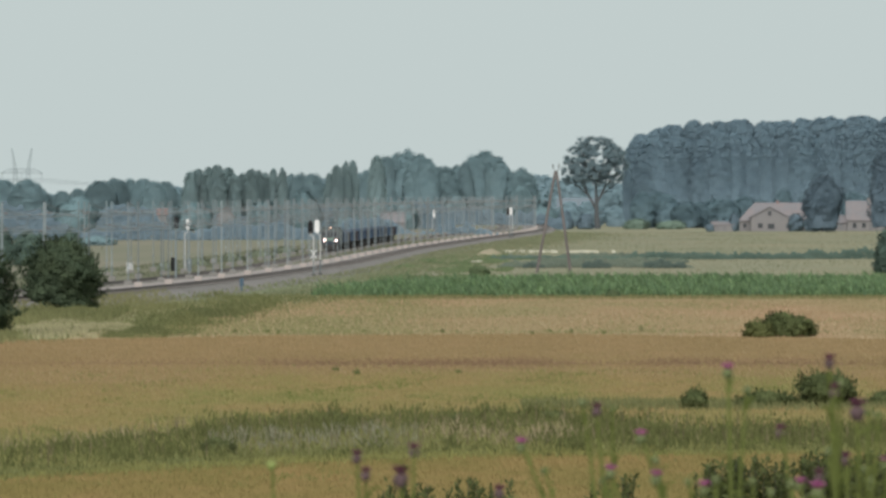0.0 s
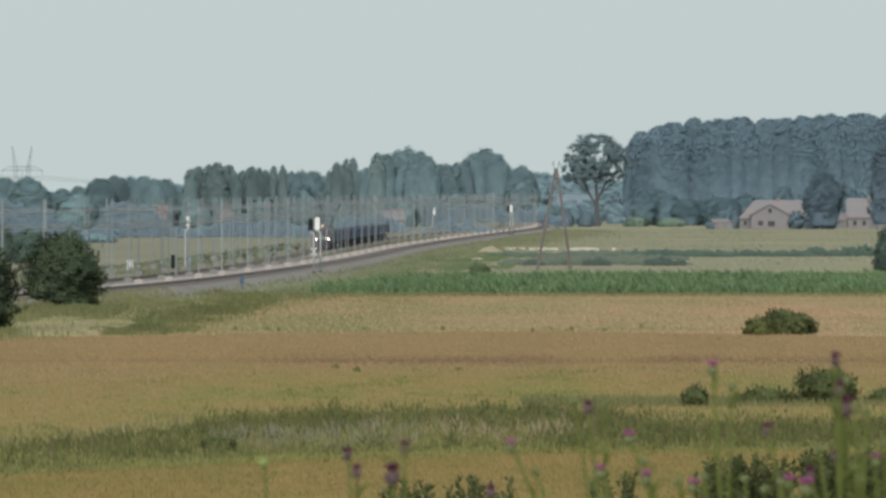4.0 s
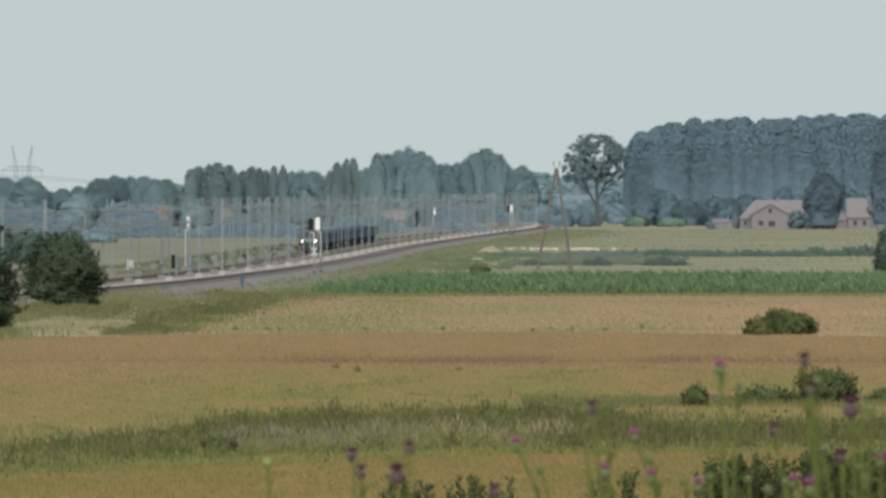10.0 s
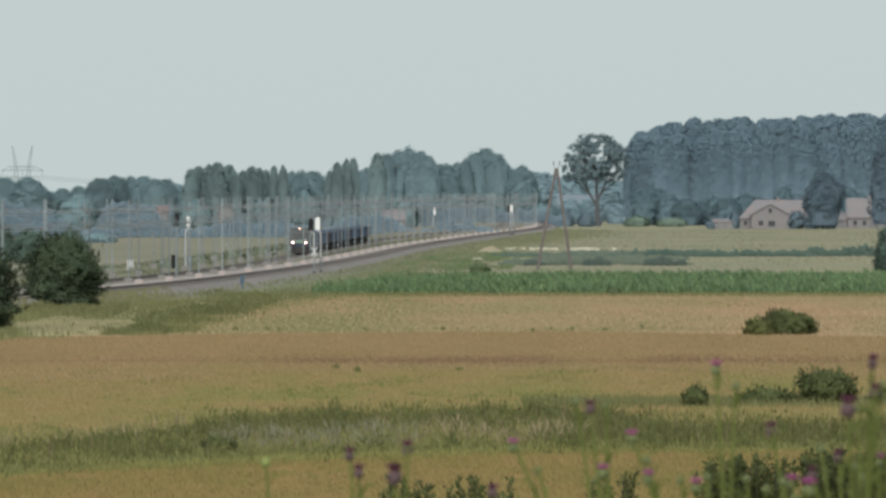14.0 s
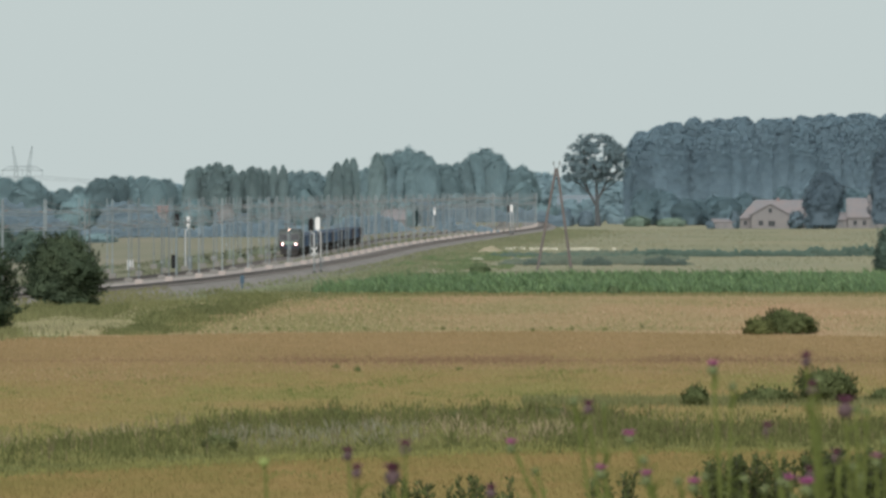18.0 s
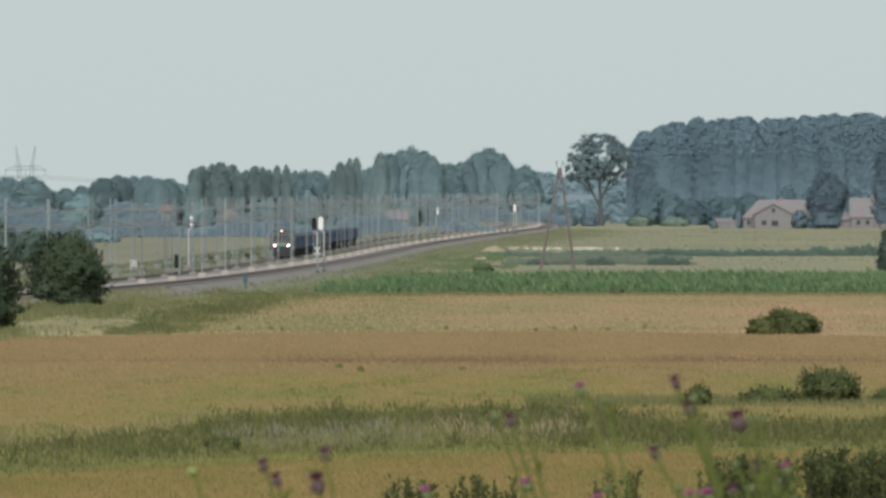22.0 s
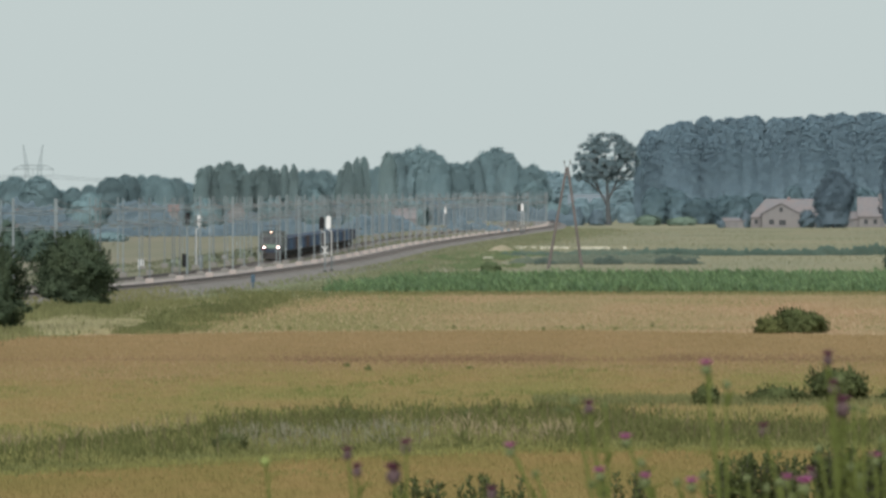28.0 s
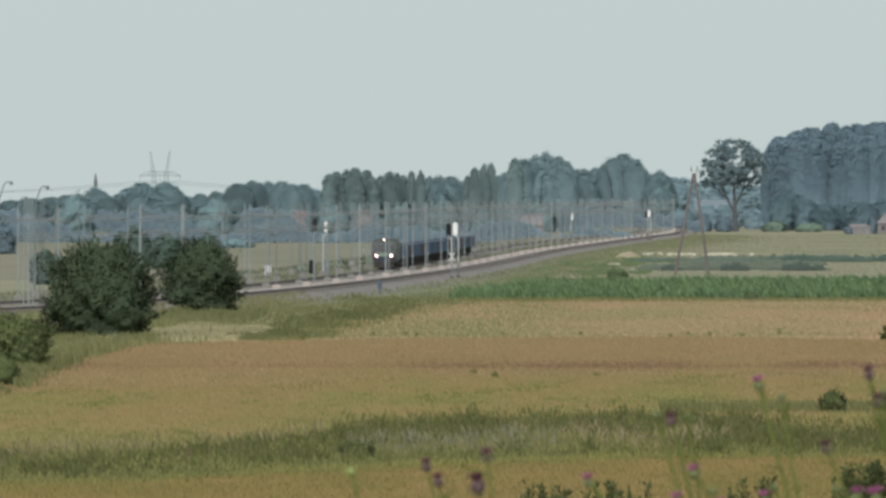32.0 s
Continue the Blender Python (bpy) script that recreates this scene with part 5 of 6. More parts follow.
def pylon():
    t = empty("power_pylon", "haze-pale steel portal pylon with two peaks far off", "power pylon", m=pose(-152.0, 4900, 1.2))
    # the steel is lightened in its base colour to look hazed
    M = mat("haze_pale_pylon_steel", (0.33, 0.385, 0.395), (0.29, 0.34, 0.35), 1, 0.6, 0, 0.2)
    for s in (-1, 1):
        part("leg", lattice(bmesh.new(), (s * 2.2, 0, -1.3), (s * 2.3, 0, 17.2), 1.7, 1.3, 9, 0.11), M, t)
        part("peak", lattice(bmesh.new(), (s * 2.3, 0, 17.2), (s * 3.6, 0, 25.4), 1.2, 0.25, 5, 0.10), M, t)
    bm = bmesh.new()
    for z in (16.6, 18.0):
        rod(bm, (-4.5, 0, z), (4.5, 0, z), 0.12, n=4)
    for s in (-1, 1):
        rod(bm, (s * 4.5, 0, 18.0), (s * 7.6, 0, 16.4), 0.12, n=4), rod(bm, (s * 4.5, 0, 16.6), (s * 7.6, 0, 16.4), 0.12, n=4)
    for k in range(9):
        rod(bm, (-4.5 + k, 0, 16.6), (-3.5 + k, 0, 18.0), 0.07, n=4)
    part("crossarm", bm, M, t)
    for x in (-7.2, 0, 7.2):
        part("insulator", rod(bmesh.new(), (x, 0, 16.5), (x, 0, 14.6), 0.1, n=6), M, t)
    for k, x in enumerate((-7.2, 0, 7.2)):
        w = tagged(new("power_line"), "thin high-voltage cable sagging from the pylon", "power line", "cables of the power line")
        for sg in (-1, 1):
            v, f = [], []
            for i in range(13):
                g = i / 12
                p = (-152.0 + x + sg * 90 * g, 4900 - sg * 60 * g, 15.8 - 8.5 * (g - g * g * 0.45))
                v += [(p[0], p[1] + a * 0.06, p[2] + b * 0.06) for a, b in ((1, 0), (0, 1), (-1, 0), (0, -1))]
                if i:
                    f += [(4 * i - 4 + j, 4 * i - 4 + (j + 1) % 4, 4 * i + (j + 1) % 4, 4 * i + j) for j in range(4)]
            soup("cable", v, f, M, w, per=4)


pylon()


def church():
    t = empty("church_tower", "dark slender church spire above the trees", "church tower", m=pose(-166.0, 4640, 0))
    part("tower", box(bmesh.new(), -1.2, 1.2, -1.2, 1.2, 0, 9.6, 0.05), M_ROOF_D, t)
    bm = bmesh.new()
    bmesh.ops.create_cone(bm, cap_ends=True, segments=8, radius1=1.15, radius2=0.55, depth=3.2, matrix=Matrix.Translation((0, 0, 11.1)))
    part("lower_roof", bm, M_ROOF_D, t)
    part("lantern", rod(bmesh.new(), (0, 0, 12.6), (0, 0, 14.8), 0.55, n=8), M_ROOF_D, t)
    bm = bmesh.new()
    bmesh.ops.create_cone(bm, cap_ends=True, segments=8, radius1=0.75, radius2=0.08, depth=3.6, matrix=Matrix.Translation((0, 0, 16.6)))
    part("spire", bm, M_ROOF_D, t)


church()


def street_lamps():
    for x, y, top in ((-63.9, 1500, 12.3), (-59.9, 1500, 11.8), (-69.8, 1900, 11.4), (-95, 2300, 10.5)):
        t = empty("yard_lamp", "tall grey lamp post with a curved arm", "lamp post", "lamps beside the line", pose(x, y, 0))
        bm = bmesh.new()
        rod(bm, (-0.5, 0, -0.2), (-0.5, 0, top - 2.2), 0.1, 0.08, 8), rod(bm, (-0.5, 0, top - 2.2), (0.1, 0, top - 0.3), 0.07, 0.06, 8)
        rod(bm, (0.1, 0, top - 0.3), (0.35, 0, top), 0.055, n=8), rod(bm, (0.35, 0, top), (0.75, 0, top), 0.055, n=8)
        part("post", bm, M_STEEL_D, t)
        part("lamp_head", box(bmesh.new(), 0.7, 1.1, -0.15, 0.15, top - 0.35, top + 0.06, 0.04), M_STEEL_D, t)
    for x, y in ((-46.9, 1146), (-46.3, 1142), (-45.7, 1150)):
        t = empty("lattice_mast", "slim galvanised lattice anchor mast", "lattice mast", "anchor masts", pose(x, y, 1.25))
        part("column", lattice(bmesh.new(), (0, 0, -0.1), (0, 0, 9.3), 0.42, 0.26, 14, 0.03), M_STEEL, t)
        part("foundation", box(bmesh.new(), -0.45, 0.45, -0.45, 0.45, -0.3, 0.25, 0.03), M_CONC, t)


street_lamps()

# ---- crops, grass and reeds ----
def scatter(n, y0, y1, half0, half1, x_mid=0.0):
    """n places spread evenly over a widening wedge of land, from y0 to y1."""
    y = (y0 ** 2 + (y1 ** 2 - y0 ** 2) * rng.random(n)) ** 0.5
    return rng.uniform(-half0, half1, n) * y / 1000, y


def crops():
    M_WB = mat("barley_ears", (0.335, 0.24, 0.132), (0.30, 0.222, 0.118), 0.5, 0.85, island=0.16, c3=(0.285, 0.212, 0.11), big=0.25, stretch=(1, 0.12, 1), thin=0.45, spec=0.0)
    M_SB = mat("straw_stubble", (0.412, 0.289, 0.186), (0.366, 0.27, 0.162), 0.35, 0.85, island=0.13, c3=(0.30, 0.27, 0.15), big=0.3, stretch=(0.5, 0.06, 1), thin=0.45, spec=0.0)
    M_NB = mat("near_wheat_ears", (0.275, 0.195, 0.088), (0.24, 0.185, 0.076), 0.6, 0.85, island=0.2, c3=(0.205, 0.185, 0.07), big=0.25, stretch=(1, 0.15, 1), thin=0.45, spec=0.0)
    M_TB = mat("trodden_ears", (0.225, 0.145, 0.096), (0.25, 0.165, 0.104), 0.5, 0.85, island=0.2, big=0.25, thin=0.45, spec=0.0)
    M_OB = mat("green_ears", (0.20, 0.215, 0.078), (0.165, 0.185, 0.062), 0.5, 0.85, island=0.2, big=0.25, thin=0.45, spec=0.0)
    x, y = scatter(260000, 440, 1045, 46, 36)
    near, main = y < B0(x) - 1, (y > B1(x) + 1) & (y < B2(x))
    f = (y - B1(x)) / (B2(x) - B1(x))
    c = np.array([noise.noise(Vector((a * 0.22, b * 0.03, 1))) + 0.6 * noise.noise(Vector((a * 0.9, b * 0.09, 4))) for a, b in zip(x, y)])
    c2 = np.array([noise.noise(Vector((a * 0.14, b * 0.01, 7))) for a, b in zip(x, y)])
    spread = np.where(x < -12, 0.55, 1.0)
    tram = main & (np.abs(y - 863 - 6 * c2 + rng.normal(0, 9, len(y))) < 17 * spread * (1 + 0.7 * c2)) & (rng.random(len(x)) < np.interp(x, [-24, -19, -14], [0.3, 0.35, 0.8]) + c2)
    up = main & ~tram & (f + rng.normal(0, 0.12, len(x)) + 0.12 * c2 > 0.45)
    green = (main & ~up & ~tram & (c + rng.normal(0, 0.2, len(x)) > 0.42)) | (near & (c + rng.normal(0, 0.25, len(x)) > 0.65))
    for nm, lb, k, m in (("wheat_crop", "ripe golden wheat with greenish patches", main & ~up & ~tram & ~green, M_TUFT_W), ("near_wheat_crop", "ripe golden wheat at the foot of the bank", near & ~green, M_NB),
                         ("barley_crop", "ripe brownish barley stand", up, M_WB), ("trodden_barley", "reddish trodden strip in the barley", tram, M_TB), ("unripe_wheat", "olive green unripe patches in the wheat", green, M_OB)):
        n = k.sum()
        tagged(blades(nm, x[k], y[k], np.zeros(n), rng.uniform(0.06, 0.2, n), rng.uniform(0.03, 0.06, n) * np.where(y[k] < 600, 0.7, 1), m, 0.3), lb, "crop", kind="stuff")
    x, y = scatter(80000, 985, 1420, 24, 36)
    k = (y > B2(x)) & (y < B3(x))
    c = np.array([noise.noise(Vector((a * 0.1, b * 0.012, 2))) for a, b in zip(x, y)])
    g = k & (rng.random(len(x)) < np.interp(x, [-22, -8, 2, 12], [0.78, 0.55, 0.22, 0.08]) + 0.55 * np.clip(c, -0.2, 1) + 0.35 * np.exp(-((y - 1052) / 12) ** 2))
    tagged(blades("green_grain_weeds", x[g], y[g], 0 * x[g], rng.uniform(0.1, 0.26, g.sum()), rng.uniform(0.05, 0.1, g.sum()), mat("pale_green_weeds", (0.212, 0.222, 0.098), (0.262, 0.255, 0.125), 0.4, 0.85, island=0.2, thin=0.45, spec=0.0), 0.3), "greenish undergrowth in the pale grain", "crop", kind="stuff")
    k &= ~g
    n = k.sum()
    tagged(blades("straw_field", x[k], y[k], np.zeros(n), rng.uniform(0.1, 0.26, n), rng.uniform(0.05, 0.1, n), M_SB, 0.3), "pale straw-coloured grain", "crop", kind="stuff")
    # maize: stalk with long arching leaves
    x, y = scatter(9000, 1400, 1645, 13, 36)
    left = np.interp(y, [1408, 1460, 1500, 1560], [-13.5, -12.0, -9.5, -6.0])
    k = (y > B3(x) + 3) & (y < B4(x)) & (x > left)
    x, y = x[k], y[k]
    xs, ys = np.repeat(x, 6), np.repeat(y, 6)
    n = len(xs)
    tall = np.repeat(np.clip(rng.normal(0.95, 0.22, len(x)), 0.5, 1.8), 6)
    tagged(blades("maize_crop", xs + rng.normal(0, 0.14, n), ys + rng.normal(0, 0.14, n), rng.uniform(0.0, 0.5, n) * tall, rng.uniform(0.45, 0.8, n) * tall, rng.uniform(0.1, 0.22, n), M_MAIZE, 0.5), "fresh green maize standing in rows", "crop", kind="stuff")


crops()


def wild_grass():
    M_REED = mat("grey_reed_stems", (0.285, 0.27, 0.195), (0.23, 0.225, 0.15), 0.4, 0.9, island=0.25, thin=0.4, spec=0.0)
    M_PINK = mat("pinkish_dry_grass", (0.38, 0.305, 0.195), (0.31, 0.26, 0.155), 0.4, 0.9, island=0.25, thin=0.4, spec=0.0)
    M_DARKG = mat("dark_sedge", (0.116, 0.125, 0.05), (0.152, 0.158, 0.062), 0.3, 0.85, island=0.3, thin=0.4, spec=0.0)
    M_MIDG = mat("ditch_herbs", (0.225, 0.217, 0.085), (0.272, 0.252, 0.098), 0.5, 0.85, island=0.25, c3=(0.165, 0.18, 0.078), big=0.3, thin=0.45, spec=0.0)
    x, y = scatter(210000, 470, 700, 46, 36)
    k = (y > B0(x) - rng.exponential(2.5, len(x))) & (y < B1(x) + rng.exponential(9, len(x)) - 6)
    x, y = x[k], y[k]
    u = np.clip((y - B0(x)) / (B1(x) - B0(x)), 0, 1)
    v = rng.random(len(x))
    c1 = np.array([noise.noise(Vector((a * 0.3, b * 0.035, 0))) for a, b in zip(x, y)])
    c2 = np.array([noise.noise(Vector((a * 1.3, b * 0.09, 5))) for a, b in zip(x, y)])
    clump = 0.7 * c1 + 0.7 * c2
    top = np.clip(1 - 0.5 * (1 - np.minimum(1, 5 * u)), 0.4, 1) * (0.55 + 0.45 * np.clip(0.5 + 1.6 * c2, 0, 1.5)) * (1 + 0.5 * c1) * np.interp(x, [-16, -11, 5, 9, 12], [0.85, 1, 1, 0.9, 0.75])
    reed = (x > -10) & (x < -1) & (u > 0.2) & (u < 0.65) & (v < 0.38 + 0.8 * c2 + 0.3 * c1)
    pink = ~reed & (x > -3.5) & (x < 6) & (u > 0.2) & (u < 0.8) & (v < 0.3 + 0.7 * clump)
    west = x < -11.5
    dry = west & (u > 0.75) & (v < 0.3 + 0.5 * clump)
    pink = pink | dry
    dark = ~reed & ~pink & ~(west & (u > 0.8) & (v > 0.12)) & ((clump > 0.22) | (v < 0.15) | (west & (u > 0.15) & (v < 0.42 + 0.7 * clump)) | ((u > 0.6) & (x > -14) & (x < 6) & (v < 0.8 + 0.4 * c2)) | ((x > 5.5) & (u > 0.2) & (v < 0.84 + 0.5 * clump)))
    fringe = (u < 0.07) & (v < 0.75)
    reed, pink, dark = reed & ~fringe, pink & ~fringe, dark & ~fringe
    rest = ~reed & ~pink & ~dark & ~fringe
    for nm, lb, k, m, h0, h1, w in (("reed_bed", "grey-green reeds standing in the ditch", reed, M_REED, 0.5, 0.9, 0.035), ("dry_grass_bank", "pinkish dry grass on the ditch bank", pink, M_PINK, 0.3, 0.7, 0.05),
                                    ("sedge", "dark green sedge clumps in the ditch", dark, M_DARKG, 0.4, 0.95, 0.1), ("ditch_grass", "tall green herbs and grass along the ditch", rest, M_MIDG, 0.3, 0.75, 0.1),
                                    ("fringe_grass", "yellow-green grass at the edge of the wheat", fringe, mat("fringe_blades", (0.285, 0.275, 0.105), (0.255, 0.25, 0.09), 0.5, 0.85, island=0.2, thin=0.45, spec=0.0), 0.25, 0.5, 0.08)):
        n = k.sum()
        h = rng.uniform(h0, h1, n) * top[k]
        h = h * (0.75 if m is M_REED else 1)
        long = (rng.random(n) < (0.75 if m is M_REED or m is M_PINK else 0.1))
        low = np.where(long, 0, np.maximum(0, h - rng.uniform(0.12, 0.5, n)) * rng.uniform(0.2, 1, n))
        piece = np.where(long, h * rng.uniform(0.85, 1.2, n), np.minimum(h, rng.uniform(0.12, 0.3, n)))
        tagged(blades(nm, x[k], y[k], low, piece, rng.uniform(0.5, 1.2, n) * np.where(long, 0.035, w), m, 0.16 if m is M_REED else 0.32), lb, "grass", kind="stuff")
    # single seed stalks that stand above the ditch
    x, y = scatter(1600, 520, 660, 46, 34)
    k = (y > B0(x) + 8) & (y < B1(x) + 4)
    x, y, n = x[k], y[k], k.sum()
    tagged(blades("seed_stalks", x, y, 0 * x, rng.uniform(0.7, 1.15, n), rng.uniform(0.03, 0.05, n), mat("brown_seed_stalks", (0.17, 0.14, 0.085), (0.21, 0.175, 0.105), 0.5, 0.9, island=0.3, thin=0.3, spec=0.0), 0.08), "brown seed stalks above the ditch grass", "grass", kind="stuff")
    # the thin green margin that leaves the ditch towards the bushes
    x = rng.uniform(4, 27, 5000)
    y = 690 + rng.normal(0, 7, 5000)
    tagged(blades("field_margin_grass", x, y, 0 * x, rng.uniform(0.15, 0.45, 5000), rng.uniform(0.05, 0.1, 5000), M_TUFT_G, 0.2), "green grass margin between two grain fields", "grass", kind="stuff")
    # the rough grass bank between the line and the grain
    x, y = scatter(110000, 760, 1420, 48, 5)
    w = np.interp(y, [760, 900, 990, 1034, 1276, 1420], [-33, -33.5, -32, -23, -18.8, -8.5])
    c = np.array([noise.noise(Vector((a * 0.12, b * 0.012, 3))) for a, b in zip(x, y)])
    k = (x < w + 6 * c + rng.normal(0, 1.6, len(x))) & (x < edge_x(y) + 40) & (x > edge_x(y) + np.interp(y, [1120, 1200], [0.7, 2.5]) - 1.0 * c) & (y > 780)
    x, y, c = x[k], y[k], c[k]
    pale = ((abs(x + 29.5 + 3 * c) < 4.8) & (abs(y - 1045 + 20 * c) < 42) & (rng.random(len(x)) < 0.85)) | (c + rng.normal(0, 0.15, len(x)) < -0.2)
    for nm, lb, k, m in (("bank_grass", "rough green grass on the railway bank", ~pale, M_TUFT_G), ("pale_bank_grass", "pale seeding grass on the bank", pale, M_TUFT_D)):
        n = k.sum()
        tagged(blades(nm, x[k], y[k], np.maximum(0, 1.15 - (x[k] - edge_x(y[k]) - 0.6) * 0.43), rng.uniform(0.12, 0.42, n) * np.clip(1 + 1.3 * c[k], 0.55, 2), rng.uniform(0.06, 0.14, n), m, 0.35), lb, "grass", kind="stuff")
    # a rank band of weeds on the bank's edge, between grass and grain
    n = 17000
    y = rng.uniform(1012, 1350, n)
    mid = np.interp(y, [1000, 1060, 1120, 1245, 1330, 1400, 1560], [-23.5, -23.0, -21.8, -19.6, -17.6, -16.2, -13.2])
    f = rng.random(n)
    x = mid + rng.normal(0, 1.3, n) * np.interp(y, [1000, 1100, 1300, 1560], [1.2, 1.4, 1.0, 0.6])
    lump = np.array([noise.noise(Vector((a * 0.4, b * 0.03, 8))) for a, b in zip(x, y)])
    h = rng.uniform(0.3, 0.85, n) * np.clip(0.75 + 1.9 * lump, 0.15, 1.9)
    low = np.maximum(0, h - 0.4) * rng.uniform(0, 1, n)
    tagged(blades("bank_weeds", x, y, low + np.maximum(0, 1.15 - (x - edge_x(y) - 0.6) * 0.43), np.minimum(h, rng.uniform(0.2, 0.4, n)), rng.uniform(0.07, 0.16, n), mat("rank_bank_weeds", (0.142, 0.152, 0.068), (0.182, 0.185, 0.086), 0.3, 0.85, island=0.3, c3=(0.118, 0.13, 0.062), thin=0.4, spec=0.0), 0.4), "rank olive green weeds along the field edge", "weeds", kind="stuff")
    x, y = rng.uniform(-32.5, -24.5, 6000), rng.uniform(1000, 1120, 6000)
    c = np.array([noise.noise(Vector((a * 0.3, b * 0.03, 6))) for a, b in zip(x, y)])
    k = (np.abs((x + 28.6) / 4 + c) < 0.9) & (np.abs((y - 1060 + 9 * (x + 28)) / 45 + c) < 0.9)
    x, y, n = x[k], y[k], k.sum()
    tagged(blades("seeding_grass", x, y, 0 * x + 0.1, rng.uniform(0.25, 0.5, n), rng.uniform(0.06, 0.12, n), M_TUFT_D, 0.3), "pale seeding grass patch on the bank", "grass", kind="stuff")
    x, y = np.concatenate([rng.uniform(-38.5, -28, 9000), rng.normal(0, 0.8, 7000)]), np.concatenate([rng.normal(1166, 30, 9000), rng.uniform(735, 1010, 7000)])
    x[9000:] += np.interp(y[9000:], [740, 800, 900, 1010], [-32.5, -33.6, -34.2, -32.6])
    lump = np.array([noise.noise(Vector((a * 0.35, b * 0.03, 2))) for a, b in zip(x, y)])
    k = (x > edge_x(y) + np.interp(y, [1120, 1200], [0.6, 2.3])) & (lump > -0.25)
    x, y, lump = x[k], y[k], lump[k]
    n = len(x)
    tagged(blades("rank_grass", x, y, np.maximum(0, 1.15 - (x - edge_x(y) - 0.6) * 0.43) + rng.uniform(0, 0.25, n), rng.uniform(0.25, 0.55, n) * (1.3 + lump), rng.uniform(0.07, 0.15, n), M_TUFT_G, 0.3), "rank green grass below the hawthorns", "grass", kind="stuff")
    # grass along the foot of the embankment, farther on
    y = (1300 ** 2 + (3600 ** 2 - 1300 ** 2) * rng.random(26000)) ** 0.5
    x = edge_x(y) + 1.6 + rng.exponential(4.0, len(y))
    k = ~((y > B3(x)) & (y < B4(x)) & (x > np.interp(y, [1408, 1460, 1500, 1560], [-13.5, -12.0, -9.5, -6.0])))
    x, y = x[k], y[k]
    z = np.maximum(0, 1.15 - (x - edge_x(y) - 0.6) * 0.43)
    dry = rng.random(len(x)) < np.interp(y, [1500, 2100], [0.1, 0.3])
    for nm, lb, k, m in (("embankment_grass", "green weeds along the embankment foot", ~dry, mat("embankment_blades", (0.192, 0.215, 0.13), (0.226, 0.242, 0.145), 0.2, 0.9, island=0.2, thin=0.4, spec=0.0)), ("dry_embankment_grass", "drying grass along the embankment foot", dry, mat("dry_embankment_blades", (0.255, 0.242, 0.155), (0.29, 0.27, 0.175), 0.2, 0.9, island=0.2, thin=0.4, spec=0.0))):
        tagged(blades(nm, x[k], y[k], z[k], rng.uniform(0.15, 0.45, k.sum()), rng.uniform(0.1, 0.22, k.sum()), m, 0.25), lb, "grass", kind="stuff")
    # rank grass that has climbed the bank before the hawthorns
    y = rng.uniform(960, 1330, 16000)
    x = edge_x(y) + rng.uniform(0.1, 5.5, len(y)) - np.maximum(0, y - 1290) * 0.01
    c = np.array([noise.noise(Vector((a * 0.35, b * 0.02, 6))) for a, b in zip(x, y)])
    k = (c > -0.25) & (rng.random(len(y)) < np.interp(y, [1270, 1330], [1, 0.15]))
    x, y, c, n = x[k], y[k], c[k], k.sum()
    z = np.clip(1.15 - (x - edge_x(y) - 0.6) * 0.43, 0, 1.15)
    tagged(blades("bank_grass", x, y, z, rng.uniform(0.2, 0.55, n) * (0.9 + 0.6 * c), rng.uniform(0.05, 0.12, n), mat("bank_grass_blades", (0.205, 0.208, 0.098), (0.252, 0.238, 0.122), 0.15, 0.9, island=0.2, thin=0.4, spec=0.0), 0.25), "rank yellow-green grass on the railway bank", "grass", kind="stuff")
    x, y = scatter(6000, 1372, 1414, 13, 36)
    tagged(blades("maize_margin_grass", x, y, 0 * x, rng.uniform(0.15, 0.4, 6000), rng.uniform(0.08, 0.16, 6000), M_TUFT_G, 0.25), "green grass margin before the maize", "grass", kind="stuff")
    # rank weeds where the meadow meets the line
    x, y = rng.uniform(-9, 15, 26000), rng.uniform(1600, 2300, 26000)
    c = np.array([noise.noise(Vector((a * 0.22, b * 0.012, 2))) + 0.4 * noise.noise(Vector((a * 0.8, b * 0.04, 5))) for a, b in zip(x, y)])
    k = (c > -0.02) & (x > edge_x(y) + 3) & (x < edge_x(y) + 20) & (y > B4(x) + 15)
    x, y, c, n = x[k], y[k], c[k], k.sum()
    tagged(blades("meadow_weeds", x, y, 0 * x, rng.uniform(0.2, 0.5, n) * (0.7 + c), rng.uniform(0.1, 0.2, n), mat("meadow_weed_leaves", (0.15, 0.202, 0.105), (0.182, 0.226, 0.12), 0.2, 0.9, island=0.2, thin=0.4, spec=0.0), 0.35), "dull green weeds at the meadow edge", "weeds", kind="stuff")
    # thin weeds on the ground between the tracks
    y = (1100 ** 2 + (2700 ** 2 - 1100 ** 2) * rng.random(15000)) ** 0.5
    x = edge_x(y) - rng.uniform(6.6, 26, len(y))
    c = np.array([noise.noise(Vector((a * 0.3, b * 0.012, 4))) for a, b in zip(x, y)])
    k = (np.abs(x - train_x(y)) > 2.6) & (c > -0.1)
    x, y, n = x[k], y[k], k.sum()
    tagged(blades("lineside_grass", x, y, 0 * x + 1.32, rng.uniform(0.15, 0.5, n), rng.uniform(0.08, 0.2, n), mat("lineside_blades", (0.155, 0.168, 0.11), (0.19, 0.195, 0.13), 0.2, 0.9, island=0.2, thin=0.4, spec=0.0), 0.3), "thin dull weeds between the tracks", "grass", kind="stuff")
    # meadows beyond
    x, y = scatter(60000, 1560, 3700, 46, 36)
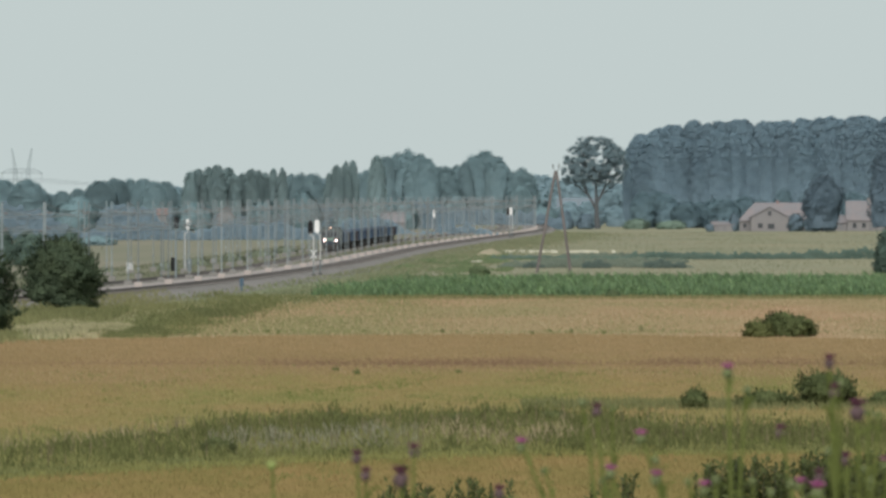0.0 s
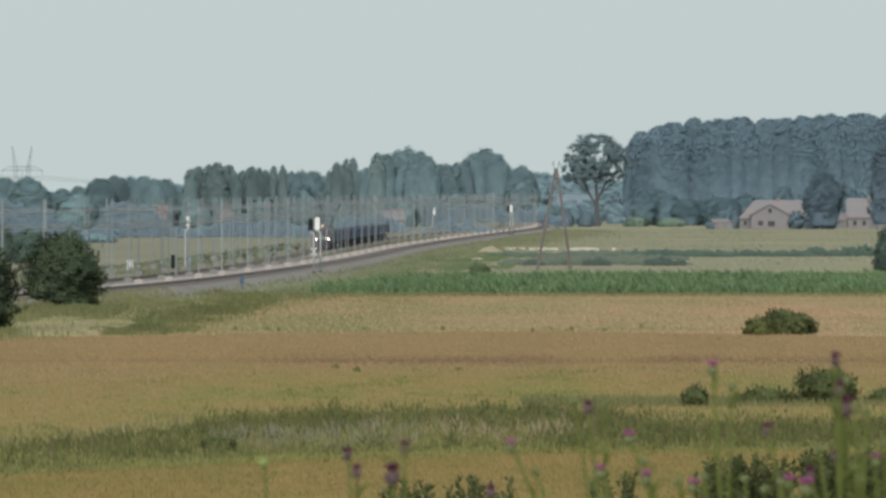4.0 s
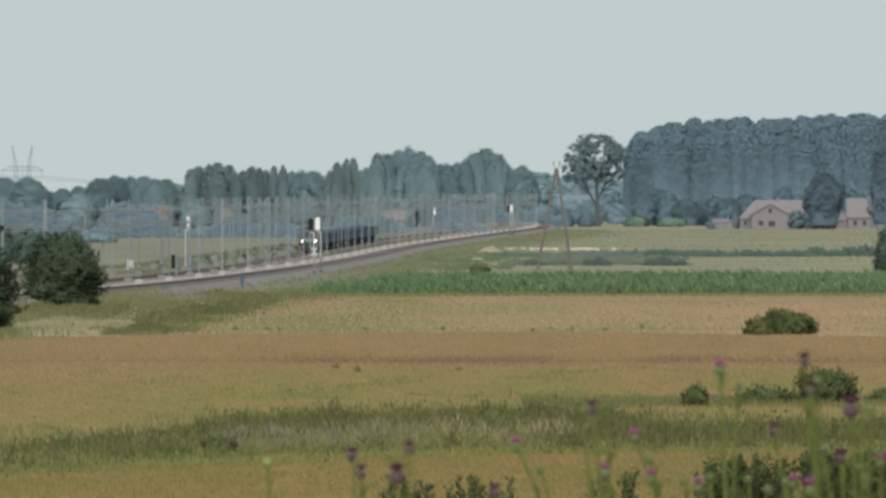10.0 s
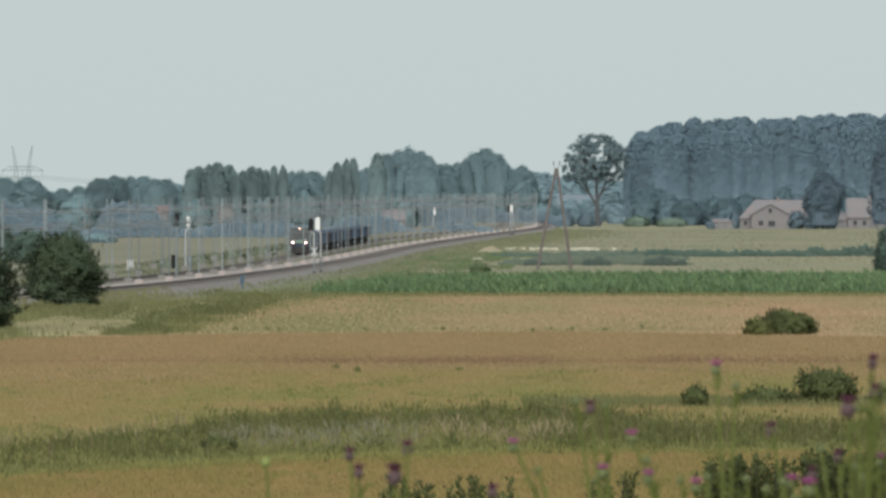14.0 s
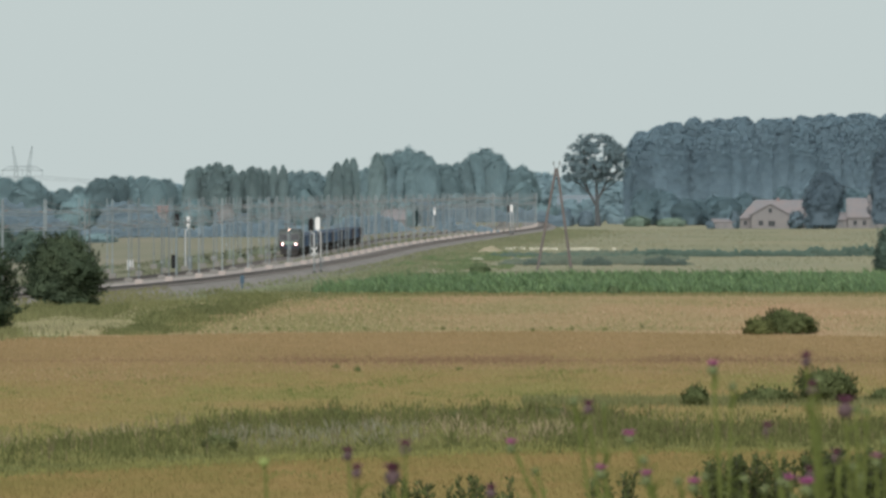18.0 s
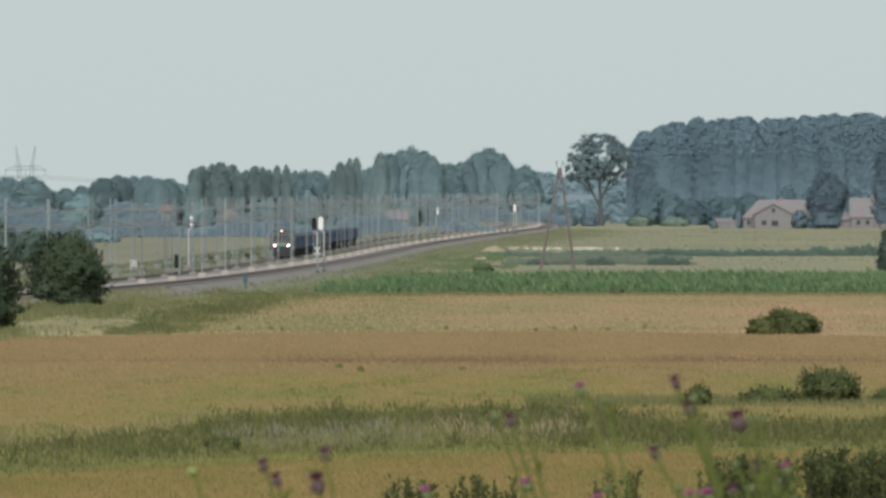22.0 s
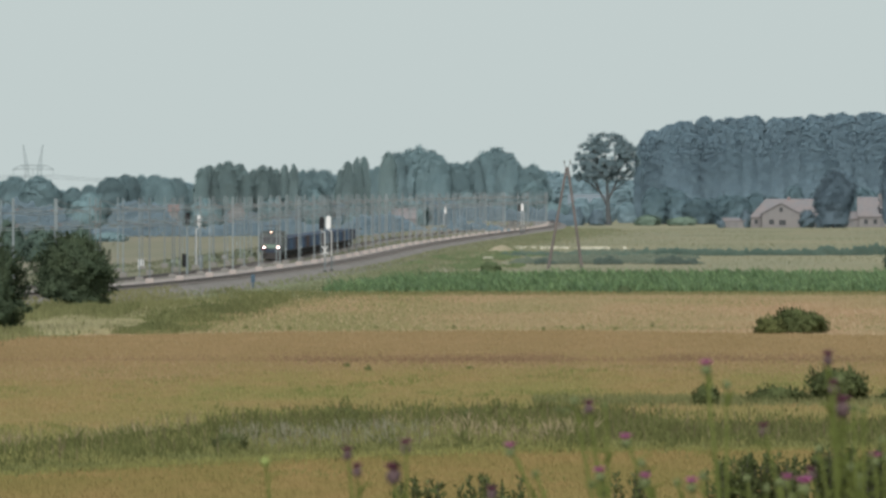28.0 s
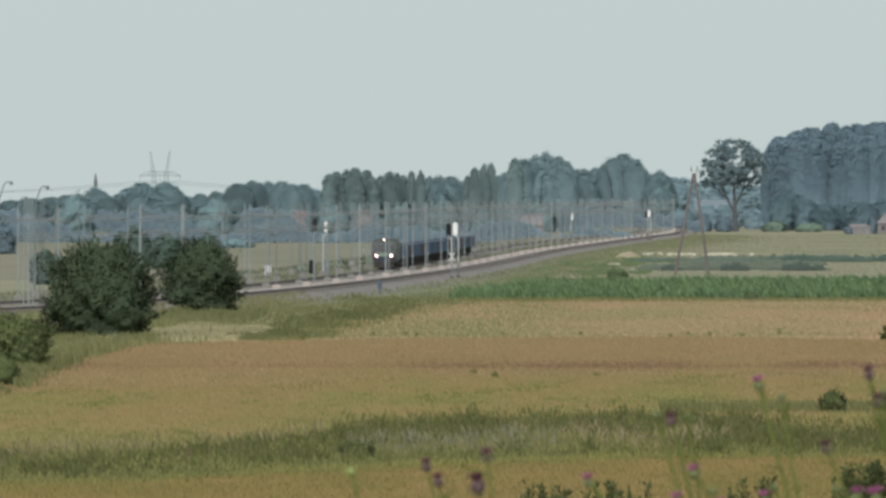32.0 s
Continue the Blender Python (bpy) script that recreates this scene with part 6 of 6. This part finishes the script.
    c = np.array([noise.noise(Vector((a * 0.05, b * 0.006, 9))) for a, b in zip(x, y)]) + rng.normal(0, 0.12, len(x))
    k = ((x > edge_x(y) + 6) & (y > B4(x)))
    x, y, c = x[k], y[k], c[k]
    v2 = rng.random(len(x))
    strip = ((abs(y - 2440) < 9) & (x > 18) & (x < 31) & (v2 < 0.6)) | ((abs(y - 2240) < 10) & (x > 38) & (v2 < 0.8))
    for nm, lb, k, m in (("meadow_grass", "pale yellow-green meadow grass", (c > 0.0) & ~strip, mat("meadow_blades", (0.335, 0.298, 0.204), (0.296, 0.269, 0.181), 0.1, 0.9, island=0.1, thin=0.45, spec=0.0)),
                         ("green_meadow_grass", "greener strips of meadow grass", (c <= 0.0) & ~strip, mat("green_meadow_blades", (0.215, 0.22, 0.13), (0.188, 0.2, 0.117), 0.1, 0.9, island=0.12, thin=0.45, spec=0.0)), ("bleached_grass", "bleached whitish grass strip", strip, mat("bleached_blades", (0.5, 0.47, 0.33), (0.42, 0.39, 0.26), 0.1, 0.9, island=0.2))):
        n = k.sum()
        tagged(blades(nm, x[k], y[k], np.zeros(n), rng.uniform(0.08, 0.24, n), rng.uniform(0.06, 0.16, n), m, 0.25), lb, "grass", kind="stuff")

    x, y = np.concatenate([rng.uniform(17, 31, 1800), rng.normal(14.2, 1.2, 500), rng.normal(5.2, 0.4, 160), rng.normal(11.4, 0.6, 120)]), np.concatenate([rng.normal(2440, 7, 1800), rng.normal(2450, 10, 500), rng.normal(2075, 4, 160), rng.normal(2030, 4, 120)])
    c = np.array([noise.noise(Vector((a * 0.5, b * 0.01, 3))) for a, b in zip(x, y)])
    k = c > -0.12
    x, y, n = x[k], y[k], k.sum()
    tagged(blades("dead_grass", x, y, 0 * x, rng.uniform(0.25, 0.5, n), rng.uniform(0.1, 0.2, n), mat("dead_grass_blades", (0.54, 0.52, 0.42), (0.46, 0.445, 0.35), 0.1, 0.9, island=0.15, spec=0.0), 0.3), "whitish strip of dead grass in the meadow", "grass", kind="stuff")


wild_grass()


def weeds():
    """Single weeds that stand above the grain."""
    q = np.random.default_rng(15)
    M_WEED = mat("field_weed_leaves", (0.13, 0.155, 0.06), (0.17, 0.19, 0.075), 0.5, 0.85, island=0.25, thin=0.4, spec=0.0)
    for k, (x, y, h) in enumerate(((-16, 1044, 0.6), (-13.1, 1044, 0.45), (-12.2, 1044, 0.5), (-6.2, 1046, 0.45), (-0.5, 1044, 0.5), (6.7, 1046, 0.5), (8.7, 1044, 0.35), (10.4, 1048, 0.5), (12.4, 1046, 0.45), (15.0, 1046, 0.55), (-5.4, 815, 0.5), (-4.9, 812, 0.4), (-6.0, 818, 0.4), (1.1, 822, 0.45))):
        h *= 0.7 + 0.2 * math.sin(3.7 * k)
        x, y = x + 0.5 * math.sin(5.1 * k), y + 9 * math.sin(2.3 * k)
        t = empty("field_weed", "single dark green weed above the grain", "weed", "weeds in the grain", pose(x, y, 0))
        part("stem", rod(bmesh.new(), (0, 0, -0.05), (0.02, 0, h), 0.012, n=5), M_BARK, t)
        n = 60
        z = q.uniform(0.1, 1.0, n) * h
        ob = blades("leaf_sprays", q.normal(0, 0.09, n), q.normal(0, 0.09, n), z * q.uniform(0, 0.9, n), q.uniform(0.08, 0.18, n), q.uniform(0.025, 0.05, n), M_WEED, 0.3)
        ob.parent = t


weeds()


# ---- thistles on the bank before the camera, and shrubs below it ----
M_THISTLE = mat("thistle_green", (0.18, 0.21, 0.062), (0.22, 0.25, 0.075), 12, 0.8, c3=(0.15, 0.18, 0.052), thin=0.45, spec=0.1)
M_BULB = mat("thistle_bulb_green", (0.12, 0.145, 0.065), (0.155, 0.175, 0.08), 60, 0.85, spec=0.1)
M_BULB_D = mat("dark_purple_bulb", (0.09, 0.058, 0.06), (0.12, 0.075, 0.08), 60, 0.7)
M_BULB_Y = mat("yellow_green_bud", (0.24, 0.28, 0.08), (0.20, 0.24, 0.07), 60, 0.6)
M_FLOWER = mat("magenta_florets", (0.60, 0.19, 0.43), (0.50, 0.14, 0.34), 80, 0.7, thin=0.4)
M_FLOWER_D = mat("dark_magenta_florets", (0.2, 0.065, 0.115), (0.14, 0.05, 0.085), 80, 0.7, thin=0.3)
M_SHRUB = mat("olive_shrub_leaves", (0.075, 0.095, 0.036), (0.11, 0.125, 0.048), 3, 0.7, island=0.4, thin=0.35, spec=0.1)
BANK_Z = 9.2
# root, distance and flower heads (across, height, kind)
PLANTS = [
    (0.726, 36.0, [(0.692, 10.431, 'm'), (0.746, 10.387, 'g')]),
    (0.449, 37.0, [(0.382, 10.31, 'd'), (0.425, 10.316, 'g'), (0.342, 10.33, 'g')]),
    (0.80, 36.0, [(0.474, 10.24, 'm'), (0.516, 10.184, 'g')]),
    (0.56, 38.0, [(0.173, 10.18, 'm'), (0.244, 10.113, 'g')]),
    (0.68, 36.0, [(0.402, 10.15, 'm'), (0.384, 10.128, 'g')]),
    (0.78, 35.0, [(0.507, 10.156, 'm'), (0.592, 10.152, 'g')]),
    (1.012, 34.0, [(0.99, 10.362, 'D'), (1.019, 10.357, 'g'), (1.043, 10.352, 'g')]),
    (0.955, 34.0, [(0.938, 10.48, 'd'), (0.952, 10.408, 'd'), (0.968, 10.43, 'g')]),
]
# the dense stand farther along the bank
DENSE = [
    (0.924, 36.0, [(0.947, 10.116, 'M'), (0.901, 10.128, 'm'), (0.842, 10.267, 'd')]),
    (1.073, 37.0, [(1.058, 10.178, 'd'), (1.011, 10.199, 'g'), (0.988, 10.129, 'd')]),
    (-0.119, 34.0, [(-0.14, 10.194, 'D'), (-0.108, 10.258, 'd')]),
    (-0.253, 37.0, [(-0.276, 10.183, 'd'), (-0.25, 10.137, 'd')]),
    (-0.510, 39.0, [(-0.53, 10.125, 'y')]),
    (1.119, 36.0, [(1.134, 10.184, 'm'), (1.157, 10.24, 'g'), (1.097, 10.143, 'g')]),
    (0.865, 38.0, [(0.833, 10.097, 'g'), (0.888, 10.069, 'g')]),
    (0.34, 36.0, [(0.114, 10.101, 'd'), (0.144, 10.082, 'g')]),
    (0.93, 34.0, [(0.831, 10.173, 'g'), (0.864, 10.132, 'g')]),
    (1.09, 34.0, [(1.012, 10.211, 'g'), (1.031, 10.162, 'g')]),
    (1.19, 34.0, [(1.105, 10.234, 'g'), (1.132, 10.179, 'g')]),
    (0.665, 35.0, [(0.659, 10.166, 'g'), (0.629, 10.14, 'm')]),
]


def leaf_mesh():
    """A jagged thistle leaf along +x, folded along its midrib."""
    bm = bmesh.new()
    n = 7
    mid = [bm.verts.new((0.2 * k / n, 0, 0.03 * math.sin(math.pi * k / n))) for k in range(n + 1)]
    for s in (-1, 1):
        rim = [bm.verts.new((0.2 * (k + 0.4) / n, s * 0.036 * (1 - k / n) ** 0.5 * (1.0 if k % 2 == 0 else 0.4), 0.03 * math.sin(math.pi * k / n) + 0.012)) for k in range(n)]
        for k in range(n):
            bm.faces.new((mid[k], mid[k + 1], rim[k]))
            if k < n - 1:
                bm.faces.new((mid[k + 1], rim[k + 1], rim[k]))
    me = bpy.data.meshes.new("leaf")
    bm.to_mesh(me)
    bm.free()
    me.materials.append(M_THISTLE)
    return me


LEAF = leaf_mesh()


def thistles():
    q = np.random.default_rng(4)
    made = []
    for rx, ry, heads in PLANTS + DENSE:
        kinds = {k for _, _, k in heads}
        lb = "spiny thistle with dark purple withering heads" if kinds & set("Dd") else ("thistle with a yellow-green bud" if "y" in kinds else "spiny green thistle with magenta flower heads")
        t = empty("thistle", lb + ", on the bank", "thistle", "thistles on the bank", pose(rx, ry, BANK_Z))
        root = Vector((0, 0, 0))
        top = Vector((heads[0][0] - rx, 0, heads[0][1] - BANK_Z))
        fork = root.lerp(top, 0.55) + Vector((0.03, 0.02, 0))
        bm = bmesh.new()
        rod(bm, root - Vector((0, 0, 0.1)), fork, 0.009, 0.007, 7), rod(bm, fork, top, 0.007, 0.004, 7)
        ways = [(root, fork), (fork, top)]
        for hx, hz, _ in heads[1:]:
            e = Vector((hx - rx, q.uniform(-0.1, 0.1), hz - BANK_Z))
            m = fork.lerp(e, 0.5) + Vector((0, 0, -0.04))
            br = rod(bmesh.new(), fork, m, 0.006, 0.005, 6)
            part("branch", rod(br, m, e, 0.005, 0.0035, 6), M_THISTLE, t)
            ways += [(fork, m), (m, e)]
        part("stem", bm, M_THISTLE, t)
        for a, b in ways:
            for k in range(max(2, round((b - a).length / 0.1))):
                ob = new("leaf", LEAF)
                p = a.lerp(b, (k + 0.3) / max(2, round((b - a).length / 0.1)))
                s = q.uniform(0.35, 0.8) * (1.0 if p.z < 0.6 else 0.5)
                ob.parent = t
                ob.matrix_basis = pose(*p, 0, q.uniform(-55, -10), q.uniform(0, 360)) @ Matrix.Diagonal((s, s, s, 1))
        for hx, hz, kd in heads:
            p = Vector((hx - rx, 0, hz - BANK_Z))
            r = {"m": 0.0135, "M": 0.018, "D": 0.019, "d": 0.013, "g": 0.011, "y": 0.014}[kd]
            bm = bmesh.new()
            bmesh.ops.create_uvsphere(bm, u_segments=12, v_segments=8, radius=r)
            for v in bm.verts:
                v.co = v.co * (1 + 0.12 * q.normal()) + p - Vector((0, 0, r * 0.9))
            hd = part("flower_head", bm, {"D": M_BULB_D, "d": M_BULB_D, "y": M_BULB_Y}.get(kd, M_BULB), t, {"g": "closed green bud", "y": "yellow-green bud"}.get(kd, "prickly bulb"))
            if kd in "mMDd":
                bm = bmesh.new()
                for _ in range(60):
                    an, f = q.uniform(0, 6.3), q.random() ** 0.5
                    e = p + Vector((math.cos(an) * f * r * 1.35, math.sin(an) * f * r * 1.35, r * (1.15 - 0.35 * f)))
                    rod(bm, p - Vector((0, 0, r * 0.3)), e, 0.0012, 0.0016, 3)
                part("floret_tuft", bm, M_FLOWER_D if kd in "Dd" else M_FLOWER, hd, "tuft of magenta florets")
        made.append((t, rx, ry, heads[0][1] - BANK_Z))
    return made


THISTLES = thistles()


def shrubs():
    """Leafy tops of the shrubs that grow at the foot of the bank."""
    q = np.random.default_rng(6)
    for x0, x1, top, n, lb in ((-0.9, -0.2, 6.62, 10, "green leafy shrub top below the bank"), (0.0, 1.05, 6.68, 14, "green leafy shrub top below the bank"), (2.15, 2.85, 6.72, 9, "slender leafy shrub below the bank"), (3.8, 5.15, 6.92, 72, "dense dark green shrub below the bank"),
                               (5.3, 6.7, 7.02, 84, "dense dark green shrub below the bank"), (6.5, 8.2, 7.06, 84, "dense dark green shrub below the bank")):
        mx = (x0 + x1) / 2
        t = empty("shrub", lb, "shrub", "shrubs below the bank", pose(mx, 200, 0))
        bm = bmesh.new()
        P = []
        for k in range(n):
            bx = q.uniform(x0, x1) - mx
            by = q.uniform(-0.8, 0.8)
            tz = top - q.exponential(0.22)
            a, b = Vector((bx * 0.3, by * 0.3, -0.1)), Vector((bx + q.normal(0, 0.08), by, tz))
            m = Vector((bx * 0.85, by * 0.9, tz * 0.72))
            rod(bm, a, m, 0.03, 0.015, 5), rod(bm, m, b, 0.015, 0.004, 5)
            for i in range(130):
                f = q.random() ** 0.7
                P.append(m.lerp(b, f) + Vector((q.normal(0, 0.07 * (1.3 - f)), q.normal(0, 0.07), q.normal(0, 0.03))))
        tagged(part("stem_tangle", bm, M_BARK, t), kind="stuff")
        c = np.array(P)
        k = len(c)
        d = np.stack([q.normal(0, 0.5, k), q.normal(0, 0.5, k), np.abs(q.normal(0.6, 0.4, k))], 1)
        d /= np.linalg.norm(d, axis=1)[:, None]
        e = np.cross(d, q.normal(size=(k, 3)))
        e /= np.linalg.norm(e, axis=1)[:, None]
        L = q.uniform(0.07, 0.15, (k, 1))
        v = np.stack([c, c + d * L * 0.45 + e * L * 0.17, c + d * L, c + d * L * 0.45 - e * L * 0.17], 1)
        i = np.arange(k)[:, None] * 4
        soup("foliage", v.reshape(-1, 3), np.concatenate([i + [0, 1, 2], i + [0, 2, 3]], 1).reshape(-1, 3), M_SHRUB, t)


shrubs()


# ---- swallows ----
def swallow():
    t = empty("swallow", "small dark swallow in flight", "bird", "birds over the fields")
    M = mat("dark_plumage", (0.012, 0.012, 0.014), (0.02, 0.018, 0.018), 40, 0.8, spec=0.1)
    bm = bmesh.new()
    bmesh.ops.create_uvsphere(bm, u_segments=12, v_segments=10, radius=1)
    for v in bm.verts:
        v.co = (v.co.x * 0.085, v.co.y * 0.032, v.co.z * 0.032)
    part("body", bm, M, t, smooth=True)
    bm = bmesh.new()
    for s in (-1, 1):
        rod(bm, (-0.07, 0, 0), (-0.16, s * 0.03, 0), 0.012, 0.002, 5)
    part("tail", bm, M, t, "forked tail")
    wings = []
    for s in (-1, 1):
        bm = bmesh.new()
        pts = [(0.04, 0), (0.05, 0.06), (0.01, 0.13), (-0.07, 0.19), (-0.05, 0.1), (-0.045, 0)]
        f = bm.faces.new([bm.verts.new((x, s * y, 0)) for x, y in pts])
        bmesh.ops.solidify(bm, geom=[f], thickness=0.006)
        bmesh.ops.recalc_face_normals(bm, faces=bm.faces)
        w = part("wing", bm, M, t)
        w.location = (0, s * 0.018, 0.01)
        wings.append((w, s))
    return t, wings


BIRDS = [swallow(), swallow()]


def insect():
    t = empty("insect", "small dark flying insect", "insect")
    M = mat("dark_chitin", (0.03, 0.028, 0.025), (0.045, 0.04, 0.036), 90, 0.5)
    bm = bmesh.new()
    bmesh.ops.create_uvsphere(bm, u_segments=10, v_segments=8, radius=1)
    for v in bm.verts:
        v.co = (v.co.x * 0.006 * (1 - 0.3 * v.co.x), v.co.y * 0.0024, v.co.z * 0.0024)
    part("body", bm, M, t, smooth=True)
    for s in (-1, 1):
        bm = bmesh.new()
        f = bm.faces.new([bm.verts.new((x, s * y, 0.004 + 0.3 * y)) for x, y in ((0.004, 0.001), (0.006, 0.007), (0.001, 0.013), (-0.005, 0.011), (-0.003, 0.002))])
        bmesh.ops.solidify(bm, geom=[f], thickness=0.0005)
        part("wing", bm, M, t)
    return t


INSECT = insect()


# wind on the thistles: time and push of the tallest head, in millimetres across
WIND = [(0, 54), (1, 40), (2, 120), (3, 58), (4, 20), (5, 70), (6, 58), (7, 78), (8, 74), (9, -112), (10, 35), (11, 0), (12, -20), (13, -54), (14, 27), (15, 60), (16, 20), (17, 42), (18, 20), (19, 0),
        (20, -73), (21, -156), (22, -290), (23, -22), (24, 34), (25, -140), (26, -60), (27, 10), (28, -18), (29, -76), (30, 46), (31, 32), (32, -186)]


# the slender plant sways more widely
WIND_TALL = [(0, 28), (1, 69), (2, 150), (3, 105), (4, 40), (5, 70), (6, 53), (7, 12), (8, 77), (9, -251), (10, -28), (11, -93), (12, -45), (13, -8), (14, 121), (15, 80), (16, 40), (17, 20), (18, -24), (19, -36),
             (20, -53), (21, -180), (22, -330), (23, 85), (24, 77), (25, -134), (26, -70), (27, 0), (28, 0), (29, -16), (30, 60), (31, 40), (32, -190)]


def flight(xs, y, t0, t1):
    """Rows (time, across, height) carried on straight before and after."""
    (ta, xa, za), (tb, xb, zb) = xs[0], xs[1]
    first = (0.0, xa - (xb - xa) / (tb - ta) * ta, za + 2.0)
    (ta, xa, za), (tb, xb, zb) = xs[-2], xs[-1]
    last = (32.0, xb + (xb - xa) / (tb - ta) * (32 - tb), zb + (zb - za) / (tb - ta) * (32 - tb) * 0.3)
    return [(t, pose(x, y, z, 42, 0, 25)) for t, x, z in [first] + xs + [last]]


def motions():
    """All that moves: the train along its track, the thistles in the wind, the birds."""
    times = [0, 1.5, 3, 5, 7, 9, 11, 13, 15, 17, 19, 21, 23, 25, 27, 29, 30.5, 32]
    lead = np.interp(times, [0, 6, 9, 13, 19, 23, 28, 32], [2144, 2059, 2016, 1959, 1873, 1817, 1748, 1693])
    for ob, back in TRAIN:
        walk(ob, [(t, on_rails(float(y) + back, 19.0 if ob is LOCO else 14.0)) for t, y in zip(times, lead)])
    q = random.Random(2)
    for ob, x, y, h in THISTLES:
        amp, lag = q.uniform(0.8, 1.25), q.uniform(-0.08, 0.08)
        rows = []
        for t, push in WIND_TALL if x == 0.955 else WIND:
            a = math.degrees(math.atan2(push / 1000 * amp, 1.25))
            rows.append((t, pose(x, y, BANK_Z, lag * a * 3, a, 0)))
        walk(ob, rows)
    far, near = 300.0, 400.0
    way_a = [(16.5, -0.65, 14.19), (16.6, -0.03, 13.72), (16.7, 0.7, 13.33), (16.8, 1.58, 13.3), (16.9, 2.5, 13.35), (17.0, 3.43, 13.46), (17.1, 4.36, 13.81), (17.2, 5.29, 14.33), (17.3, 6.13, 15.0), (17.5, 7.9, 16.5)]
    way_b = [(11.5, 2.9, 9.75), (11.7, 5.02, 10.17), (11.8, 6.07, 10.37), (11.9, 7.1, 10.58), (12.0, 8.12, 10.83), (12.1, 9.07, 11.08), (12.2, 10.03, 11.35), (12.4, 12.2, 11.9)]
    walk(INSECT, [(t, pose(x, 40.0, z, 0, 0, 158)) for t, x, z in ((0.0, 12.4, 10.4), (2.5, 1.74, 10.6), (2.7, 0.88, 10.78), (2.9, 0.028, 11.109), (3.0, -0.4, 11.276), (3.2, -1.25, 11.62), (5.0, -8.9, 14.5), (32.0, -110.0, 24.0))])
    for (bird, wings), way, y, t0, t1 in ((BIRDS[0], way_a, far, 15.5, 18.0), (BIRDS[1], way_b, near, 11.0, 13.0)):
        walk(bird, flight(way, y, t0, t1))
        beats = [0.0] + [t0 + 0.1 * k for k in range(round((t1 - t0) * 10) + 1)] + [32.0]
        for w, s in wings:
            walk(w, [(t, pose(0, s * 0.018, 0.01, s * (-14 + 40 * math.sin(t * 21.0 + 0.6)), 0, 0)) for t in beats])


motions()
